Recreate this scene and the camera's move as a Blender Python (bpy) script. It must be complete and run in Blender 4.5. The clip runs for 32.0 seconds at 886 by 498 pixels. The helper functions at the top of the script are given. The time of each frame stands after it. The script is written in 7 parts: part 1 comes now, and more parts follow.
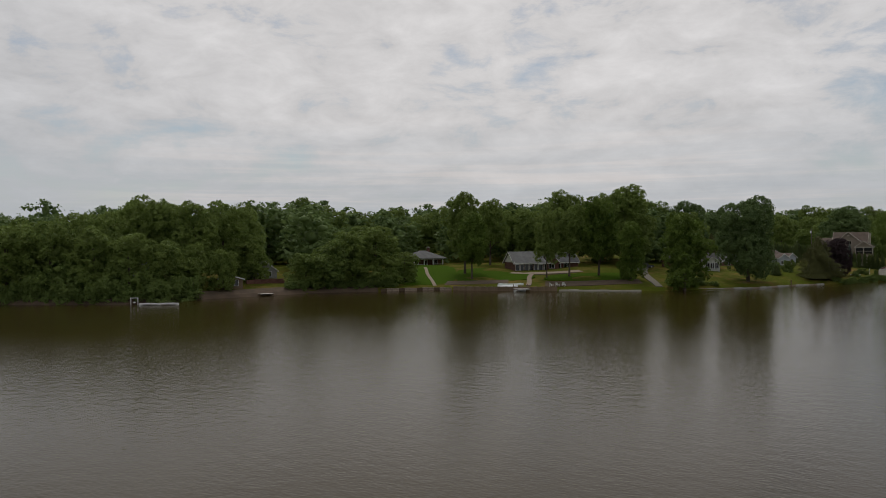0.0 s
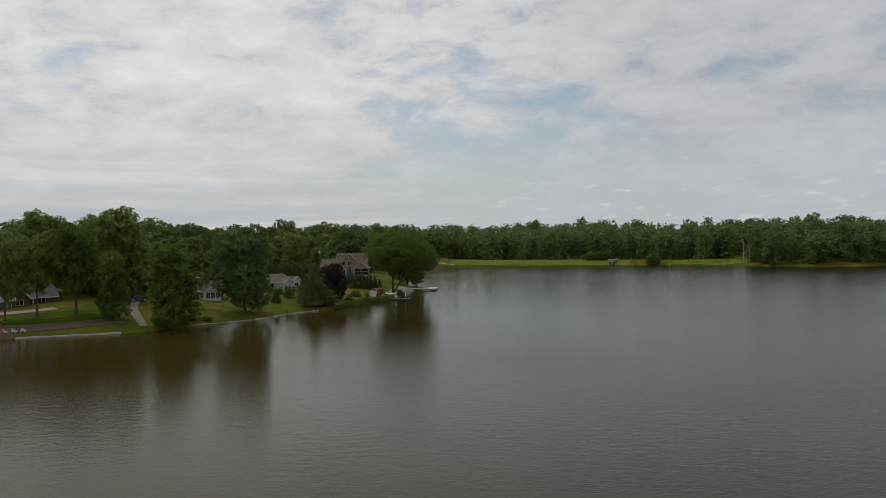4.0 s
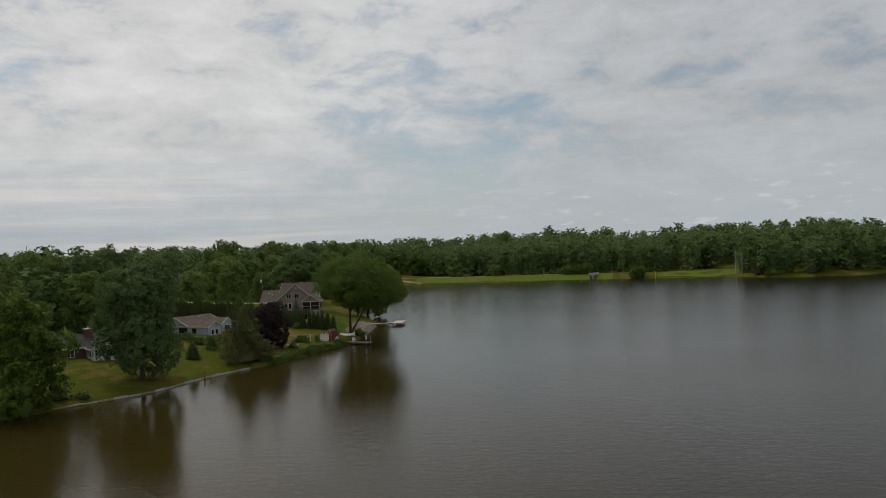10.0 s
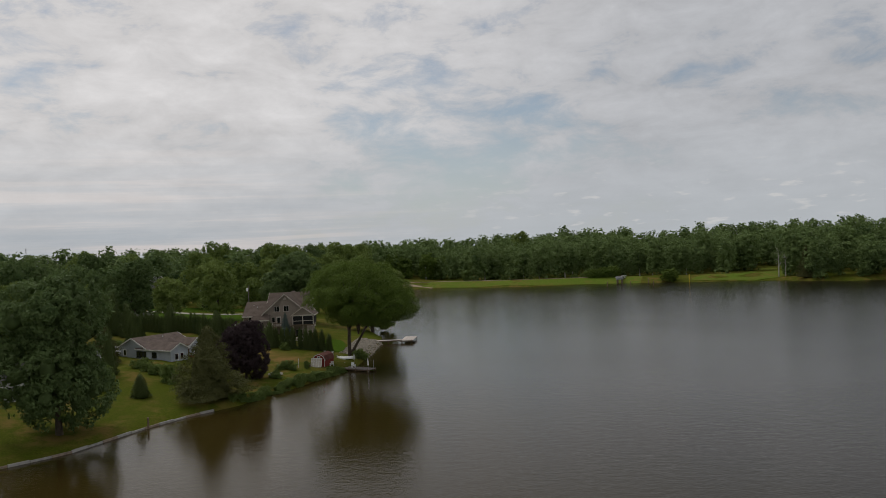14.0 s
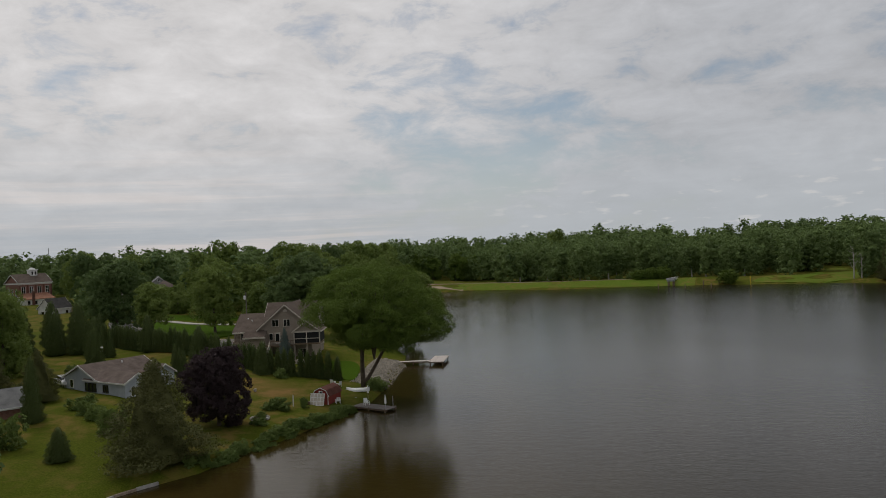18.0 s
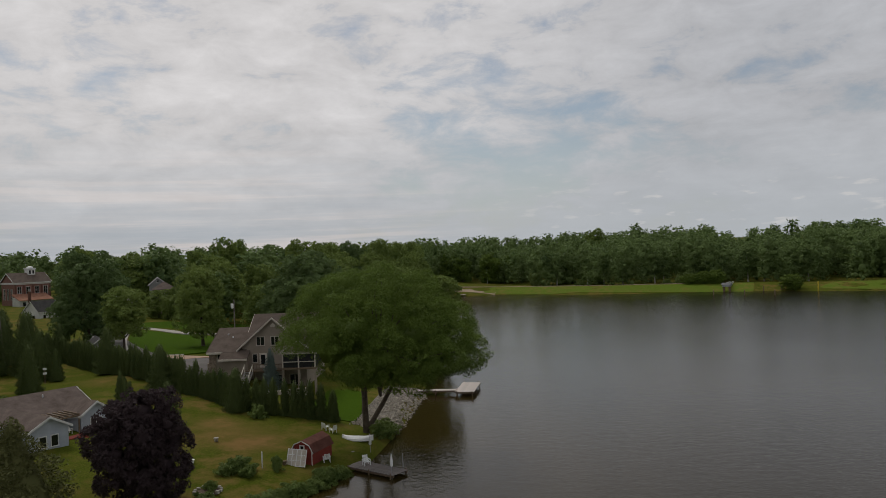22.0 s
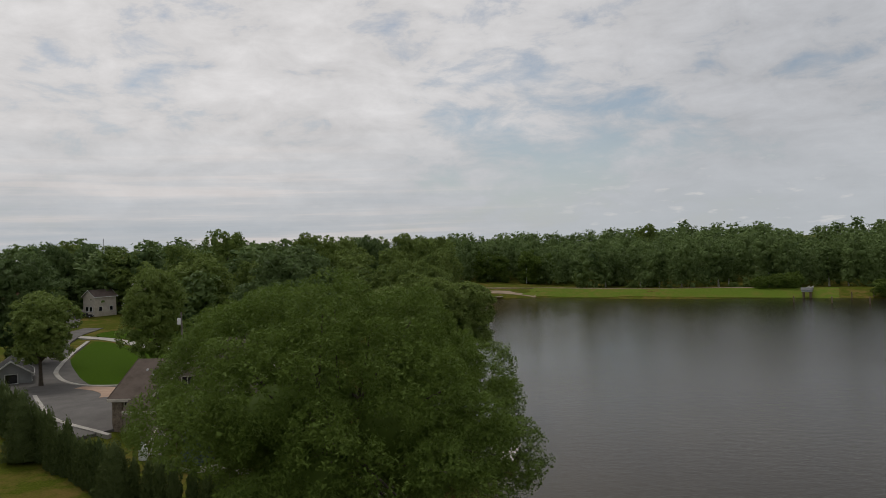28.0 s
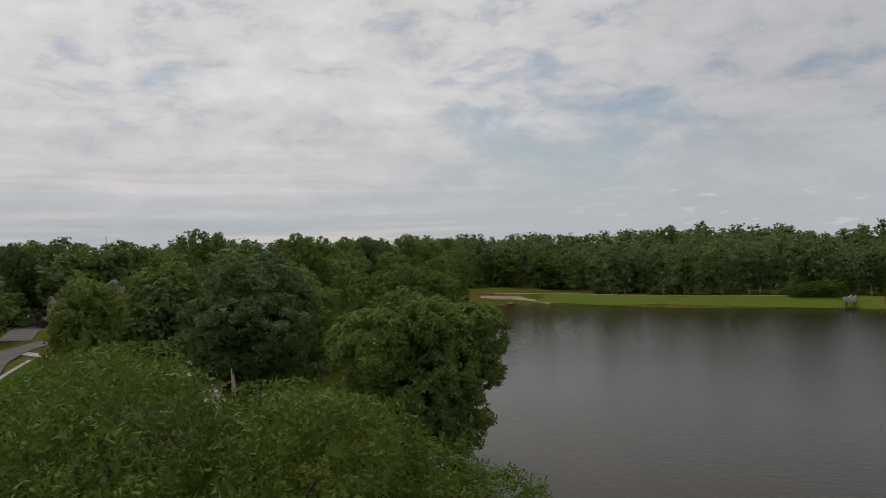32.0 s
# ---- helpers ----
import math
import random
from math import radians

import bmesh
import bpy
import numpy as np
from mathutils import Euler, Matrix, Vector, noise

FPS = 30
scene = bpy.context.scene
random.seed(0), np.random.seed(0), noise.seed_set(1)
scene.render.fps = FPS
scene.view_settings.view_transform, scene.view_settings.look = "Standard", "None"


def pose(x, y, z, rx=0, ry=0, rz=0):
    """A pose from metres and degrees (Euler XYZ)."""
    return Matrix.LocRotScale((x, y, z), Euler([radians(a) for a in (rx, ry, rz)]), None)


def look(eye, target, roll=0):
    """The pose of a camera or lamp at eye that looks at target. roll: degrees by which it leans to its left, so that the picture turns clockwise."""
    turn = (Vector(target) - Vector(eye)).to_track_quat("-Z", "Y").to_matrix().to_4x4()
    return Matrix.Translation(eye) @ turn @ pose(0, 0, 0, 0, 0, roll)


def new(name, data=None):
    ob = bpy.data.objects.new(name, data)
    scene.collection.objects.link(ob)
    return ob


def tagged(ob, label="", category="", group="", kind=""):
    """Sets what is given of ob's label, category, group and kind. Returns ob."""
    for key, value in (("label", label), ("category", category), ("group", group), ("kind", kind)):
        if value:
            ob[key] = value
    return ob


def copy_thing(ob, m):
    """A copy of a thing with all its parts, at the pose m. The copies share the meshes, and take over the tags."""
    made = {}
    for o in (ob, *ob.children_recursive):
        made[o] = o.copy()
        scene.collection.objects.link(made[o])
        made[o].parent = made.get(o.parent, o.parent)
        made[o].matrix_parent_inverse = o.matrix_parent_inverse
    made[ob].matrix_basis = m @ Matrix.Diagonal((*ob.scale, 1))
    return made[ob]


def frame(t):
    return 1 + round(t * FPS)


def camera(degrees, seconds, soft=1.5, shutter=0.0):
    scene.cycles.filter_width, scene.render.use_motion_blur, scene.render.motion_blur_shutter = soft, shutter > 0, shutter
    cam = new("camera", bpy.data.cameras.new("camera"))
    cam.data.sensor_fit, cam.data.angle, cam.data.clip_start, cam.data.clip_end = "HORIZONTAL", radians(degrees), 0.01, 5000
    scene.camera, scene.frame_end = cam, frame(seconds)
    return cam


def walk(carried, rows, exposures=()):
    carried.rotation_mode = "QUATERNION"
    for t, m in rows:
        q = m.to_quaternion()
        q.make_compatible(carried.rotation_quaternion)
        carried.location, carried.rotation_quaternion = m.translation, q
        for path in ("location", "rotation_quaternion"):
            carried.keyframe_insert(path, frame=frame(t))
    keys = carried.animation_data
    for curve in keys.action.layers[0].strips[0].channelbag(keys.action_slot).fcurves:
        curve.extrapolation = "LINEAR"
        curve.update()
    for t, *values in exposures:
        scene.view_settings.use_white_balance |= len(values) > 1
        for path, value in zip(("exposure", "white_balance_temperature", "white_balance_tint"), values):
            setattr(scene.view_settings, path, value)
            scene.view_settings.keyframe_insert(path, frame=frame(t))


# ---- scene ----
cam = camera(62.0, 32.0, 0.6)
PATH = [
    (0, (-6.909, -10.048, 12.138), (-8.022, -8.386, 12.118), -0.6),
    (0.5, (-5.120, -7.521, 12.945), (-5.947, -5.700, 12.918), -0.6),
    (1, (-3.289, -5.154, 13.759), (-3.879, -3.244, 13.727), -0.7),
    (1.5, (-1.533, -3.101, 14.582), (-1.939, -1.143, 14.547), -0.8),
    (2, (-0.111, -1.296, 15.399), (-0.364, 0.688, 15.363), -0.8),
    (2.5, (0.849, 0.511, 16.191), (0.700, 2.505, 16.157), -0.7),
    (3, (1.395, 2.567, 16.950), (1.306, 4.565, 16.919), -0.7),
    (3.5, (1.627, 5.008, 17.671), (1.584, 7.008, 17.643), -0.7),
    (4, (1.664, 7.867, 18.352), (1.667, 9.867, 18.327), -0.8),
    (4.5, (1.638, 11.103, 19.000), (1.676, 13.102, 18.977), -0.9),
    (6.5, (1.225, 24.205, 20.877), (1.325, 26.202, 20.862), -1.5),
    (7, (1.107, 28.146, 21.162), (1.202, 30.144, 21.151), -1.6),
    (8, (0.701, 36.336, 21.746), (0.795, 38.333, 21.74), -1.8),
    (9, (0.289, 44.933, 22.303), (0.402, 46.93, 22.299), -2.2),
    (10, (0.15, 54.425, 22.343), (0.258, 56.423, 22.342), -2.3),
    (11, (-0.124, 64.378, 22.38), (-0.023, 66.376, 22.382), -2.5),
    (12, (-0.198, 73.483, 22.587), (-0.107, 75.481, 22.591), -2.4),
    (13, (-0.212, 81.65, 22.648), (-0.114, 83.647, 22.653), -2.5),
    (14, (-0.05, 89.965, 22.808), (0.032, 91.963, 22.811), -2.5),
    (14.5, (0.032, 94.24, 22.928), (0.107, 96.239, 22.931), -2.5),
    (16.5, (-0.213, 111.691, 23.488), (-0.168, 113.691, 23.489), -2.5),
    (17, (-0.334, 116.325, 23.402), (-0.299, 118.325, 23.403), -2.6),
    (18, (-0.587, 125.773, 23.08), (-0.581, 127.773, 23.083), -2.6),
    (19, (-0.624, 134.787, 22.868), (-0.65, 136.787, 22.871), -2.6),
    (20, (-0.65, 142.635, 23.101), (-0.693, 144.635, 23.103), -2.4),
    (21, (-0.642, 150.347, 23.073), (-0.698, 152.346, 23.078), -2.3),
    (22, (-0.642, 157.376, 22.991), (-0.718, 159.374, 22.998), -2.2),
    (23, (-0.788, 164.323, 22.932), (-0.887, 166.321, 22.94), -2.1),
    (24, (-0.907, 170.543, 22.934), (-1.026, 172.539, 22.943), -2.0),
    (25, (-1.503, 178.403, 23.378), (-1.636, 180.399, 23.381), -1.8),
    (25.5, (-2.082, 182.012, 23.681), (-2.225, 184.007, 23.683), -1.8),
    (27.5, (-0.507, 193.825, 23.033), (-0.684, 195.817, 23.035), -1.7),
    (28, (-0.729, 197.273, 23.113), (-0.907, 199.265, 23.113), -1.7),
    (29, (-0.631, 204.673, 23.467), (-0.818, 206.664, 23.464), -1.6),
    (30, (-0.789, 212.084, 23.763), (-0.985, 214.074, 23.759), -1.7),
    (31, (-0.907, 217.906, 24.086), (-1.108, 219.895, 24.085), -1.5),
    (32, (-1.586, 221.268, 24.274), (-1.792, 223.257, 24.273), -1.3),
]
walk(cam, [(t, look(eye, target, roll)) for t, eye, target, roll in PATH], [(0, -0.08, 6500, 10), (3, 0.02, 6470, 9), (4, 0.04, 6450, 8), (7, -0.06, 6420, 7), (11, -0.06, 6440, 7.5), (14, -0.07, 6500, 10), (18, -0.08, 6500, 10), (24, -0.12, 6510, 10.5), (28, -0.02, 6500, 10), (32, -0.05, 6500, 10)])

# ---- world and light ----
world = bpy.data.worlds.new("overcast_sky")
scene.world = world
world.use_nodes = True
wn, wl = world.node_tree.nodes, world.node_tree.links
wn.clear()


def node(tree_nodes, kind, **values):
    n = tree_nodes.new(kind)
    for k, v in values.items():
        n.inputs[k].default_value = v
    return n


def ramp(tree_nodes, stops):
    n = tree_nodes.new("ShaderNodeValToRGB")
    while len(n.color_ramp.elements) < len(stops):
        n.color_ramp.elements.new(0.5)
    for e, (p, c) in zip(n.color_ramp.elements, stops):
        e.position, e.color = p, (*c, 1)
    return n


def build_sky():
    out = wn.new("ShaderNodeOutputWorld")
    sky = wn.new("ShaderNodeTexSky")
    sky.sky_type = "NISHITA"
    sky.sun_disc = False
    sky.sun_elevation, sky.sun_rotation = radians(58), radians(-44)
    sky.air_density, sky.dust_density, sky.ozone_density = 1.2, 0.4, 1.6
    clear = wn.new("ShaderNodeMix")
    clear.data_type = "RGBA"
    clear.blend_type = "MULTIPLY"
    clear.inputs["Factor"].default_value = 1.0
    clear.inputs[7].default_value = (0.085, 0.085, 0.085, 1)
    wl.new(sky.outputs[0], clear.inputs[6])
    # the cloud deck is a flat layer: its pattern is looked up where each direction meets it
    co = wn.new("ShaderNodeTexCoord")
    sep = wn.new("ShaderNodeSeparateXYZ")
    wl.new(co.outputs["Generated"], sep.inputs[0])
    low = wn.new("ShaderNodeMath")
    low.operation = "MAXIMUM"
    low.inputs[1].default_value = 0.0
    wl.new(sep.outputs[2], low.inputs[0])
    up = wn.new("ShaderNodeMath")
    up.operation = "ADD"
    up.inputs[1].default_value = 0.11
    wl.new(low.outputs[0], up.inputs[0])
    comb = wn.new("ShaderNodeCombineXYZ")
    for n in (0, 1):
        div = wn.new("ShaderNodeMath")
        div.operation = "DIVIDE"
        wl.new(sep.outputs[n], div.inputs[0])
        wl.new(up.outputs[0], div.inputs[1])
        wl.new(div.outputs[0], comb.inputs[n])
    # mottled cloud deck: wide drifts, ripples, and small puffs low down
    wide = wn.new("ShaderNodeMapping")
    wide.inputs["Scale"].default_value = (1.0, 1.0, 2.4)
    wl.new(co.outputs["Generated"], wide.inputs[0])
    flat = wn.new("ShaderNodeMapping")
    flat.inputs["Scale"].default_value = (1.0, 1.0, 4.0)
    wl.new(co.outputs["Generated"], flat.inputs[0])
    big = node(wn, "ShaderNodeTexNoise", Scale=2.6, Detail=4.0, Roughness=0.55, Distortion=0.4)
    fine = node(wn, "ShaderNodeTexNoise", Scale=11.0, Detail=6.0, Roughness=0.62, Distortion=0.3)
    layer = node(wn, "ShaderNodeTexNoise", Scale=1.3, Detail=7.0, Roughness=0.62, Distortion=0.3)
    puff = node(wn, "ShaderNodeTexNoise", Scale=30.0, Detail=3.0, Roughness=0.5)
    wl.new(wide.outputs[0], big.inputs["Vector"])
    wl.new(wide.outputs[0], fine.inputs["Vector"])
    wl.new(comb.outputs[0], layer.inputs["Vector"])
    wl.new(flat.outputs[0], puff.inputs["Vector"])

    def calc(op, x, y, z=None):
        n = wn.new("ShaderNodeMath")
        n.operation = op
        for k, v in enumerate((x, y, z)):
            if v is None:
                continue
            if isinstance(v, (int, float)):
                n.inputs[k].default_value = v
            else:
                wl.new(v, n.inputs[k])
        return n.outputs[0]

    def toward(way, near, far, lo, hi):
        dot = wn.new("ShaderNodeVectorMath")
        dot.operation = "DOT_PRODUCT"
        dot.inputs[1].default_value = Vector(way).normalized()
        wl.new(co.outputs["Generated"], dot.inputs[0])
        m = wn.new("ShaderNodeMapRange")
        m.interpolation_type = "SMOOTHSTEP"
        for k, v in enumerate((near, far, lo, hi)):
            m.inputs[k + 1].default_value = v
        wl.new(dot.outputs["Value"], m.inputs[0])
        return m.outputs[0]

    def blend(factor, one, two):
        m = wn.new("ShaderNodeMix")
        m.data_type = "RGBA"
        wl.new(factor, m.inputs[0])
        for k, v in ((6, one), (7, two)):
            if isinstance(v, tuple):
                m.inputs[k].default_value = (*v, 1)
            else:
                wl.new(v, m.inputs[k])
        return m.outputs[2]

    # the deck is brightest where the sun stands behind it, and greyer and bluer away from it
    tint = blend(toward((-0.42, 0.72, 0.50), 0.62, 1.0, 0.0, 1.0), (0.55, 0.56, 0.585), (0.79, 0.77, 0.765))
    # a thin place with blue showing through
    thin = calc("MULTIPLY", toward((0.06, 0.97, 0.18), 0.965, 0.999, 0.0, 1.0), 1.0)
    hole = calc("MULTIPLY_ADD", fine.outputs[0], 1.1, calc("MULTIPLY_ADD", big.outputs[0], 0.9, calc("MULTIPLY", thin, -0.16)))
    cover = ramp(wn, [(0.66, (0.35,) * 3), (0.92, (0.98,) * 3)])
    wl.new(hole, cover.inputs[0])
    mottle = calc("MULTIPLY_ADD", fine.outputs[0], 0.68, calc("MULTIPLY_ADD", layer.outputs[0], 0.32, calc("MULTIPLY_ADD", big.outputs[0], 0.34, 0.32)))
    lit = wn.new("ShaderNodeVectorMath")
    lit.operation = "SCALE"
    wl.new(tint, lit.inputs[0])
    wl.new(mottle, lit.inputs["Scale"])
    deck = blend(cover.outputs[0], clear.outputs[2], lit.outputs[0])
    # haze towards the horizon, cool, with thin warm streaks in it
    streak = node(wn, "ShaderNodeTexNoise", Scale=2.0, Detail=5.0, Roughness=0.6)
    long = wn.new("ShaderNodeMapping")
    long.inputs["Scale"].default_value = (1.0, 1.0, 26.0)
    wl.new(co.outputs["Generated"], long.inputs[0])
    wl.new(long.outputs[0], streak.inputs["Vector"])
    band = ramp(wn, [(0.38, (0.43, 0.48, 0.53)), (0.52, (0.52, 0.545, 0.575)), (0.62, (0.70, 0.655, 0.64))])
    wl.new(streak.outputs[0], band.inputs[0])
    cool = ramp(wn, [(0.0, (0.52, 0.555, 0.585)), (0.12, (0.535, 0.575, 0.615)), (1.0, (0.52, 0.55, 0.58))])
    wl.new(low.outputs[0], cool.inputs[0])
    haze = blend(toward((-0.5, 0.85, 0.03), 0.80, 0.99, 0.0, 1.0), cool.outputs[0], band.outputs[0])
    depth = wn.new("ShaderNodeMapRange")
    for k, v in enumerate((0.0, 0.17, 0.92, 0.0)):
        depth.inputs[k + 1].default_value = v
    wl.new(low.outputs[0], depth.inputs[0])
    veil = blend(depth.outputs[0], deck, haze)
    spot = ramp(wn, [(0.60, (0, 0, 0)), (0.72, (0.75, 0.75, 0.75))])
    wl.new(puff.outputs[0], spot.inputs[0])
    lowdown = wn.new("ShaderNodeMapRange")
    for k, v in enumerate((0.06, 0.13, 1.0, 0.0)):
        lowdown.inputs[k + 1].default_value = v
    wl.new(low.outputs[0], lowdown.inputs[0])
    few = toward((0.5, 0.86, 0.08), 0.86, 0.97, 0.25, 1.0)
    veil = blend(calc("MULTIPLY", calc("MULTIPLY", spot.outputs[0], few), lowdown.outputs[0]), veil, (0.70, 0.695, 0.69))
    bg = wn.new("ShaderNodeBackground")
    bg.inputs[1].default_value = 0.86
    wl.new(veil, bg.inputs[0])
    wl.new(bg.outputs[0], out.inputs[0])


build_sky()
sun_data = bpy.data.lights.new("sun", "SUN")
sun_data.energy, sun_data.angle, sun_data.color = 1.1, radians(20), (1.0, 0.96, 0.9)
sun = new("sun", sun_data)
sun.matrix_world = look((-60, 62, 140), (0, 0, 0))

# ---- materials ----


def material(name, rough=0.7, metal=0.0, spec=0.4):
    m = bpy.data.materials.new(name)
    m.use_nodes = True
    b = m.node_tree.nodes["Principled BSDF"]
    b.inputs["Roughness"].default_value, b.inputs["Metallic"].default_value = rough, metal
    b.inputs["Specular IOR Level"].default_value = spec
    return m, m.node_tree.nodes, m.node_tree.links, b


def surface(name, a, b, scale=3.0, rough=0.75, bump=0.2, fine=40.0, metal=0.0, spread=0.1, spec=0.35):
    """A painted or mineral surface: two colours mixed by stains and by grain, with fine relief."""
    m, n, l, p = material(name, rough, metal, spec)
    co = n.new("ShaderNodeTexCoord")
    stain = node(n, "ShaderNodeTexNoise", Scale=scale, Detail=5.0, Roughness=0.6)
    grain = node(n, "ShaderNodeTexNoise", Scale=fine, Detail=3.0, Roughness=0.6)
    l.new(co.outputs["Object"], stain.inputs["Vector"])
    l.new(co.outputs["Object"], grain.inputs["Vector"])
    add = n.new("ShaderNodeMath")
    add.operation = "MULTIPLY_ADD"
    add.inputs[1].default_value = 0.5
    l.new(grain.outputs[0], add.inputs[0])
    l.new(stain.outputs[0], add.inputs[2])
    info = n.new("ShaderNodeObjectInfo")
    vary = n.new("ShaderNodeMath")
    vary.operation = "MULTIPLY_ADD"
    vary.inputs[1].default_value = spread
    l.new(info.outputs["Random"], vary.inputs[0])
    l.new(add.outputs[0], vary.inputs[2])
    r = ramp(n, [(0.5, a), (0.95, b)])
    l.new(vary.outputs[0], r.inputs[0])
    l.new(r.outputs[0], p.inputs["Base Color"])
    bm = node(n, "ShaderNodeBump", Strength=bump, Distance=0.02)
    l.new(grain.outputs[0], bm.inputs["Height"])
    l.new(bm.outputs[0], p.inputs["Normal"])
    return m


def foliage(name, dark, mid, light, patch=0.12, through_light=0.3, blotch=0.75):
    """Leaves: the colour changes from leaf to leaf, from tree to tree and in patches; a little light passes through."""
    m, n, l, p = material(name, 0.62, 0.0, 0.12)
    geo = n.new("ShaderNodeNewGeometry")
    info = n.new("ShaderNodeObjectInfo")
    blot = node(n, "ShaderNodeTexNoise", Scale=patch, Detail=2.0, Roughness=0.5)
    l.new(geo.outputs["Position"], blot.inputs["Vector"])
    a = n.new("ShaderNodeMath")
    a.operation = "MULTIPLY_ADD"
    a.inputs[1].default_value = 0.42
    l.new(geo.outputs["Random Per Island"], a.inputs[0])
    b = n.new("ShaderNodeMath")
    b.operation = "MULTIPLY_ADD"
    b.inputs[1].default_value = 0.30
    l.new(info.outputs["Random"], b.inputs[0])
    l.new(b.outputs[0], a.inputs[2])
    c = n.new("ShaderNodeMath")
    c.operation = "MULTIPLY_ADD"
    c.inputs[1].default_value = blotch
    l.new(blot.outputs[0], c.inputs[0])
    c2 = n.new("ShaderNodeMath")
    c2.operation = "SUBTRACT"
    c2.inputs[1].default_value = 0.22 + (blotch - 0.75) / 2
    l.new(c.outputs[0], c2.inputs[0])
    l.new(c2.outputs[0], b.inputs[2])
    r = ramp(n, [(0.12, dark), (0.5, mid), (0.95, light)])
    l.new(a.outputs[0], r.inputs[0])
    l.new(r.outputs[0], p.inputs["Base Color"])
    tr = n.new("ShaderNodeBsdfTranslucent")
    l.new(r.outputs[0], tr.inputs[0])
    mix = n.new("ShaderNodeMixShader")
    mix.inputs[0].default_value = through_light
    l.new(p.outputs[0], mix.inputs[1])
    l.new(tr.outputs[0], mix.inputs[2])
    l.new(mix.outputs[0], n["Material Output"].inputs[0])
    return m


def grass_material(name, low, mid, high, dryness):
    m, n, l, p = material(name, 1.0, 0.0, 0.03)
    geo = n.new("ShaderNodeNewGeometry")
    broad = node(n, "ShaderNodeTexNoise", Scale=0.06, Detail=4.0, Roughness=0.6)
    patch = node(n, "ShaderNodeTexNoise", Scale=0.35, Detail=6.0, Roughness=0.65)
    blade = node(n, "ShaderNodeTexNoise", Scale=5.0, Detail=5.0, Roughness=0.7)
    for t in (broad, patch, blade):
        l.new(geo.outputs["Position"], t.inputs["Vector"])
    green = ramp(n, [(0.3, low), (0.5, mid), (0.72, high)])
    l.new(blade.outputs[0], green.inputs[0])
    dry = ramp(n, [(0.43, (0, 0, 0)), (0.62, (1, 1, 1))])
    l.new(patch.outputs[0], dry.inputs[0])
    wide = ramp(n, [(0.38, (0, 0, 0)), (0.56, (dryness,) * 3)])
    l.new(broad.outputs[0], wide.inputs[0])
    both = n.new("ShaderNodeMath")
    both.operation = "MULTIPLY"
    l.new(dry.outputs[0], both.inputs[0])
    l.new(wide.outputs[0], both.inputs[1])
    # worn, sun-dried spots on the garden lawn
    worn = both.outputs[0]
    for x, y, size in ((-29.0, 241.8, 7.0), (-57.0, 268.5, 6.0), (-32.5, 246.5, 4.0), (-25.0, 240.0, 4.0)) if dryness > 0.55 else ():
        far = n.new("ShaderNodeVectorMath")
        far.operation = "DISTANCE"
        far.inputs[1].default_value = (x, y, 2.5)
        l.new(geo.outputs["Position"], far.inputs[0])
        spot = n.new("ShaderNodeMapRange")
        for k, v in enumerate((size * 0.2, size, 1.1, 0.0)):
            spot.inputs[k + 1].default_value = v
        l.new(far.outputs["Value"], spot.inputs[0])
        ragged = n.new("ShaderNodeMath")
        ragged.operation = "MULTIPLY"
        l.new(spot.outputs[0], ragged.inputs[0])
        l.new(patch.outputs[0], ragged.inputs[1])
        top = n.new("ShaderNodeMath")
        top.operation = "ADD"
        l.new(worn, top.inputs[0])
        l.new(ragged.outputs[0], top.inputs[1])
        worn = top.outputs[0]
    mix = n.new("ShaderNodeMix")
    mix.data_type = "RGBA"
    mix.inputs[7].default_value = (0.21, 0.128, 0.046, 1)
    l.new(worn, mix.inputs[0])
    l.new(green.outputs[0], mix.inputs[6])
    l.new(mix.outputs[2], p.inputs["Base Color"])
    bm = node(n, "ShaderNodeBump", Strength=0.6, Distance=0.08)
    l.new(blade.outputs[0], bm.inputs["Height"])
    l.new(bm.outputs[0], p.inputs["Normal"])
    return m


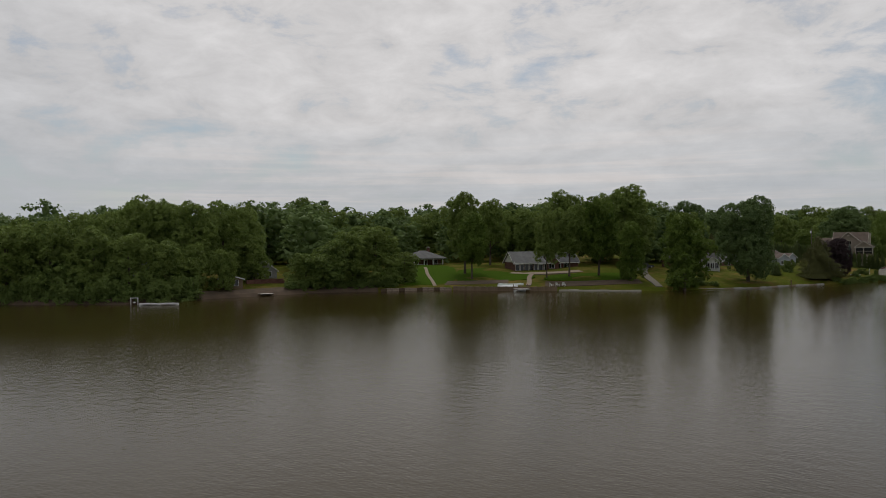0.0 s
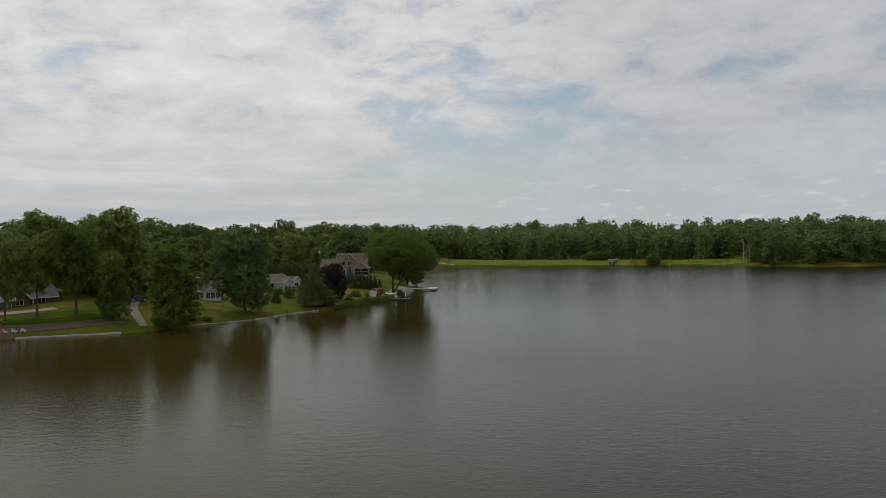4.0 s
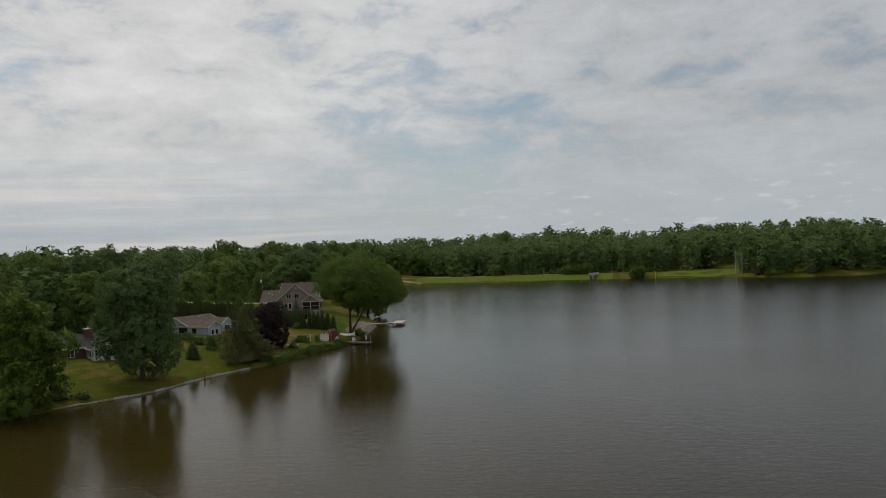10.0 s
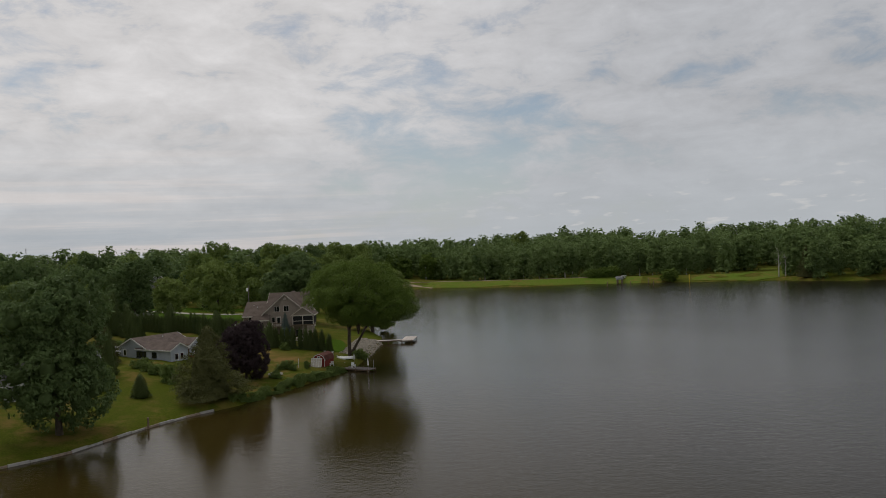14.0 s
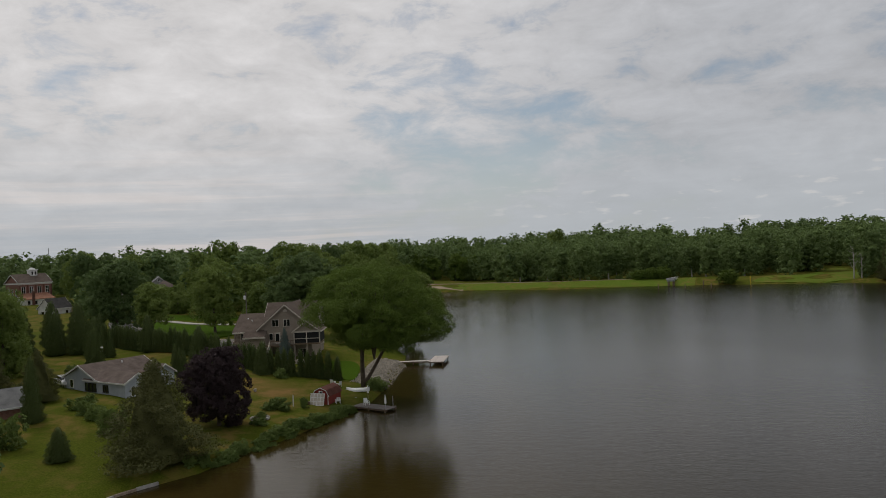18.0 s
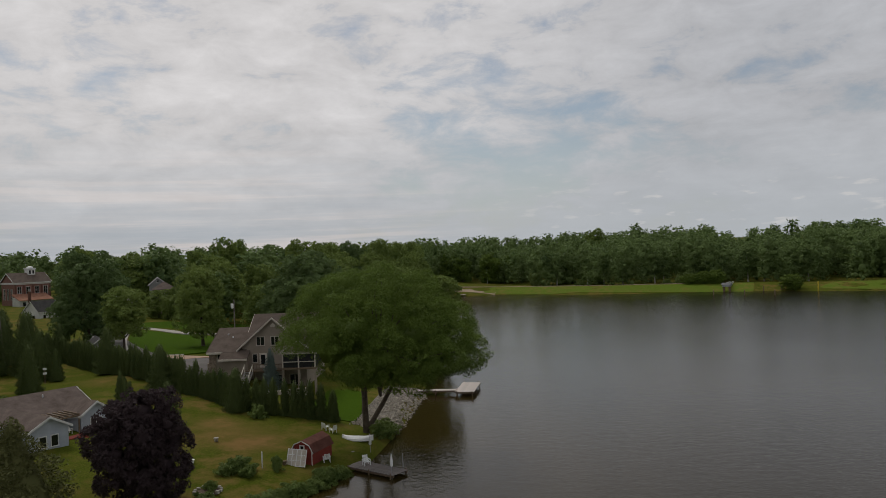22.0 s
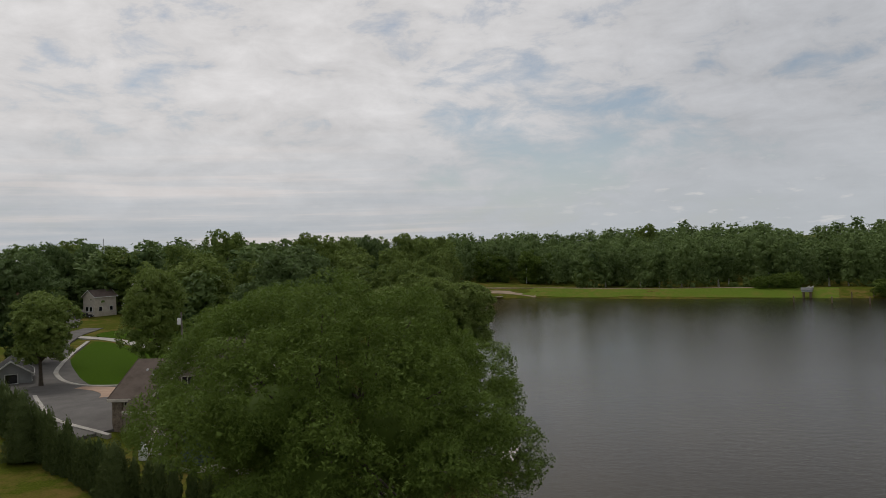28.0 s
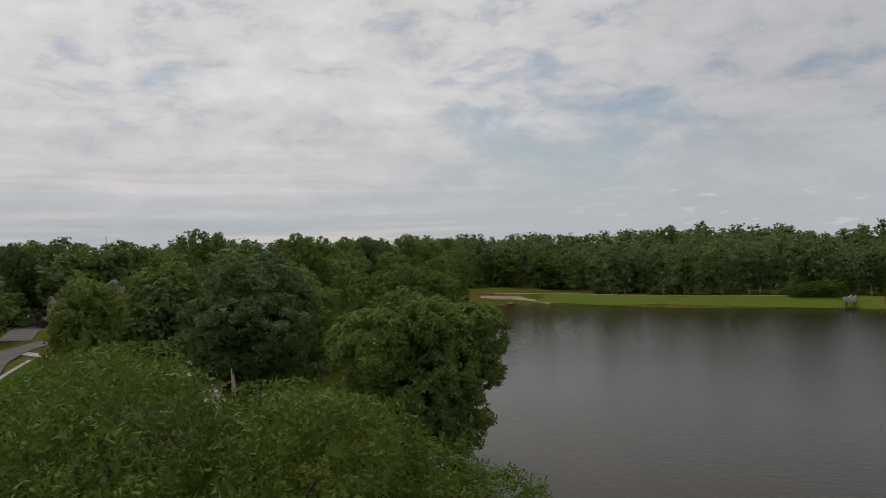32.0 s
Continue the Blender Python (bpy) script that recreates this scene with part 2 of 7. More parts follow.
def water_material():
    """Silty lake: browner towards the west, darker and less brown to the east, with wind ripples."""
    m, n, l, p = material("lake_water", 0.1, 0.0, 0.30)
    p.inputs["IOR"].default_value = 1.333
    geo = n.new("ShaderNodeNewGeometry")
    sep = n.new("ShaderNodeSeparateXYZ")
    l.new(geo.outputs["Position"], sep.inputs[0])

    def spread(source, a, b, lo, hi):
        r = n.new("ShaderNodeMapRange")
        for k, v in enumerate((a, b, lo, hi)):
            r.inputs[k + 1].default_value = v
        l.new(source, r.inputs[0])
        return r.outputs[0]

    def add(x, y, op="ADD"):
        k = n.new("ShaderNodeMath")
        k.operation = op
        l.new(x, k.inputs[0])
        l.new(y, k.inputs[1])
        return k.outputs[0]

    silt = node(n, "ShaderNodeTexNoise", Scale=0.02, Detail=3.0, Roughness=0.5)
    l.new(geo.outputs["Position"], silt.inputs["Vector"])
    browner = add(spread(sep.outputs[0], -30.0, 95.0, 1.0, 0.0), spread(silt.outputs[0], 0.3, 0.7, -0.12, 0.12))
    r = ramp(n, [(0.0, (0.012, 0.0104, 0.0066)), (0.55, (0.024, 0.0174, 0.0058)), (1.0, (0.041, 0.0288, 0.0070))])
    l.new(browner, r.inputs[0])
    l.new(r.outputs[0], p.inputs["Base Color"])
    small = node(n, "ShaderNodeTexNoise", Scale=3.4, Detail=3.0, Roughness=0.55)
    swell = node(n, "ShaderNodeTexNoise", Scale=0.85, Detail=2.0, Roughness=0.5)
    calm = node(n, "ShaderNodeTexNoise", Scale=0.012, Detail=3.0, Roughness=0.55)
    stretch = n.new("ShaderNodeMapping")
    stretch.inputs["Rotation"].default_value = (0, 0, radians(20))
    stretch.inputs["Scale"].default_value = (0.75, 1.3, 1.0)
    l.new(geo.outputs["Position"], stretch.inputs[0])
    for t in (small, swell):
        l.new(stretch.outputs[0], t.inputs["Vector"])
    l.new(geo.outputs["Position"], calm.inputs["Vector"])
    wave = n.new("ShaderNodeMath")
    wave.operation = "MULTIPLY_ADD"
    wave.inputs[1].default_value = 1.6
    l.new(swell.outputs[0], wave.inputs[0])
    l.new(small.outputs[0], wave.inputs[2])
    # sheltered in the bight below the houses, ruffled by the wind on the open lake
    expose = add(spread(sep.outputs[0], -10.0, 75.0, -0.26, 0.28), spread(sep.outputs[1], 270.0, 430.0, 0.0, 0.34))
    expose = add(expose, spread(sep.outputs[1], 110.0, 215.0, 0.26, 0.0))
    expose = add(expose, calm.outputs[0])
    wind = ramp(n, [(0.30, (0.20,) * 3), (0.60, (0.28,) * 3), (0.95, (0.42,) * 3)])
    l.new(expose, wind.inputs[0])
    l.new(spread(wind.outputs[0], 0.20, 0.38, 0.07, 0.17), p.inputs["Roughness"])
    bm = node(n, "ShaderNodeBump", Distance=0.07)
    l.new(wind.outputs[0], bm.inputs["Strength"])
    l.new(wave.outputs[0], bm.inputs["Height"])
    l.new(bm.outputs[0], p.inputs["Normal"])
    return m


def glass_material():
    m, n, l, p = material("window_glass", 0.06, 0.0, 0.7)
    p.inputs["Base Color"].default_value = (0.012, 0.014, 0.016, 1)
    wave = node(n, "ShaderNodeTexNoise", Scale=1.2, Detail=1.0)
    bm = node(n, "ShaderNodeBump", Strength=0.04, Distance=0.05)
    l.new(wave.outputs[0], bm.inputs["Height"])
    l.new(bm.outputs[0], p.inputs["Normal"])
    return m


GRASS = grass_material("grass", (0.042, 0.055, 0.0058), (0.070, 0.087, 0.009), (0.106, 0.121, 0.015), 0.6)
GRASS_LUSH = grass_material("lush_grass", (0.026, 0.058, 0.003), (0.046, 0.088, 0.005), (0.072, 0.118, 0.009), 0.0)
# the dam's own cut of grass, with sunlight put into its lighter greens
GRASS_DAM_LIT = grass_material("sunlit_dam_grass", (0.066, 0.105, 0.012), (0.100, 0.150, 0.018), (0.150, 0.190, 0.030), 0.5)
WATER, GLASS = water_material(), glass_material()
LEAF = foliage("broad_leaves", (0.0241, 0.0488, 0.0136), (0.0782, 0.1267, 0.0327), (0.1862, 0.2438, 0.0600))
LEAF_FAR = foliage("wood_leaves", (0.0273, 0.0525, 0.0212), (0.0711, 0.1194, 0.0427), (0.1584, 0.2196, 0.0731), 0.07, blotch=1.1)
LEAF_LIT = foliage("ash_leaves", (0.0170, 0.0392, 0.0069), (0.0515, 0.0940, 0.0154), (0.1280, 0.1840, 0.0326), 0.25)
LEAF_DARK = foliage("maple_leaves", (0.0188, 0.0400, 0.0147), (0.0563, 0.1011, 0.0352), (0.1314, 0.1860, 0.0644))
LEAF_PURPLE = foliage("purple_leaves", (0.0105, 0.0072, 0.0080), (0.0270, 0.0180, 0.0190), (0.0620, 0.0430, 0.0450), 0.3)
NEEDLE = foliage("needles", (0.0171, 0.0347, 0.0117), (0.0427, 0.0694, 0.0235), (0.0961, 0.1250, 0.0392), 0.3, 0.12)
NEEDLE_OLIVE = foliage("olive_needles", (0.018, 0.026, 0.009), (0.046, 0.056, 0.018), (0.105, 0.108, 0.036), 0.35, 0.12)
NEEDLE_BLUE = foliage("blue_needles", (0.026, 0.040, 0.034), (0.058, 0.082, 0.070), (0.120, 0.155, 0.135), 0.3, 0.12)
SHRUB = foliage("shrub_leaves", (0.0233, 0.0504, 0.0121), (0.0682, 0.1176, 0.0282), (0.1557, 0.2100, 0.0562), 0.4)
BARK_PALE = surface("pale_bark", (0.24, 0.22, 0.18), (0.45, 0.43, 0.38), 1.5, 0.9, 0.5, 14.0)
BARK = surface("bark", (0.045, 0.035, 0.025), (0.120, 0.095, 0.070), 1.5, 0.95, 0.9, 14.0)
SHINGLE_BROWN = surface("brown_shingles", (0.066, 0.050, 0.039), (0.125, 0.098, 0.080), 0.8, 0.9, 0.6, 9.0, spec=0.08)
SHINGLE_GREY = surface("grey_shingles", (0.10, 0.10, 0.098), (0.19, 0.19, 0.185), 0.8, 0.9, 0.6, 9.0, spec=0.08)
SHINGLE_DARK = surface("dark_shingles", (0.035, 0.034, 0.034), (0.080, 0.076, 0.072), 0.8, 0.9, 0.6, 9.0, spec=0.08)
SHINGLE_TAN = surface("weathered_shingles", (0.080, 0.062, 0.052), (0.165, 0.130, 0.112), 0.7, 0.92, 0.6, 8.0, spec=0.08)
SHINGLE_RED = surface("faded_red_shingles", (0.19, 0.085, 0.055), (0.34, 0.18, 0.12), 0.8, 0.9, 0.5, 9.0, spec=0.08)
SIDING_TAN = surface("tan_siding", (0.24, 0.195, 0.15), (0.33, 0.275, 0.22), 0.6, 0.7, 0.3, 18.0)
SIDING_BLUE = surface("pale_blue_siding", (0.34, 0.37, 0.42), (0.48, 0.51, 0.56), 0.6, 0.6, 0.25, 18.0)
SIDING_WHITE = surface("white_siding", (0.52, 0.52, 0.50), (0.74, 0.73, 0.70), 0.6, 0.6, 0.25, 18.0)
SIDING_GREY = surface("grey_siding", (0.20, 0.20, 0.19), (0.31, 0.31, 0.30), 0.6, 0.7, 0.25, 18.0)
TRIM = surface("white_trim", (0.58, 0.57, 0.54), (0.78, 0.77, 0.74), 1.2, 0.5, 0.1, 30.0)
TRIM_TAN = surface("cream_trim", (0.44, 0.38, 0.31), (0.60, 0.54, 0.46), 1.2, 0.55, 0.1, 30.0)
BRICK = surface("red_brick", (0.078, 0.034, 0.026), (0.165, 0.078, 0.058), 2.5, 0.9, 0.5, 16.0)
# lighter red brick; the church wall's lit look is put into its colour
BRICK_PALE = surface("light_red_brick", (0.16, 0.072, 0.056), (0.29, 0.155, 0.125), 2.5, 0.9, 0.4, 16.0)
STONE = surface("field_stone", (0.14, 0.105, 0.075), (0.33, 0.26, 0.20), 3.0, 0.9, 0.8, 7.0)
ROCK = surface("bank_rock", (0.15, 0.130, 0.100), (0.36, 0.32, 0.26), 2.0, 0.92, 0.8, 9.0, spread=0.3)
GRAVEL = surface("bank_gravel", (0.075, 0.066, 0.052), (0.23, 0.205, 0.165), 3.0, 0.95, 1.0, 5.0)
BARN_RED = surface("barn_red_boards", (0.17, 0.022, 0.014), (0.28, 0.045, 0.030), 1.5, 0.75, 0.3, 20.0)
ASPHALT = surface("asphalt", (0.085, 0.077, 0.070), (0.150, 0.137, 0.125), 0.3, 0.95, 0.4, 14.0)
CONCRETE = surface("concrete", (0.27, 0.245, 0.21), (0.46, 0.43, 0.38), 0.5, 0.9, 0.3, 14.0)
SAND = surface("sand", (0.20, 0.145, 0.095), (0.33, 0.25, 0.175), 0.3, 0.95, 0.4, 8.0)
PAVER = surface("clay_pavers", (0.30, 0.19, 0.13), (0.45, 0.31, 0.22), 0.5, 0.9, 0.4, 10.0)
DIRT = surface("bare_soil", (0.050, 0.034, 0.022), (0.115, 0.080, 0.052), 0.4, 0.97, 0.6, 6.0)
PLANK = surface("weathered_planks", (0.20, 0.185, 0.165), (0.38, 0.36, 0.33), 2.0, 0.85, 0.4, 22.0, spread=0.25)
PLANK_DARK = surface("worn_grey_planks", (0.125, 0.108, 0.098), (0.235, 0.205, 0.19), 2.0, 0.85, 0.4, 22.0, spread=0.25)
PLANK_PALE = surface("pale_dock_planks", (0.40, 0.355, 0.31), (0.54, 0.48, 0.43), 2.0, 0.8, 0.3, 22.0, spread=0.25)
TIMBER = surface("brown_timber", (0.090, 0.058, 0.034), (0.20, 0.145, 0.095), 2.0, 0.85, 0.5, 18.0, spread=0.25)
PLASTIC = surface("white_plastic", (0.66, 0.66, 0.64), (0.82, 0.82, 0.80), 1.5, 0.4, 0.05, 30.0)
PAINT_WHITE = surface("white_car_paint", (0.70, 0.70, 0.70), (0.80, 0.80, 0.80), 1.0, 0.25, 0.02, 30.0, spec=0.6)
PAINT_DARK = surface("dark_car_paint", (0.010, 0.011, 0.013), (0.022, 0.023, 0.026), 1.0, 0.25, 0.02, 30.0, spec=0.6)
PAINT_RED = surface("red_paint", (0.30, 0.020, 0.012), (0.42, 0.04, 0.025), 1.0, 0.35, 0.05, 30.0)
RUBBER = surface("rubber", (0.012, 0.012, 0.012), (0.025, 0.025, 0.025), 3.0, 0.85, 0.2, 30.0)
METAL = surface("galvanised_metal", (0.30, 0.31, 0.32), (0.48, 0.49, 0.50), 2.0, 0.45, 0.1, 30.0, metal=0.7)
SCREEN = surface("dark_mesh_screen", (0.010, 0.010, 0.010), (0.022, 0.022, 0.021), 2.0, 0.8, 0.2, 60.0)
CLOTH = surface("faded_flag_cloth", (0.30, 0.07, 0.05), (0.55, 0.42, 0.38), 6.0, 0.9, 0.2, 30.0)
POLE_WOOD = surface("utility_pole_wood", (0.10, 0.085, 0.07), (0.22, 0.195, 0.165), 2.0, 0.95, 0.5, 20.0)
BOAT_GREEN = surface("pale_green_hull", (0.40, 0.46, 0.42), (0.56, 0.60, 0.56), 1.0, 0.4, 0.05, 30.0)
YELLOW = surface("yellow_paint", (0.48, 0.33, 0.02), (0.62, 0.46, 0.05), 1.0, 0.5, 0.05, 30.0)

# ---- mesh building ----


class Shape:
    """Collects corners and faces of one part."""

    def __init__(self):
        self.v, self.f = [], []

    def add(self, verts, faces, m=None):
        n = len(self.v)
        self.v += [tuple(m @ Vector(p)) if m else tuple(p) for p in verts]
        self.f += [tuple(n + i for i in face) for face in faces]
        return self

    def box(self, x0, x1, y0, y1, z0, z1, m=None, edge=0.0):
        e = min(edge, (x1 - x0) * 0.45, (y1 - y0) * 0.45, (z1 - z0) * 0.45)
        if e <= 0:
            v = [(x, y, z) for z in (z0, z1) for x, y in ((x0, y0), (x1, y0), (x1, y1), (x0, y1))]
            return self.add(v, [(3, 2, 1, 0), (4, 5, 6, 7), (0, 1, 5, 4), (1, 2, 6, 5), (2, 3, 7, 6), (3, 0, 4, 7)], m)
        # a box whose upright and top edges are cut by a small bevel
        def ring(i, z):
            return [(x0 + e, y0 + i, z), (x1 - e, y0 + i, z), (x1 - i, y0 + e, z), (x1 - i, y1 - e, z), (x1 - e, y1 - i, z), (x0 + e, y1 - i, z), (x0 + i, y1 - e, z), (x0 + i, y0 + e, z)]
        v = ring(0, z0) + ring(0, z1 - e) + [(min(max(x, x0 + e), x1 - e), min(max(y, y0 + e), y1 - e), z1) for x, y, _ in ring(0, 0)]
        f = [tuple(range(7, -1, -1)), tuple(range(16, 24))]
        for k in (0, 8):
            f += [(k + i, k + (i + 1) % 8, k + 8 + (i + 1) % 8, k + 8 + i) for i in range(8)]
        return self.add(v, f, m)

    def prism(self, outline, a, b, axis="x", m=None):
        """A solid of constant outline from a to b along an axis; the outline gives the two other coordinates in order."""
        put = {"x": lambda s, p, q: (s, p, q), "y": lambda s, p, q: (p, s, q), "z": lambda s, p, q: (p, q, s)}[axis]
        n = len(outline)
        v = [put(s, p, q) for s in (a, b) for p, q in outline]
        f = [tuple(range(n - 1, -1, -1)), tuple(range(n, 2 * n))] + [(i, (i + 1) % n, n + (i + 1) % n, n + i) for i in range(n)]
        return self.add(v, f, m)

    def tube(self, points, radii, sides=8, m=None):
        pts = [Vector(p) for p in points]
        v, f = [], []
        for k, p in enumerate(pts):
            d = (pts[min(k + 1, len(pts) - 1)] - pts[max(k - 1, 0)]).normalized()
            a = d.orthogonal().normalized() if abs(d.z) < 0.99 else Vector((1, 0, 0))
            b = d.cross(a)
            r = radii[k] if isinstance(radii, (list, tuple)) else radii
            v += [p + r * (math.cos(2 * math.pi * i / sides) * a + math.sin(2 * math.pi * i / sides) * b) for i in range(sides)]
        for k in range(len(pts) - 1):
            f += [(k * sides + i, k * sides + (i + 1) % sides, (k + 1) * sides + (i + 1) % sides, (k + 1) * sides + i) for i in range(sides)]
        f += [tuple(range(sides - 1, -1, -1)), tuple(range((len(pts) - 1) * sides, len(pts) * sides))]
        return self.add(v, f, m)

    def lathe(self, profile, sides=16, m=None):
        """Turned about the z axis: profile of (radius, z)."""
        v = [(r * math.cos(2 * math.pi * i / sides), r * math.sin(2 * math.pi * i / sides), z) for r, z in profile for i in range(sides)]
        f = [(k * sides + i, k * sides + (i + 1) % sides, (k + 1) * sides + (i + 1) % sides, (k + 1) * sides + i) for k in range(len(profile) - 1) for i in range(sides)]
        f += [tuple(range(sides - 1, -1, -1)), tuple(range((len(profile) - 1) * sides, len(profile) * sides))]
        return self.add(v, f, m)

    def mesh(self, name):
        me = bpy.data.meshes.new(name)
        me.from_pydata(self.v, [], self.f)
        bm = bmesh.new()
        bm.from_mesh(me)
        bmesh.ops.recalc_face_normals(bm, faces=bm.faces)
        bm.to_mesh(me)
        bm.free()
        return me


def part(name, shape, mat, parent=None, label=""):
    me = shape.mesh(name) if isinstance(shape, Shape) else shape
    if not me.materials:
        me.materials.append(mat)
    ob = new(name, me)
    ob.parent = parent
    return tagged(ob, label)


def thing(name, label, category, x=0, y=0, z=0, turn=0, group="", kind="", lean=0):
    ob = new(name)
    ob.empty_display_size = 0.3
    ob.matrix_basis = pose(x, y, z, lean, 0, turn)
    return tagged(ob, label, category, group, kind)


def quads_mesh(name, q, mat, loose=None):
    """A mesh of loose leaves, q of shape (n, 3 or 4 corners, 3), with optional further triangles (verts, faces)."""
    q = np.asarray(q, np.float32)
    n, corners = q.shape[:2]
    v = q.reshape(-1, 3)
    me = bpy.data.meshes.new(name)
    idx = np.arange(corners * n, dtype=np.int32)
    starts, totals = np.arange(n, dtype=np.int32) * corners, np.full(n, corners, np.int32)
    if loose is not None:
        lv, lf = loose
        idx = np.r_[idx, (lf + corners * n).astype(np.int32).ravel()]
        starts = np.r_[starts, corners * n + np.arange(len(lf), dtype=np.int32) * 3]
        totals = np.r_[totals, np.full(len(lf), 3, np.int32)]
        v = np.r_[v, lv.astype(np.float32)]
    me.vertices.add(len(v))
    me.vertices.foreach_set("co", v.ravel())
    me.loops.add(len(idx))
    me.loops.foreach_set("vertex_index", idx)
    me.polygons.add(len(starts))
    me.polygons.foreach_set("loop_start", starts)
    me.polygons.foreach_set("loop_total", totals)
    me.update(calc_edges=True)
    me.materials.append(mat)
    return me


# ---- terrain ----
SHORE = [(-420, -260), (-260, -20), (-171.0, 64.7), (-144.6, 78.6), (-140.3, 96.0), (-132.8, 119.9), (-120.9, 132.4), (-111.8, 142.3), (-95.3, 146.9), (-83.1, 152.9), (-62.2, 160.2), (-53, 171), (-43, 181.5), (-38.2, 192.6), (-33.6, 200), (-28, 206), (-25, 213), (-20.9, 220), (-16.8, 229), (-12.6, 239), (-10.8, 253), (-10, 264), (-9, 275), (-9.5, 290), (-13, 304), (-17, 340)]
SHORE += [(-20, 400), (-20, 460), (-16, 510), (-10, 533), (10, 533), (30, 523), (50, 509), (83, 501), (106, 497), (130, 488), (150, 476), (175, 465), (186, 456), (194, 440), (206, 429), (240, 424), (262, 436), (285, 462), (330, 470), (430, 420), (540, 300), (620, 100), (580, -200), (300, -500), (-100, -540)]


def inland(x, y):
    """Metres from the waterline, negative over the lake."""
    x, y = np.atleast_1d(np.asarray(x, float)), np.atleast_1d(np.asarray(y, float))
    best, inside = np.full(x.shape, 1e9), np.zeros(x.shape, bool)
    for (ax, ay), (bx, by) in zip(SHORE, SHORE[1:] + SHORE[:1]):
        ex, ey = bx - ax, by - ay
        u = np.clip(((x - ax) * ex + (y - ay) * ey) / (ex * ex + ey * ey), 0, 1)
        best = np.minimum(best, np.hypot(x - ax - u * ex, y - ay - u * ey))
        inside ^= ((ay > y) != (by > y)) & (x < ex * (y - ay) / (ey if ey else 1e-9) + ax)
    return np.where(inside, -best, best)


def height(x, y):
    """The land: a bank at the water, lawns that climb inland, an earth dam with a crest at the far end, and hills."""
    x, y = np.atleast_1d(np.asarray(x, float)), np.atleast_1d(np.asarray(y, float))
    d = inland(x, y)
    a = np.interp(d, [-8, -1, 0, 1.2, 6, 15, 30, 60, 100, 250, 600, 1500], [-2.5, -0.6, 0, 0.8, 1.5, 2.5, 4.1, 5.0, 6.3, 9, 16, 30])
    a = a + np.where(d > 0, 2.0 * np.exp(-((x + 44) ** 2 + (y - 277) ** 2) / 15**2), 0) * np.clip(d / 20, 0, 1)
    b = np.interp(d, [-8, -1, 0, 13, 19, 30, 60, 200, 350, 700, 1500], [-2.5, -0.3, 0, 2.9, 3.1, 2.4, 3.2, 6.5, 12, 22, 30])
    w = np.clip((y - 470) / 25, 0, 1) * np.clip((x + 5) / 20, 0, 1)
    return a + (b - a) * w


def hz(x, y):
    return float(height(x, y)[0])


def lines(stops):
    out = []
    for (a, b), step in stops:
        out += list(np.arange(a, b, step))
    return np.array(out + [stops[-1][0][1]])


def build_ground():
    gx = lines([((-4200, -600), 300), ((-600, -200), 10), ((-200, -100), 3), ((-100, 10), 1.25), ((10, 300), 4), ((300, 700), 20), ((700, 4200), 350)])
    gy = lines([((-4200, -600), 300), ((-600, 0), 20), ((0, 130), 3), ((130, 310), 1.25), ((310, 620), 4), ((620, 1000), 20), ((1000, 4200), 320)])
    xx, yy = np.meshgrid(gx, gy)
    z = height(xx.ravel(), yy.ravel())
    rough = np.array([noise.noise(Vector((x * 0.09, y * 0.09, 0.3))) for x, y in zip(xx.ravel(), yy.ravel())])
    z = z + rough * 0.35 * np.clip(inland(xx.ravel(), yy.ravel()) / 12, 0, 1)
    nx, ny = len(gx), len(gy)
    i = np.arange(nx * ny).reshape(ny, nx)
    f = np.stack([i[:-1, :-1], i[:-1, 1:], i[1:, 1:], i[1:, :-1]], -1).reshape(-1, 4)
    v = np.stack([xx.ravel(), yy.ravel(), z], -1)
    me = bpy.data.meshes.new("ground")
    me.vertices.add(len(v))
    me.vertices.foreach_set("co", v.astype(np.float32).ravel())
    me.loops.add(f.size)
    me.loops.foreach_set("vertex_index", f.astype(np.int32).ravel())
    me.polygons.add(len(f))
    me.polygons.foreach_set("loop_start", np.arange(len(f), dtype=np.int32) * 4)
    me.polygons.foreach_set("loop_total", np.full(len(f), 4, np.int32))
    me.polygons.foreach_set("use_smooth", np.ones(len(f), bool))
    me.update(calc_edges=True)
    me.materials.append(GRASS)
    tagged(new("ground", me), "mown green lawns with dry patches round the lake", "ground", kind="structure")


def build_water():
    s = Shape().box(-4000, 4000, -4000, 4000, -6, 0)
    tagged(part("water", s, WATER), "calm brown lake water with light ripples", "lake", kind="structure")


build_ground()
build_water()


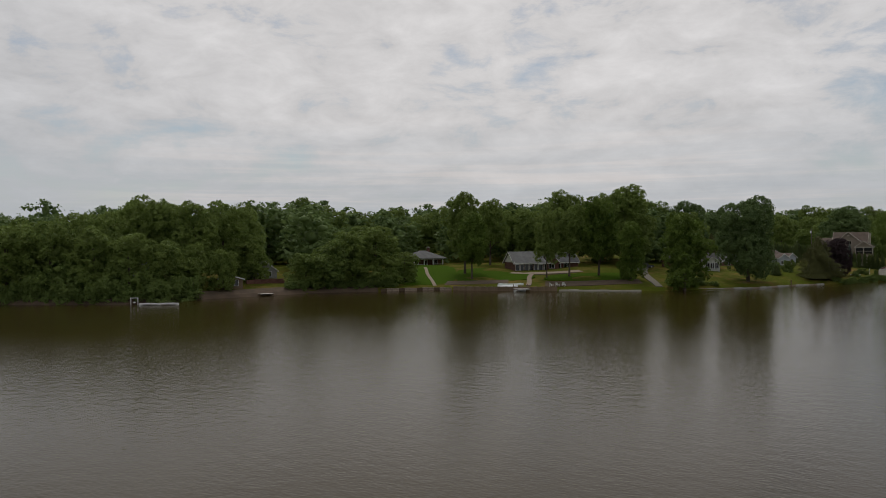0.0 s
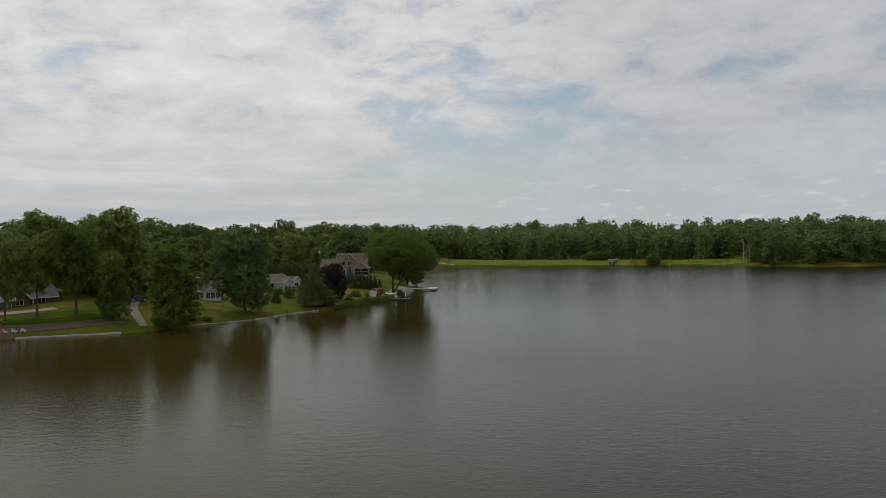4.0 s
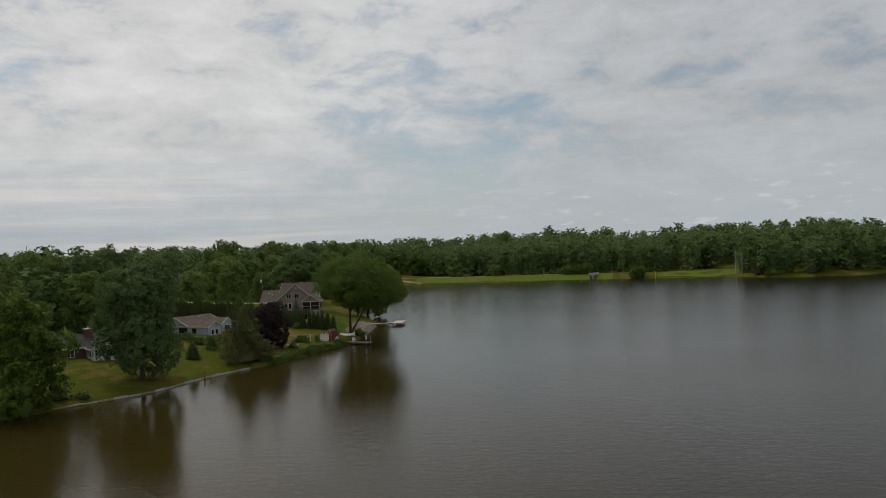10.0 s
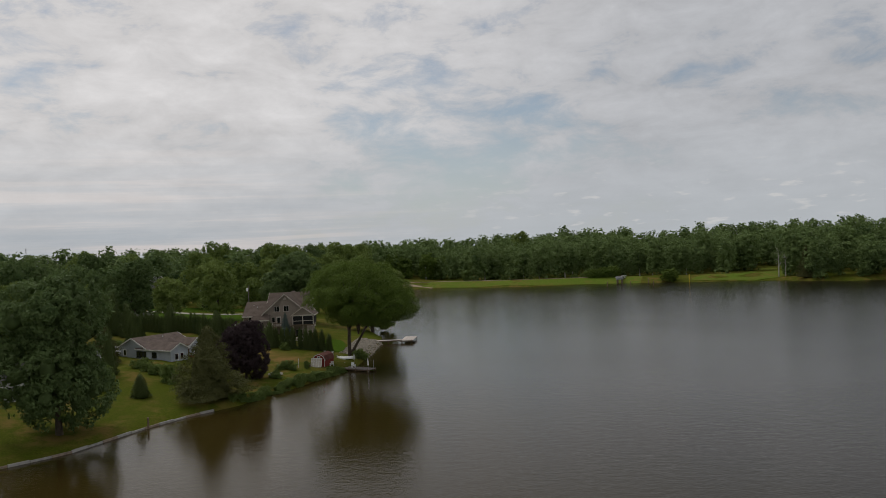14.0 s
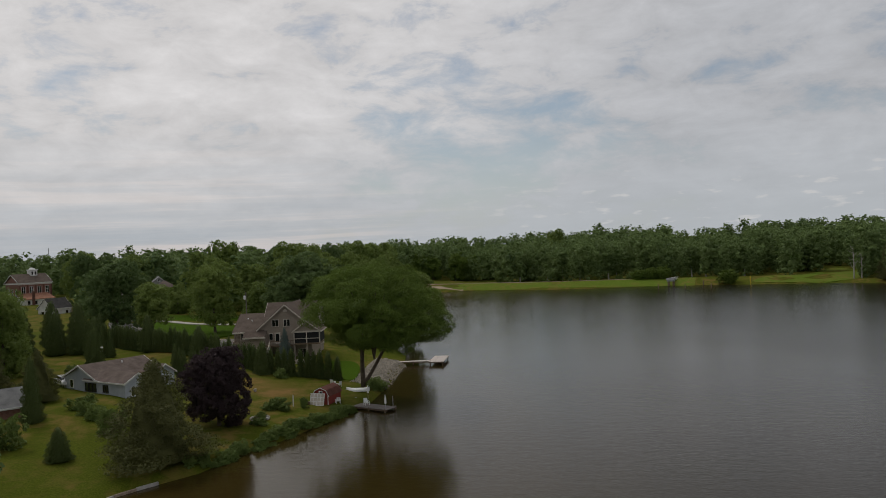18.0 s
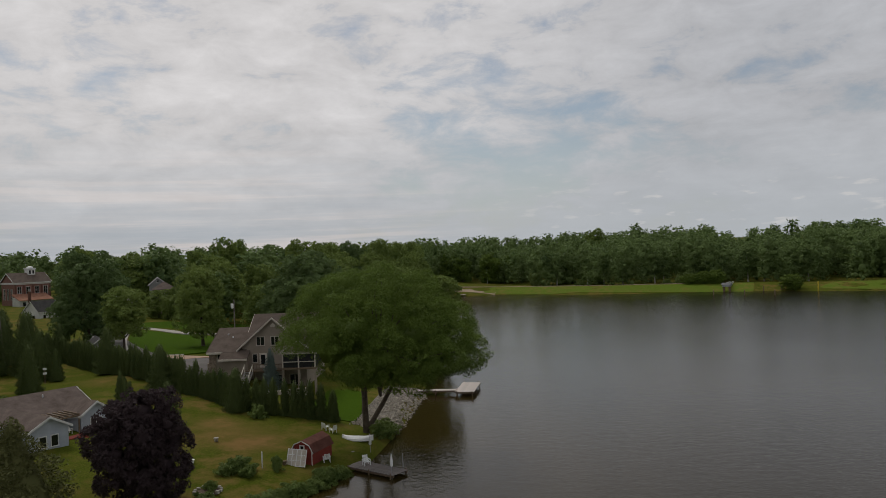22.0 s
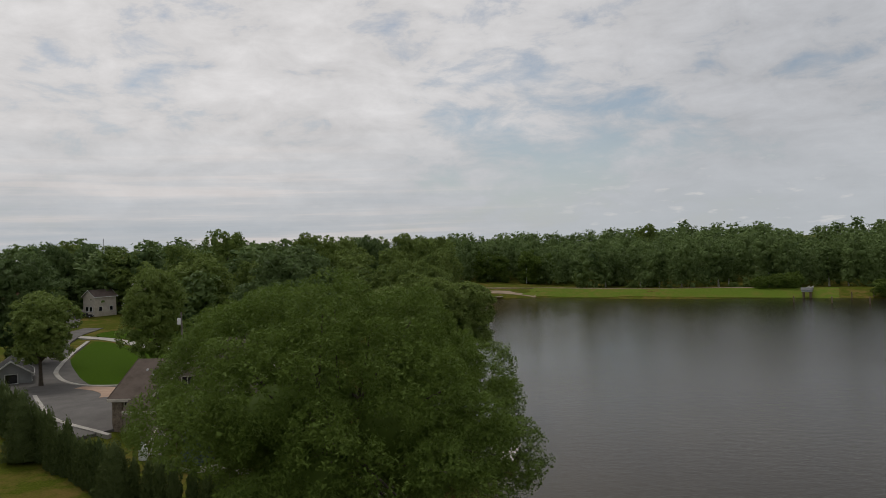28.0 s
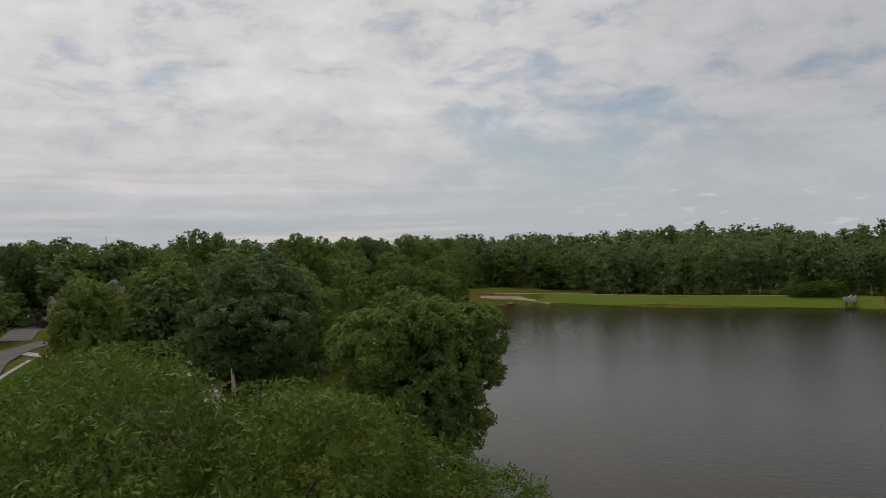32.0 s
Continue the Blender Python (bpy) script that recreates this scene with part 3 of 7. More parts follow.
def strip(name, label, category, line, width, mat, lift=0.06, parent=None):
    """A path or road laid on the land along a line, with a real edge."""
    pts = []
    for (ax, ay), (bx, by) in zip(line, line[1:]):
        n = max(1, int(math.hypot(bx - ax, by - ay) / 1.5))
        pts += [(ax + (bx - ax) * k / n, ay + (by - ay) * k / n) for k in range(n)]
    pts.append(line[-1])
    # rounded bends
    for _ in range(4):
        pts = [pts[0]] + [((a[0] + 2 * b[0] + c[0]) / 4, (a[1] + 2 * b[1] + c[1]) / 4) for a, b, c in zip(pts, pts[1:], pts[2:])] + [pts[-1]]
    s = Shape()
    rows = []
    for k, p in enumerate(pts):
        a, b = pts[max(k - 1, 0)], pts[min(k + 1, len(pts) - 1)]
        dx, dy = b[0] - a[0], b[1] - a[1]
        ln = math.hypot(dx, dy) or 1
        nx, ny = -dy / ln, dx / ln
        w = width[0] + (width[1] - width[0]) * k / (len(pts) - 1) if isinstance(width, tuple) else width
        cut = max(2, int(w / 1.2))
        rows.append([(p[0] + nx * w * (j / cut - 0.5), p[1] + ny * w * (j / cut - 0.5)) for j in range(cut + 1)] if not isinstance(width, tuple) else [(p[0] + nx * w * (j / 6 - 0.5), p[1] + ny * w * (j / 6 - 0.5)) for j in range(7)])
    flat = [q for r in rows for q in r]
    zz = height([q[0] for q in flat], [q[1] for q in flat]) + lift + 0.10
    m = len(rows[0])
    n = len(rows)
    top = [(q[0], q[1], float(z)) for q, z in zip(flat, zz)]
    low = [(x, y, z - 0.5) for x, y, z in top]
    f = [(r * m + j, r * m + j + 1, (r + 1) * m + j + 1, (r + 1) * m + j) for r in range(n - 1) for j in range(m - 1)]
    rim = [j for j in range(m)] + [r * m + m - 1 for r in range(1, n)] + [(n - 1) * m + j for j in range(m - 2, -1, -1)] + [r * m for r in range(n - 2, 0, -1)]
    f += [(rim[k], rim[(k + 1) % len(rim)], len(top) + rim[(k + 1) % len(rim)], len(top) + rim[k]) for k in range(len(rim))]
    s.add(top + low, f)
    ob = part(name, s, mat, parent)
    for p in ob.data.polygons:
        p.use_smooth = False
    return tagged(ob, label, category, kind="structure")


def lawn(name, label, outline, mat, lift=0.05):
    """A mown patch of its own grass, from a rounded outline."""
    pts = list(outline)
    for _ in range(3):
        pts = [q for a, b in zip(pts, pts[1:] + pts[:1]) for q in ((0.75 * a[0] + 0.25 * b[0], 0.75 * a[1] + 0.25 * b[1]), (0.25 * a[0] + 0.75 * b[0], 0.25 * a[1] + 0.75 * b[1]))]
    cx, cy = sum(p[0] for p in pts) / len(pts), sum(p[1] for p in pts) / len(pts)
    n, rings = len(pts), 14
    flat = [(cx + (p[0] - cx) * k / rings, cy + (p[1] - cy) * k / rings) for k in range(1, rings + 1) for p in pts]
    zz = height([p[0] for p in flat], [p[1] for p in flat]) + lift + 0.10
    v = [(p[0], p[1], float(z)) for p, z in zip(flat, zz)]
    v += [(x, y, z - 0.5) for x, y, z in v[-n:]]
    f = [tuple(range(n))]
    for k in range(rings):
        f += [(k * n + j, (k + 1) * n + j, (k + 1) * n + (j + 1) % n, k * n + (j + 1) % n) for j in range(n)]
    tagged(part(name, Shape().add(v, f), mat, None), label, "lawn", kind="structure")

# ---- trees ----


def unit(v):
    return v / np.maximum(np.linalg.norm(v, axis=-1, keepdims=True), 1e-9)


def leaf_quads(rng, centers, outward, size, slim=0.55, droop=0.0, face=0.55, corners=4):
    """Leaf blades or sprays: kite-shaped and slightly folded, or three-cornered, turned outwards with much scatter."""
    n = len(centers)
    normal = unit(outward * face + rng.normal(size=(n, 3)) * 0.6 + np.array([0, 0, 0.35]))
    t = unit(np.cross(normal, rng.normal(size=(n, 3))))
    if droop:
        t = unit(t + outward * 0.5 + np.array([0, 0, -droop]))
    b = unit(np.cross(normal, t))
    s = size * rng.uniform(0.55, 1.35, (n, 1))
    w = s * slim * rng.uniform(0.7, 1.3, (n, 1))
    fold = normal * s * rng.uniform(-0.18, 0.18, (n, 1))
    if corners == 3:
        return np.stack([centers - t * s, centers + t * s * 0.9 - b * w, centers + t * s * 0.9 + b * w + fold], 1)
    return np.stack([centers - t * s, centers - b * w + fold, centers + t * s, centers + b * w + fold], 1)


def crown_lobes(rng, radius, base, top, count, tight=1.0):
    """Overlapping boughs that make an uneven, lopsided crown: centres and radii."""
    mid, half = (base + top) / 2, (top - base) / 2
    a0, a1, belly = rng.uniform(0, 6.3), rng.uniform(0, 6.3), rng.uniform(-0.45, 0.1)
    c, r = [], []
    for h, w in ((-0.45, 0.46), (0.05, 0.5), (0.5, 0.38)):
        c.append(np.array([*rng.normal(size=2) * radius * 0.1, mid + half * h]))
        r.append(np.array([radius * w, radius * w, half * 0.4]))
    for k in range(count):
        a = 2 * math.pi * (k * 0.618 + rng.uniform(-0.1, 0.1))
        h = -0.88 + 1.74 * (k + rng.uniform(-0.4, 0.9)) / count
        g = (h - belly) / ((1.08 - belly) if h > belly else (1.25 + belly))
        lop = 1 + 0.2 * math.cos(a - a0) + 0.13 * math.cos(2 * a - a1)
        out = radius * 0.7 * lop * math.sqrt(max(0.03, 1 - g * g)) * rng.uniform(0.72, 1.12) * tight
        q = radius * rng.choice([0.2, 0.27, 0.34, 0.42]) * rng.uniform(0.9, 1.1) * (0.8 if h > 0.5 else 1)
        c.append(np.array([math.cos(a) * out, math.sin(a) * out, min(mid + half * h, top - q * 0.8)]))
        r.append(np.array([q, q * rng.uniform(0.85, 1.2), q * rng.uniform(0.7, 1.0)]))
    return np.array(c), np.array(r)


def ico(level):
    bm = bmesh.new()
    bmesh.ops.create_icosphere(bm, subdivisions=level, radius=1)
    v = np.array([x.co[:] for x in bm.verts])
    f = np.array([[x.index for x in p.verts] for p in bm.faces])
    bm.free()
    return v, f


ICO_SMALL, ICO_MID = ico(1), ico(2)


def crown(rng, radius, base, top, lobes, leaves, size, slim=0.55, core=0.48, mid=False, droop=0.0, tight=1.0, tuft=1.1, cover=1.5, corners=3, boughs=None, shade=1.7):
    """A crown: boughs, leafy tufts on the boughs, leaf quads on the tufts, and the dim inner mass."""
    c, r = boughs or crown_lobes(rng, radius, base, top, lobes, tight)
    area = 4 * math.pi * (r[:, 0] * r[:, 2])
    tufts = int(cover * area.sum() / (math.pi * tuft * tuft))
    home = rng.choice(len(c), tufts, p=area / area.sum())
    d = unit(rng.normal(size=(tufts, 3)) + np.array([0, 0, 0.25]))
    p = c[home] + d * r[home] * rng.uniform(0.86, 1.03, (tufts, 1))
    keep = np.ones(tufts, bool)
    for k in range(len(c)):
        keep &= ~(((((p - c[k]) / r[k]) ** 2).sum(1) < 0.62) & (home != k))
    p, d = p[keep], d[keep]
    big = tuft * rng.uniform(0.65, 1.3, len(p))
    which = rng.choice(len(p), leaves, p=big**2 / (big**2).sum())
    e = unit(rng.normal(size=(leaves, 3)) + d[which] * 0.9 + np.array([0, 0, 0.4]))
    at = p[which] + e * (big[which] * rng.uniform(0.72, 1.1, leaves))[:, None] * np.array([1, 1, 0.8])
    q = leaf_quads(rng, at, e, size, slim, droop, corners=corners)
    # broader shaded sprays inside the tufts
    inner = leaves // 7
    which = rng.choice(len(p), inner, p=big**2 / (big**2).sum())
    e = unit(rng.normal(size=(inner, 3)) + d[which] * 0.6)
    at = p[which] + e * (big[which] * rng.uniform(0.1, 0.55, inner))[:, None]
    q = np.concatenate([q, leaf_quads(rng, at, unit(e + d[which]), size * shade, 0.75, droop, 1.2, corners)])
    iv, jf = ICO_MID if mid else ICO_SMALL
    lv, lf, n = [], [], 0
    for k in range(len(c)):
        wob = 1 + 0.30 * rng.uniform(-1, 1, size=(len(iv), 1))
        lf.append(jf + n)
        lv.append(c[k] + iv * r[k] * (core[k] if np.ndim(core) else core) * wob)
        n += len(iv)
    return q, (np.concatenate(lv), np.concatenate(lf)), c, r


def trunk_shape(rng, tall, girth, base, c, r, limbs=5, sides=8):
    s = Shape()
    lean = rng.uniform(-0.04, 0.04, 2)
    pts = [(lean[0] * z, lean[1] * z, z) for z in np.linspace(-0.4, tall, 6)]
    s.tube(pts, [girth * k for k in (1.5, 1.0, 0.85, 0.7, 0.5, 0.25)], sides)
    for k in range(1, min(limbs + 1, len(c))):
        z0 = base * rng.uniform(0.55, 0.95) + 0.12 * tall
        a = Vector((lean[0] * z0, lean[1] * z0, z0))
        b = Vector(c[k])
        m = a.lerp(b, 0.5) + Vector((0, 0, 0.08 * tall))
        s.tube([a, a.lerp(m, 0.6), m, b], [girth * 0.5, girth * 0.42, girth * 0.3, girth * 0.1], 6)
    return s


def broad_tree(seed, name, label, leaf, tall=20.0, radius=7.0, base=4.0, lobes=14, leaves=4200, size=0.42, girth=0.38, slim=0.6, droop=0.0, mid=False, category="tree", tight=1.0, tuft=1.15, bark=None):
    rng = np.random.default_rng(seed)
    q, loose, c, r = crown(rng, radius, base, tall, lobes, leaves, size, slim, mid=mid, droop=droop, tight=tight, tuft=tuft)
    root = thing(name, label, category)
    part("trunk", trunk_shape(rng, tall * 0.72, girth, base, c, r), bark or BARK, root)
    part("crown", quads_mesh("crown", q, leaf, loose), leaf, root)
    return root


def conifer(seed, name, label, leaf, tall=8.0, radius=2.4, leaves=2600, size=0.22, tiers=11, ragged=0.25, base=0.3, power=0.85, droop=0.35):
    rng = np.random.default_rng(seed)
    h = 1 - np.sqrt(rng.uniform(0, 1, leaves))
    z = base + (tall - base) * h
    tier = 0.72 + 0.28 * np.abs(np.sin(h * tiers * math.pi))
    a = rng.uniform(0, 2 * math.pi, leaves)
    lump = 1 + ragged * np.sin(a * 3 + h * 9) * rng.uniform(0.4, 1, leaves)
    rad = radius * (1 - h) ** power * tier * lump * rng.uniform(0.72, 1.05, leaves) + 0.05
    p = np.stack([np.cos(a) * rad, np.sin(a) * rad, z], -1)
    out = unit(np.stack([np.cos(a), np.sin(a), np.full(leaves, 0.25)], -1))
    q = leaf_quads(rng, p, out, size, 0.42, droop, corners=3)
    prof = [(radius * 0.66 * (1 - t) ** power * rng.uniform(0.9, 1.1), base + (tall * 0.97 - base) * t) for t in (0, 0.15, 0.3, 0.45, 0.6, 0.75, 0.9)] + [(0.03, tall * 0.97)]
    root = thing(name, label, "tree")
    part("trunk", Shape().tube([(0, 0, -0.3), (0, 0, tall * 0.9)], [radius * 0.09, 0.03], 6), BARK, root)
    inner = Shape().lathe([(0.1, base * 0.8)] + prof, 9)
    tri = []
    for f in inner.f:
        tri += [(f[0], f[k], f[k + 1]) for k in range(1, len(f) - 1)]
    part("crown", quads_mesh("crown", q, leaf, (np.array(inner.v), np.array(tri))), leaf, root)
    return root


def shrub(seed, name, label, leaf, radius=1.0, tall=1.2, leaves=1500, size=0.08):
    rng = np.random.default_rng(seed)
    q, loose, c, r = crown(rng, radius, -0.1, tall, 5, leaves, size, 0.6, tuft=0.26)
    root = thing(name, label, "shrub")
    part("foliage", quads_mesh("foliage", q, leaf, loose), leaf, root)
    return root


class Kind:
    """Trees of one kind: the first place takes the built one, later places take copies."""

    def __init__(self, build, tall, radius):
        self.build, self.tall, self.radius, self.first = build, tall, radius, None

    def put(self, x, y, tall, radius, turn, label="", group=""):
        m = pose(x, y, hz(x, y) - 0.1, 0, 0, turn) @ Matrix.Diagonal((radius / self.radius, radius / self.radius, tall / self.tall, 1))
        if self.first is None:
            ob = self.first = self.build()
            ob.matrix_basis = m
        else:
            keep = self.first.scale.copy()
            self.first.scale = (1, 1, 1)
            ob = copy_thing(self.first, m)
            self.first.scale = keep
        return tagged(ob, label, group=group)


OAKS = [Kind(lambda k=k: broad_tree(10 + k, "oak_tree", "tall green deciduous tree with an uneven crown", LEAF, 20, 7, (2.2, 3.0, 1.6, 3.4, 2.4, 2.8)[k], 21 + k, 11500, 0.275, tuft=0.8), 20, 7) for k in range(6)]
LOW_OAKS = [Kind(lambda k=k: broad_tree(30 + k, "shore_tree", "leafy green tree with boughs down to the bank", LEAF, 18, 6.5, -0.4, 24 + k, 11000, 0.265, tuft=0.75), 18, 6.5) for k in range(4)]
DARKS = [Kind(lambda k=k: broad_tree(50 + k, "maple_tree", "dense dark green maple with a broad crown", LEAF_DARK, 20, 8, 2.0, 34, 26000, 0.23, tuft=0.8), 20, 8) for k in range(2)]
SHADE = [Kind(lambda k=k: broad_tree(40 + k, "shade_tree", "tall green tree on a bare trunk with a high crown", LEAF, 20, 6.5, 6.0, 22, 13000, 0.25, 0.34, tuft=0.8), 20, 6.5) for k in range(3)]
LIGHTS = [Kind(lambda k=k: broad_tree(60 + k, "locust_tree", "light green tree with an airy drooping crown", LEAF_LIT, 18, 5.5, (0.2, 5.0)[k], 22, 12000, 0.27, 0.3, 0.5, 0.3, tuft=0.75), 18, 5.5) for k in range(2)]
PURPLE = Kind(lambda: broad_tree(70, "purple_tree", "purple-leaved plum tree with a dense round crown", LEAF_PURPLE, 9, 4.3, 0.6, 30, 42000, 0.105, 0.2, tuft=0.42), 9, 4.3)


def plant(kinds, places, group, seed=1):
    rng = random.Random(seed)
    for k, (x, y, tall, radius) in enumerate(places):
        kinds[k % len(kinds)].put(x, y, tall, radius, rng.uniform(0, 360), group=group)


plant(LOW_OAKS, [(-172.6, 69.2, 15.5, 6.5), (-166.1, 75.2, 16, 6), (-157.5, 80.1, 15, 6), (-164.3, 85.5, 17, 6), (-151.2, 84.2, 13, 5.5), (-146.8, 89.9, 12, 5), (-147.5, 97.5, 11, 3.8), (-143.5, 103, 9.5, 3.2), (-150, 118, 12, 4.2), (-136.6, 122.8, 8.5, 4.6), (-131.5, 126.5, 12, 5.7), (-130.0, 132.6, 13.5, 6), (-125.8, 136.4, 15, 7), (-122.0, 143.6, 8, 3.9)], "trees along the west shore", 2)
plant(OAKS, [(-178.8, 77.4, 15.5, 6.5), (-177.1, 87.0, 16.5, 6.6), (-176.0, 98.8, 17, 7), (-166.7, 98.6, 19.6, 6.4), (-161.9, 102.2, 19.5, 6), (-154.1, 103.5, 19.5, 6), (-156.0, 113.0, 19.6, 6.8), (-162.3, 124.7, 18, 5.2), (-184.2, 170.7, 22, 6.4), (-183.6, 182.7, 19, 6.4), (-187.8, 70.6, 15.5, 7), (-188.4, 109.5, 19, 7)], "trees along the west shore", 3)
plant(OAKS, [(-192.6, 162.6, 16.5, 6.5), (-188.7, 204.0, 18, 7.3), (-175.0, 208.2, 18.5, 8), (-155.9, 213.5, 18.5, 6), (-134.9, 234.6, 17, 7.5), (-93.2, 205.3, 21, 6.8), (-88.3, 234.6, 20, 7), (-102.9, 228.5, 20, 7), (-114.5, 216.2, 20, 7)], "trees round the cottages", 4)
plant(OAKS, [(-118, 208, 17, 6.5), (-128, 214, 18, 7), (-141, 208, 16, 6.5), (-108, 213, 18, 7), (-97, 217, 17, 6.5), (-152, 220, 18, 7), (-84, 212, 18, 6), (-165, 214, 17, 7), (-72, 226, 16, 6), (-136, 224, 18, 7)], "trees behind the cottages", 14)
plant(SHADE, [(-115.6, 163.1, 22, 5.6), (-121.4, 187.0, 20, 5.5), (-100.8, 199.5, 22, 7), (-86.9, 168.7, 18.5, 4.4), (-81.9, 197.5, 23, 7.6), (-91.4, 164.5, 17, 3.6)], "shade trees round the cottages", 15)
plant(LIGHTS, [(-56.5, 166.5, 18.5, 5.6), (-80.4, 172.8, 20, 4.8), (-70.1, 168.3, 14.5, 3.6), (-108.5, 155.2, 17, 4.2)], "light green trees at the bank", 5)
plant(LOW_OAKS, [(-75, 250, 14.5, 4.2), (-80, 257, 15, 4.4), (-84, 266, 13, 4.2)], "trees behind the low houses", 16)
plant(DARKS, [(-46.3, 186.5, 20.8, 7.4), (-36.5, 314, 20.5, 9.3), (-75.2, 233.7, 19, 7)], "dark maples", 6)
plant(OAKS, [(84, 656, 29, 7.5), (-82, 405, 25.6, 7.6), (-74, 366, 18, 8.5), (-122, 417, 19.8, 8), (-59, 314, 17.5, 5.6), (-152, 436, 22, 7.6), (-63, 427, 24.5, 7), (-57, 445, 24, 7), (-80, 372, 21, 7.2)], "trees behind the tan house", 7)
plant(DARKS, [(-136, 408, 21, 6.5), (-134, 420, 21, 5.6), (-48, 452, 24, 7.2), (-42, 344, 17, 6), (-73, 464, 23.5, 7.6)], "trees behind the tan house", 8)
plant(OAKS, [(-40, 459, 25.5, 8.3), (-34, 482, 25.5, 8), (-30, 520, 26, 8), (-27, 500, 22, 7)], "trees by the beach", 9)
plant(LOW_OAKS, [(-38, 352, 15, 6), (-48, 373, 17, 6.5), (-35, 380, 17, 6.5), (-58, 394, 18, 6.5), (-44, 402, 19, 7), (-30, 407, 19, 6.5), (-37, 427, 21, 7), (-51, 427, 20, 7), (-28, 446, 20, 6.5), (-66, 385, 17, 6), (-27, 470, 20, 6.5), (-132, 398, 9, 4.4), (-24, 425, 17, 6), (-55, 348, 12, 5)], "trees behind the tan house", 12)
plant(LOW_OAKS, [(-99, 385, 9, 4.5), (-92, 380, 8, 4), (-95, 390, 10, 4)], "trees before the beige house", 23)
plant(SHADE, [(-68.5, 298.0, 13.5, 4.8)], "young trees by the drive", 9)
plant(DARKS, [(-85, 316, 18.5, 7.6)], "dark trees by the drive", 19)
PURPLE.put(-30.3, 221.5, 10.0, 4.4, 20, group="purple tree on the lawn")


def big_ash():
    """The large ash whose crown the camera passes: fine pointed leaflets in sprays."""
    rng = np.random.default_rng(77)
    # boughs spread like an umbrella: widest low down, in rounded domes, with gaps between
    c, r = [], []
    for k in range(50):
        u = (k + 0.5) / 50
        a = k * 2.39996 + rng.uniform(-0.25, 0.25)
        reach = 10.6 * math.sqrt(u) * (1 + 0.08 * math.cos(3 * a + 1))
        z = 9.2 + 9.7 * (1 - u) ** 0.5 + rng.uniform(-1.2, 1.0)
        q = rng.uniform(1.5, 2.6)
        c.append(np.array([math.cos(a) * (reach - q * 0.4), math.sin(a) * (reach - q * 0.4), z]))
        r.append(np.array([q, q, q * rng.uniform(0.65, 0.85)]))
    for x, y, z, q in ((8.0, 6.8, 14.0, 2.2), (8.8, 5.2, 11.8, 2.2), (6.4, 8.4, 14.8, 2.0), (8.0, 8.0, 11.4, 1.9), (7.4, -5.4, 11.4, 2.0), (5.0, -7.8, 10.8, 1.9), (2.5, -8.2, 8.8, 1.9), (7.6, -7.6, 11.8, 1.9), (8.2, -3.6, 12.4, 1.9), (9.0, 4.6, 9.2, 1.8), (7.8, 7.0, 8.9, 1.8), (9.3, 2.2, 10.4, 1.9), (7.2, 3.6, 8.9, 1.8), (9.0, 1.0, 13.0, 2.0), (6.2, 5.6, 9.0, 1.8), (-9.3, 2.8, 14.4, 2.3), (-8.3, 1.8, 16.0, 2.2), (-7.0, 3.8, 17.4, 2.2), (-9.3, -1.2, 13.4, 2.1), (-6.5, -0.4, 17.4, 2.0), (-4.5, 5.8, 18.6, 2.0), (-8.3, 6.8, 16.6, 2.0), (-9.0, 5.0, 13.2, 2.0), (-8.5, 7.8, 17.8, 2.0), (-6.4, 8.6, 18.2, 2.0), (9.4, -0.6, 10.0, 1.8), (-5.2, 1.0, 9.4, 1.8), (-4.6, 3.6, 8.2, 1.8), (-2.4, 4.6, 7.6, 1.7), (-5.4, 5.0, 8.4, 1.7), (-1.6, -2.4, 8.6, 1.8), (1.0, 3.2, 7.8, 1.7), (3.2, 0.6, 7.8, 1.7), (-3.4, -1.6, 8.8, 1.8), (4.6, 3.6, 7.6, 1.7), (3.0, 5.6, 7.4, 1.6), (0.4, -4.8, 8.6, 1.7), (4.4, -4.6, 8.4, 1.7)):
        c.append(np.array([x, y, z]))
        r.append(np.array([q, q, q * 0.8]))
    for k in range(9):
        a = k * 2.39996
        c.append(np.array([math.cos(a) * 5.0, math.sin(a) * 5.0, 9.5 + 0.62 * k]))
        r.append(np.array([2.8, 2.8, 2.0]))
    # large solid leaf cores only in the inner boughs, added to block light
    thick = np.array([0.06] * (len(c) - 9) + [0.72] * 9)
    c, r = np.array(c), np.array(r)
    c[:, 0] = np.minimum(c[:, 0], 9.5)
    # the house side of the crown slopes down
    c[:, 2] -= 0.10 * np.clip(-3.0 - c[:, 0], 0, None)
    # an open gap between two main boughs
    side = (c[:, 0] - 5.2) * 0.927 + (c[:, 1] + 8.9) * 0.375
    keep = ~((np.abs(side) < 0.8) & (c[:, 1] > -3.5) & (c[:, 2] > 12))
    # no boughs hang low on the house side, nor over the landing stage
    keep &= ~((c[:, 0] < -6.2) & (c[:, 2] + 0.15 * c[:, 1] < 11.8))
    keep &= ~((c[:, 0] > 5.0) & (c[:, 2] + 0.15 * c[:, 1] < 9.3))
    c, r, thick = c[keep], r[keep], thick[keep]
    q1, loose, c, r = crown(rng, 9.6, 6.0, 19.4, 34, 165000, 0.098, 0.40, core=thick, mid=True, droop=0.25, tuft=0.62, cover=1.6, boughs=(c, r), shade=1.2)
    # sprays of leaflets on the outer boughs
    n = 11000
    which = rng.choice(len(c), n)
    d = unit(rng.normal(size=(n, 3)) + np.array([0, -0.15, 0.45]))
    tip = c[which] + d * r[which] * rng.uniform(0.95, 1.12, (n, 1))
    ok = np.ones(n, bool)
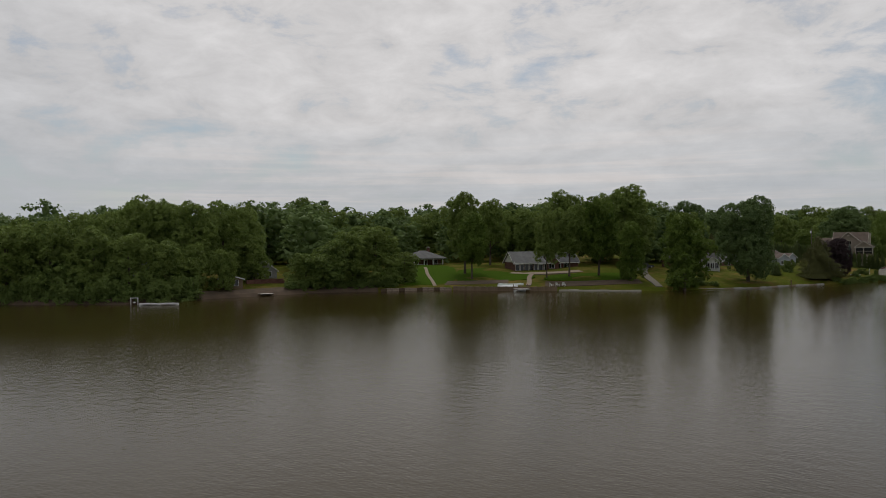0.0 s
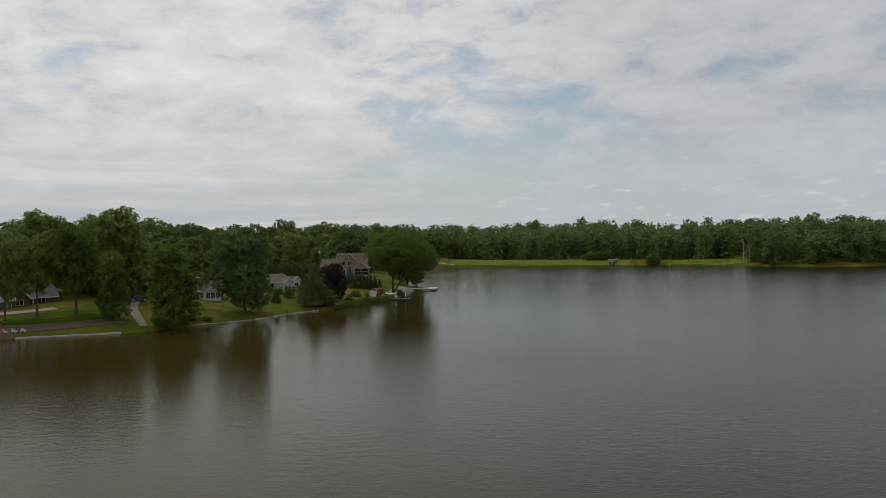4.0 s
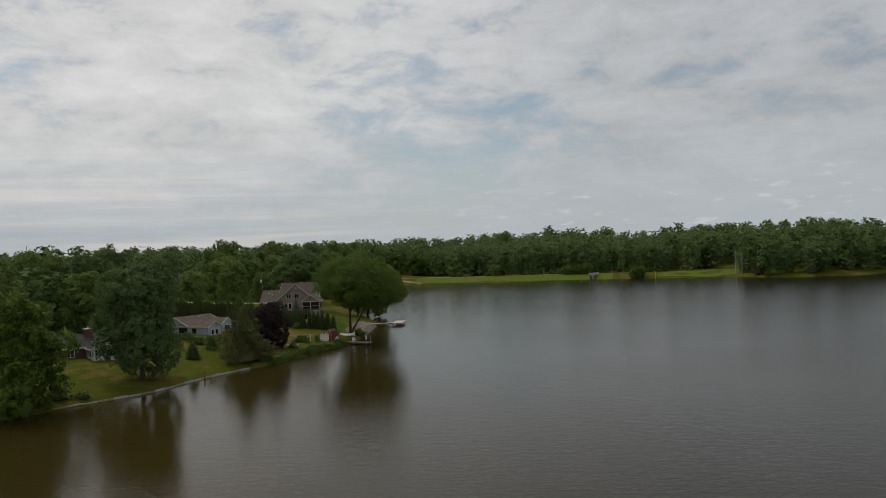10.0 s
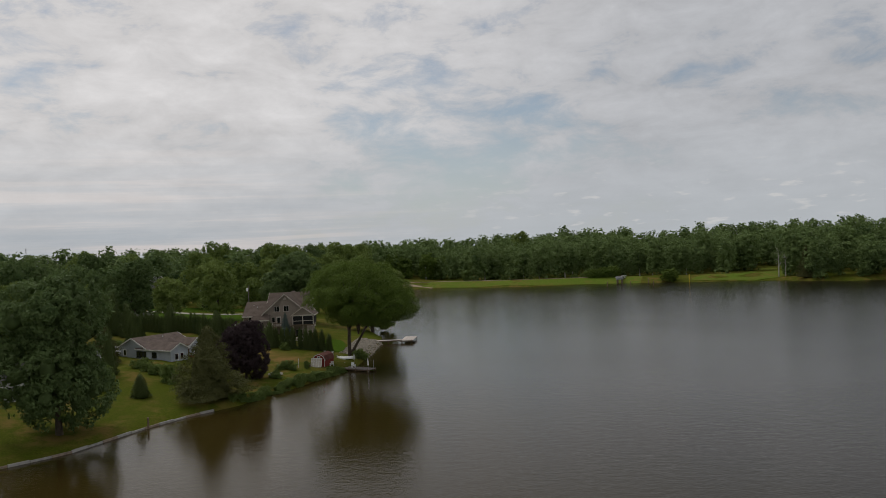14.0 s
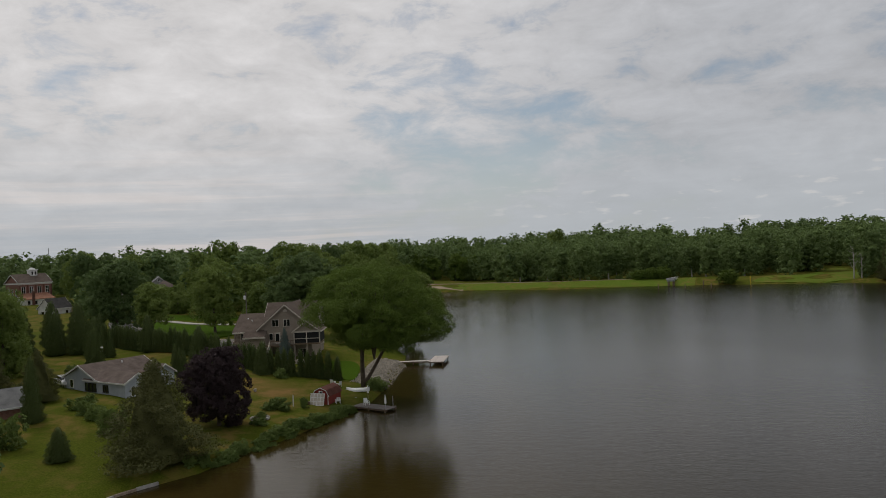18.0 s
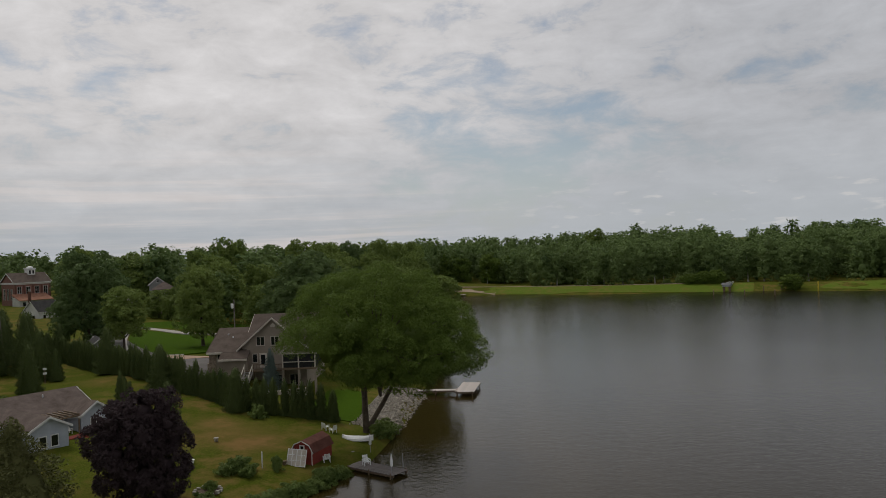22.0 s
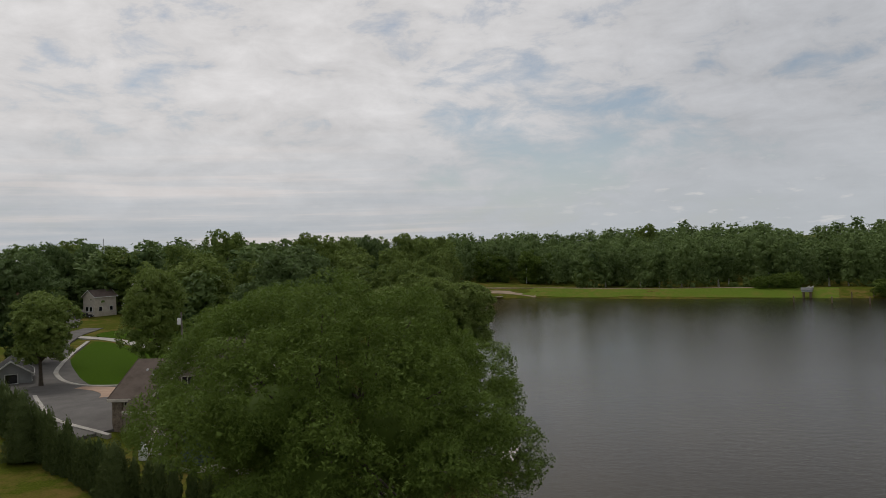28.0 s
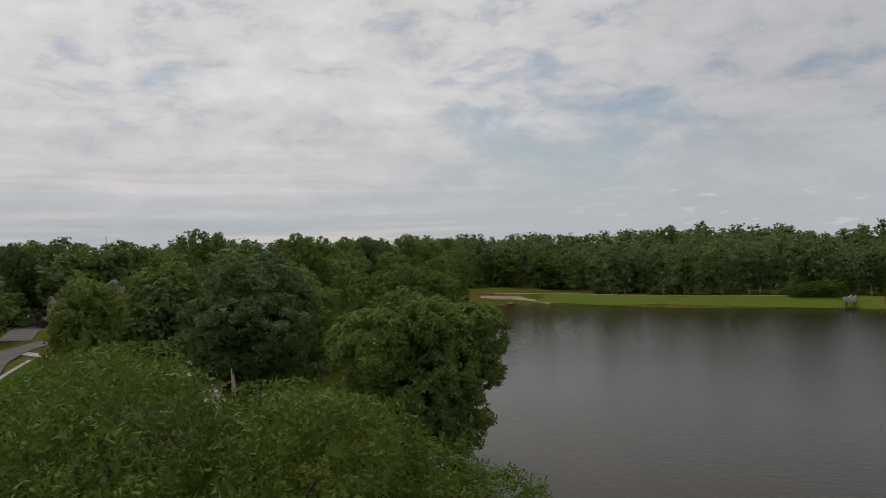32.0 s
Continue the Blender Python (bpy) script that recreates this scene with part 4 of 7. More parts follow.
    for k in range(len(c)):
        ok &= ~((((tip - c[k]) / r[k]) ** 2).sum(1) < 0.72) | (which == k)
    tip, d = tip[ok], d[ok]
    sprays = []
    for j in range(9):
        along = (j - 4) / 4
        side = unit(np.cross(d, rng.normal(size=d.shape)))
        p = tip + d * along * 0.24 + side * 0.10 + rng.normal(size=tip.shape) * 0.03
        t = unit(side + d * 0.5)
        nrm = unit(np.cross(t, rng.normal(size=d.shape)))
        s, w = 0.12 * rng.uniform(0.7, 1.3, (len(p), 1)), 0.03
        sprays.append(np.stack([p - t * s + nrm * w, p + t * s, p - t * s - nrm * w], 1))
    # the crown has grown out over the water, towards the light
    grow = np.array([2.6, -7.3, 0.3])
    # the boughs gather into rounded domes with deep clefts between them
    heart, domes = np.array([0.0, 0.0, 10.5]), []
    for k in range(22):
        h, a = 1 - 1.45 * (k + 0.5) / 22, k * 2.39996 + rng.uniform(-0.2, 0.2)
        domes.append((math.cos(a) * math.sqrt(1 - h * h), math.sin(a) * math.sqrt(1 - h * h), h + rng.uniform(-0.06, 0.06)))
    domes = unit(np.array(domes))

    def cleft(p):
        d = (p - heart) / np.array([1, 1, 0.85])
        near = np.clip(((unit(d) @ domes.T).max(1) - 0.895) / 0.085, 0, 1)
        return heart + (p - heart) * (0.79 + 0.21 * near * (2 - near))[:, None]

    q = np.concatenate([q1] + sprays)
    q = q + (cleft(q.mean(1)) - q.mean(1))[:, None] + grow
    loose, c = (cleft(loose[0]) + grow, loose[1]), cleft(c) + grow
    root = thing("ash_tree", "broad green ash tree with fine pointed leaves on the bank", "tree", -13.6, 245.5, hz(-13.6, 245.5) - 0.1)
    s = Shape()
    s.tube([(-0.9, 2.6, -0.4), (-0.8, 2.5, 1.2), (-0.8, 2.0, 3.4), (-0.5, 0.4, 7), (0.5, -2, 13)], [0.54, 0.40, 0.36, 0.30, 0.12], 10)
    s.tube([(-0.8, 2.5, 0.5), (0.1, 2.3, 1.8), (1.6, 1.6, 4.2), (3.0, 0.6, 6.6), (5.0, -1, 10)], [0.34, 0.30, 0.27, 0.23, 0.1], 9)
    for k in range(0, len(c), 2):
        a = Vector((-0.6, -0.4, 5 + 0.1 * k)) if k % 4 else Vector((1.4, 0.1, 5.2 + 0.04 * k))
        b = Vector(c[k])
        s.tube([a, a.lerp(b, 0.5) + Vector((0, 0, 0.8)), b], [0.2, 0.13, 0.04], 6)
    part("trunk", s, BARK, root)
    part("crown", quads_mesh("crown", q, LEAF_LIT, loose), LEAF_LIT, root)


big_ash()


def bank_tree():
    ob = broad_tree(81, "bank_tree", "dark green oak leaning over the water", LEAF, 19.0, 9.0, 3.0, 34, 60000, 0.22, 0.4, 0.6, 0.0, True, tuft=0.8)
    ob.matrix_basis = pose(-12.5, 301, hz(-12.5, 301) - 0.2, 0, 4, 0)


bank_tree()


def woods(name, label, seed, places, leaves, size, tuft, mat=None, boughs=15):
    """A far wood that nobody could count: many crowns in one object."""
    rng = np.random.default_rng(seed)
    protos = [crown(rng, 6.5, 0.5, 20.0 + 0.6 * k, boughs + k, leaves, size, 0.7, core=0.56, tuft=tuft, cover=1.0)[:2] for k in range(8)]
    quads, lv, lf, count = [], [], [], 0
    zz = height([p[0] for p in places], [p[1] for p in places])
    for (x, y, tall, radius), z in zip(places, zz):
        q, (v, f) = protos[rng.integers(len(protos))]
        a = rng.uniform(0, 2 * math.pi)
        rot = np.array([[math.cos(a), -math.sin(a), 0], [math.sin(a), math.cos(a), 0], [0, 0, 1]])
        scale, at = np.array([radius / 6.5, radius / 6.5, tall / 20]), np.array([x, y, z - 0.3])
        quads.append((q @ rot.T) * scale + at)
        lv.append((v @ rot.T) * scale + at)
        lf.append(f + count)
        count += len(v)
    me = quads_mesh(name, np.concatenate(quads), mat or LEAF_FAR, (np.concatenate(lv), np.concatenate(lf)))
    tagged(new(name, me), label, "woods", kind="stuff")


CLEARINGS = [(-84, 276, 16), (-94, 284, 12), (165, 482, 15), (180, 480, 16), (195, 490, 18), (206, 505, 17), (213, 522, 15), (-186, 457, 24), (-160, 410, 18), (-148, 390, 14), (-128, 355, 14), (-112, 333, 16), (-95, 305, 14), (-104, 399, 16), (-95, 380, 14), (-88, 365, 12), (-102, 318, 14), (-116, 345, 14), (-130, 372, 14), (-146, 398, 14), (-88, 292, 12), (-45, 275, 26), (-100, 345, 26), (-75, 322, 24), (-55, 240, 24), (-62.3, 210.7, 20), (-102.2, 180.4, 16), (-135.8, 175.5, 14), (-148.3, 118.6, 16), (-164.4, 97.3, 8), (-170, 430, 26), (-140, 420, 16), (-172, 395, 22), (-70, 255, 22), (-84, 250, 16), (-112, 398, 12), (-80, 340, 14), (-12, 560, 22), (10, 560, 22), (-30, 300, 18), (-110, 385, 12), (-124, 380, 14), (-150, 360, 16), (-120, 350, 16)]


def scatter(seed, count, xr, yr, dmin, dmax, tall, radius, gap, clear=()):
    rng = random.Random(seed)
    out, tries = [], 0
    xs, ys = [], []
    while len(out) < count and tries < count * 30:
        tries += 1
        x, y = rng.uniform(*xr), rng.uniform(*yr)
        if any((x - a) ** 2 + (y - b) ** 2 < c * c for a, b, c in clear):
            continue
        if any((x - p[0]) ** 2 + (y - p[1]) ** 2 < gap * gap for p in out):
            continue
        d = float(inland(x, y)[0])
        if not dmin < d < dmax:
            continue
        k = rng.uniform(0.72, 1.15)
        out.append((x, y, tall * k * rng.uniform(0.86, 1.1), radius * k))
    return out


woods("woods_dam", "dense green summer woods behind the earth dam", 5, scatter(5, 430, (-45, 330), (470, 720), 26, 170, 19.5, 6.0, 5.6, CLEARINGS), 760, 0.50, 1.1, None, 11)
woods("woods_hill", "green wooded hills in the distance", 6, scatter(6, 330, (-420, 560), (560, 1150), 150, 640, 20, 9, 13.0), 440, 0.8, 1.7)
woods("woods_east", "tall green trees on the east bank", 7, scatter(7, 95, (182, 420), (400, 560), 2, 70, 20, 7.0, 7.5, [(290, 500, 22)] + CLEARINGS[:5]), 1400, 0.5, 1.2)
woods("woods_village", "green trees between the houses of the village", 8, scatter(8, 300, (-420, -40), (150, 560), 50, 330, 18.0, 7.0, 8.5, CLEARINGS), 790, 0.61, 1.2)
woods("woods_west", "green trees inland of the west shore", 9, scatter(9, 150, (-420, -150), (-60, 200), 22, 220, 15.5, 7.0, 8.0, CLEARINGS), 700, 0.62, 1.25)


# ---- along the edge of the woods behind the dam ----
BIRCH = Kind(lambda: broad_tree(91, "birch_tree", "slender pale-trunked tree at the edge of the woods", LEAF_FAR, 17, 3.4, 4.0, 14, 2600, 0.42, 0.32, tuft=0.9, bark=BARK_PALE), 17, 3.4)
EDGE = Kind(lambda: broad_tree(92, "edge_tree", "light green young tree at the edge of the woods", LEAF_LIT, 12, 5.5, 0.2, 20, 5200, 0.36, 0.2, tuft=0.9), 12, 5.5)
plant([BIRCH], [(60, 549, 15, 3.2), (68, 545, 17, 3.4), (77, 541, 14, 3), (92, 536, 17, 3.6), (97, 538, 15, 3), (112, 531, 16, 3.4), (121, 529, 14, 3), (134, 523, 17, 3.6), (141, 521, 15, 3), (158, 512, 16, 3.3), (32, 563, 14, 3.4), (45, 557, 16, 3.2)], "pale-trunked trees behind the dam", 21)
plant([EDGE], [(50.7, 566, 10, 5), (65.5, 551, 6, 4), (103, 513, 5, 3.4), (109, 512, 6, 3.6), (114.5, 511, 6.5, 4), (139, 486, 6.5, 4.4), (-12.6, 593, 15.5, 7.6), (9, 590, 17, 7)], "light green bushes and young trees by the dam", 22)


def dead_tree(x, y, tall):
    r = thing("dead_tree", "bare grey dead tree on the far bank", "tree", x, y, hz(x, y) - 0.2)
    s = Shape().tube([(0, 0, 0), (0.2, 0, tall * 0.5), (0.1, 0.1, tall)], [0.34, 0.22, 0.04], 7)
    rg = random.Random(8)
    for k in range(12):
        z, a, q = tall * (0.3 + 0.055 * k), rg.uniform(0, 6.3), tall * rg.uniform(0.12, 0.24) * (1.2 - 0.05 * k)
        s.tube([(0.15, 0, z), (0.15 + math.cos(a) * q * 0.6, math.sin(a) * q * 0.6, z + q * 0.25), (0.15 + math.cos(a) * q, math.sin(a) * q, z + q * 0.8)], [0.09, 0.06, 0.02], 5)
    part("trunk", s, BARK_PALE, r)


dead_tree(188, 463, 15)
dead_tree(191, 462, 12)

# ---- buildings ----


def gable_block(root, x0, x1, y0, y1, z0, ze, zr, axis, wall_mat, roof_mat, over=0.45, thick=0.2, trim=None, ends=True, wall=True):
    """Walls under a gable roof whose ridge runs along the axis, in the house's own frame."""
    if axis == "x":
        lo, hi, a0, a1 = y0, y1, x0, x1
    else:
        lo, hi, a0, a1 = x0, x1, y0, y1
    mid, half = (lo + hi) / 2, (hi - lo) / 2
    if wall:
        part("wall", Shape().prism([(lo, z0), (hi, z0), (hi, ze), (mid, zr), (lo, ze)], a0, a1, axis), wall_mat, root)
    k = (zr - ze) / half
    for s in (-1, 1):
        slab = [(mid, zr + 0.02), (mid + s * (half + over), ze - k * over + 0.02), (mid + s * (half + over), ze - k * over + thick), (mid, zr + thick)]
        part("roof", Shape().prism(slab, a0 - over, a1 + over, axis), roof_mat, root)
    if trim and ends:
        for e, sg in ((a0 - over, -1), (a1 + over, 1)):
            for s in (-1, 1):
                rake = [(mid, zr - 0.06), (mid + s * (half + over), ze - k * over - 0.06), (mid + s * (half + over), ze - k * over + thick + 0.03), (mid, zr + thick + 0.03)]
                part("rake_board", Shape().prism(rake, min(e, e + sg * 0.05), max(e, e + sg * 0.05), axis), trim, root)
    if trim:
        for s in (-1, 1):
            y = mid + s * (half + over)
            b = Shape()
            c = sorted((y, y + s * 0.05))
            if axis == "x":
                b.box(a0 - over, a1 + over, c[0], c[1], ze - k * over - 0.05, ze - k * over + thick)
            else:
                b.box(c[0], c[1], a0 - over, a1 + over, ze - k * over - 0.05, ze - k * over + thick)
            part("eave_board", b, trim, root)


def hip_roof(root, x0, x1, y0, y1, ze, zr, mat, over=0.6, thick=0.18):
    x0, x1, y0, y1 = x0 - over, x1 + over, y0 - over, y1 + over
    r = min(x1 - x0, y1 - y0) / 2 * 0.92
    if x1 - x0 >= y1 - y0:
        a, b = (x0 + r, (y0 + y1) / 2), (x1 - r, (y0 + y1) / 2)
    else:
        a, b = ((x0 + x1) / 2, y0 + r), ((x0 + x1) / 2, y1 - r)
    v = [(x0, y0, ze), (x1, y0, ze), (x1, y1, ze), (x0, y1, ze)]
    v += [(p[0], p[1], ze + thick) for p in v] + [(*a, zr), (*b, zr)]
    f = [(3, 2, 1, 0), (0, 1, 5, 4), (1, 2, 6, 5), (2, 3, 7, 6), (3, 0, 4, 7)]
    f += [(4, 5, 9, 8), (5, 6, 9), (6, 7, 8, 9), (7, 4, 8)] if x1 - x0 >= y1 - y0 else [(4, 5, 8), (5, 6, 9, 8), (6, 7, 9), (7, 4, 8, 9)]
    part("roof", Shape().add(v, f), mat, root)


FACE = {"-y": 0, "+x": 90, "+y": 180, "-x": 270}


def window(root, x, y, z, w, h, face="-y", panes=1, mat=None, name="window", bars=0):
    """A framed window standing slightly proud of its wall, with its panes set back in the frame. x, y, z: middle of its foot on the wall."""
    m = pose(x, y, z, 0, 0, FACE[face])
    fr = 0.09
    s = Shape()
    s.box(-w / 2 - fr, w / 2 + fr, -0.09, 0.02, h, h + fr, m).box(-w / 2 - fr - 0.04, w / 2 + fr + 0.04, -0.13, 0.02, -fr, 0, m)
    s.box(-w / 2 - fr, -w / 2, -0.09, 0.02, 0, h, m).box(w / 2, w / 2 + fr, -0.09, 0.02, 0, h, m)
    for k in range(1, panes):
        c = -w / 2 + w * k / panes
        s.box(c - 0.04, c + 0.04, -0.085, 0.02, 0, h, m)
    for k in range(bars):
        c = h * (k + 1) / (bars + 1)
        s.box(-w / 2, w / 2, -0.075, 0.02, c - 0.025, c + 0.025, m)
    ob = part(name, s, mat or TRIM, root)
    for k in range(panes):
        a = -w / 2 + w * k / panes
        part("pane", Shape().box(a + 0.02, a + w / panes - 0.02, -0.035, 0.015, 0.01, h - 0.01, m), GLASS, ob)
    return ob


def door(root, x, y, z, w=0.95, h=2.05, face="-y", mat=None, glazed=True):
    m = pose(x, y, z, 0, 0, FACE[face])
    ob = part("door", Shape().box(-w / 2 - 0.1, w / 2 + 0.1, -0.08, 0.02, 0, h + 0.1, m), mat or TRIM, root)
    if glazed:
        part("pane", Shape().box(-w / 2 + 0.12, w / 2 - 0.12, -0.095, -0.06, 0.35, h - 0.15, m), GLASS, ob)
    part("handle", Shape().tube([m @ Vector((w / 2 - 0.08, -0.12, 0.98)), m @ Vector((w / 2 - 0.08, -0.12, 1.1))], 0.025, 6), METAL, ob)
    return ob


def steps(root, x0, x1, y_top, z_top, y_low, z_low, count, mat, rail=None):
    for k in range(count):
        t = (k + 0.5) / count
        y, z = y_top + (y_low - y_top) * t, z_top + (z_low - z_top) * (k + 1) / (count + 1)
        d = abs(y_low - y_top) / count
        part("tread", Shape().box(x0, x1, y - d * 0.55, y + d * 0.55, z - 0.06, z, None, 0.01), mat, root)
    for x in (x0, x1):
        part("stringer", Shape().prism([(y_top, z_top - 0.35), (y_low, z_low - 0.05), (y_low, z_low + 0.15), (y_top, z_top - 0.05)], x - 0.05, x + 0.05, "x"), mat, root)
        if rail:
            part("handrail", Shape().prism([(y_top, z_top + 0.85), (y_low, z_low + 0.95), (y_low, z_low + 1.05), (y_top, z_top + 0.95)], x - 0.05, x + 0.05, "x"), rail, root)
            for t in (0.02, 0.5, 0.98):
                y, z = y_top + (y_low - y_top) * t, z_top + (z_low - z_top) * t
                part("post", Shape().box(x - 0.06, x + 0.06, y - 0.06, y + 0.06, z - 0.2, z + 1.05), rail, root)


def chimney(root, x, y, z0, z1, w, d, mat, cap=None):
    ob = part("chimney", Shape().box(x - w / 2, x + w / 2, y - d / 2, y + d / 2, z0, z1, None, 0.02), mat, root)
    part("cap", Shape().box(x - w / 2 - 0.08, x + w / 2 + 0.08, y - d / 2 - 0.08, y + d / 2 + 0.08, z1, z1 + 0.14, None, 0.02).tube([(x, y, z1 + 0.1), (x, y, z1 + 0.5)], 0.14, 8), cap or CONCRETE, ob)


def tan_house():
    """Two-storey tan house with a stone-cornered garage wing, a screened porch on posts and an outside stair."""
    r = thing("tan_house", "two-storey tan-sided house with brown shingle roofs and a screened porch", "house", -36, 269, 6.15)
    X = lambda x: x + 36  # noqa: E731
    Z = lambda z: z - 6.15  # noqa: E731
    # garage wing, ridge along x
    part("garage_wall", Shape().prism([(0.0, -1.6), (12, -1.6), (12, Z(9.0)), (6, Z(11.8)), (0.0, Z(9.0))], X(-41.3), X(-36.2), "x"), SIDING_TAN, r)
    part("front_bay", Shape().box(X(-38.7), X(-35.2), -1.3, 0.05, -2.2, Z(7.95)), SIDING_TAN, r)
    k = (11.9 - 9.0) / 6
    part("roof", Shape().prism([(6, Z(11.85)), (-0.6, Z(8.72)), (-0.6, Z(8.92)), (6, Z(12.05))], X(-41.6), X(-35.5), "x"), SHINGLE_BROWN, r)
    part("roof", Shape().prism([(6, Z(11.85)), (12.6, Z(8.72)), (12.6, Z(8.92)), (6, Z(12.05))], X(-41.6), X(-35.5), "x"), SHINGLE_BROWN, r)
    part("bay_roof", Shape().prism([(-0.3, Z(8.86)), (-2.0, Z(7.8)), (-2.0, Z(8.0)), (-0.3, Z(9.08))], X(-39.3), X(-34.9), "x"), SHINGLE_BROWN, r)
    part("eave_board", Shape().box(X(-39.3), X(-34.9), -2.07, -2.0, Z(7.72), Z(8.02)), TRIM_TAN, r)
    part("eave_board", Shape().box(X(-41.6), X(-39.1), -0.67, -0.6, Z(8.64), Z(8.95)), TRIM_TAN, r)
    for e in (X(-41.65), ):
        part("rake_board", Shape().prism([(6, Z(11.8)), (-0.6, Z(8.66)), (-0.6, Z(8.96)), (6, Z(12.1))], e, e + 0.06, "x"), SHINGLE_BROWN, r)
    part("stone_corner", Shape().box(X(-41.4), X(-40.3), -0.12, 1.4, -1.8, Z(8.7), None, 0.05), STONE, r)
    part("stone_plinth", Shape().box(X(-42.05), X(-36.2), 1.0, 12.1, -1.8, 0.9), STONE, r)
    window(r, X(-39.75), -0.01, 1.3, 0.6, 1.1, "-y", 1, TRIM_TAN)
    window(r, X(-41.92), 4, 0.6, 1.2, 1.3, "-x", 2, TRIM_TAN)
    # main gable, ridge along y
    gable_block(r, X(-36.3), X(-26.4), 0.0, 14, -3.2, Z(9.5), Z(13.75), "y", SIDING_TAN, SHINGLE_BROWN, 0.6, 0.22, TRIM_TAN)
    # cross roof behind
    gable_block(r, X(-36.2), X(-26.3), 3.2, 13.4, Z(9.2), Z(10.2), Z(13.7), "x", SIDING_TAN, SHINGLE_BROWN, 0.35, 0.22, TRIM_TAN)
    window(r, X(-33.35), 0, Z(9.75), 1.15, 1.25, "-y", 2, TRIM_TAN)
    window(r, X(-31.1), 0, Z(9.75), 1.15, 1.25, "-y", 2, TRIM_TAN)
    window(r, X(-34.25), 0, Z(7.2), 0.65, 1.2, "-y", 1, TRIM_TAN)
    door(r, X(-33.0), 0, Z(6.35), 0.9, 2.1, "-y", TRIM_TAN)
    part("gable_vent", Shape().prism([(X(-31.75), Z(12.5)), (X(-30.95), Z(12.5)), (X(-30.95), Z(12.75)), (X(-31.35), Z(13.1)), (X(-31.75), Z(12.75))], -0.06, 0.02, "y"), TRIM_TAN, r)
    for x in (-31.0, -28.2):
        window(r, X(x), 0, -2.6, 1.5, 1.6, "-y", 2, TRIM_TAN)
    # screened porch on posts
    gable_block(r, X(-29.0), X(-24.2), -4.0, 2.0, Z(9.0), Z(9.05), Z(10.75), "y", SIDING_TAN, SHINGLE_BROWN, 0.35, 0.18, TRIM_TAN)
    part("porch_floor", Shape().box(X(-29.1), X(-24.1), -4.1, 0.5, Z(6.5), Z(6.75)), TIMBER, r)
    part("porch_beam", Shape().box(X(-29.1), X(-24.1), -4.08, -3.95, Z(8.75), Z(9.05)), TRIM_TAN, r)
    for x in (-29.0, -26.65, -24.2):
        part("porch_post", Shape().box(X(x) - 0.09, X(x) + 0.09, -4.06, -3.88, Z(6.7), Z(8.8)), TRIM_TAN, r)
        part("support_post", Shape().box(X(x) - 0.16, X(x) + 0.16, -4.0, -3.7, Z(2.6), Z(6.55)), SIDING_TAN, r)
    part("porch_rail", Shape().box(X(-29.0), X(-24.2), -4.03, -3.95, Z(7.55), Z(7.67)), TRIM_TAN, r)
    part("mesh_screen", Shape().box(X(-28.95), X(-24.25), -3.94, -3.9, Z(6.8), Z(8.78)), SCREEN, r)
    part("mesh_screen", Shape().box(X(-28.96), X(-28.92), -3.9, 0, Z(6.8), Z(8.98)), SCREEN, r)
    part("mesh_screen", Shape().box(X(-24.28), X(-24.24), -3.9, 2, Z(6.8), Z(8.98)), SCREEN, r)
    # deck and stair
    part("deck", Shape().box(X(-35.4), X(-29.1), -2.0, 0.0, Z(6.0), Z(6.2)), TIMBER, r)
    for x in (-33.9, -32.4, -30.8, -29.3):
        part("deck_post", Shape().box(X(x) - 0.08, X(x) + 0.08, -1.95, -1.8, Z(3.2), Z(6.0)), TIMBER, r)
    part("deck_rail", Shape().box(X(-34.0), X(-29.1), -1.98, -1.9, Z(7.0), Z(7.12)), TIMBER, r)
    for k in range(11):
        x = -34.0 + k * 0.48
        part("baluster", Shape().box(X(x), X(x) + 0.05, -1.97, -1.92, Z(6.2), Z(7.0)), TIMBER, r)
    steps(r, X(-35.3), X(-34.1), -2.0, Z(6.2), -5.6, Z(3.75), 12, PLANK, TRIM_TAN)
    chimney(r, X(-26.0), 8.2, -1, Z(13.4), 1.2, 1.0, TRIM_TAN)
    for x, y, z in ((-38.6, 3.2, 10.6), (-39.6, 4.0, 10.9)):
        part("roof_vent", Shape().tube([(X(x), y, Z(z) - 0.3), (X(x), y, Z(z) + 0.35)], 0.12, 8), PLASTIC, r)


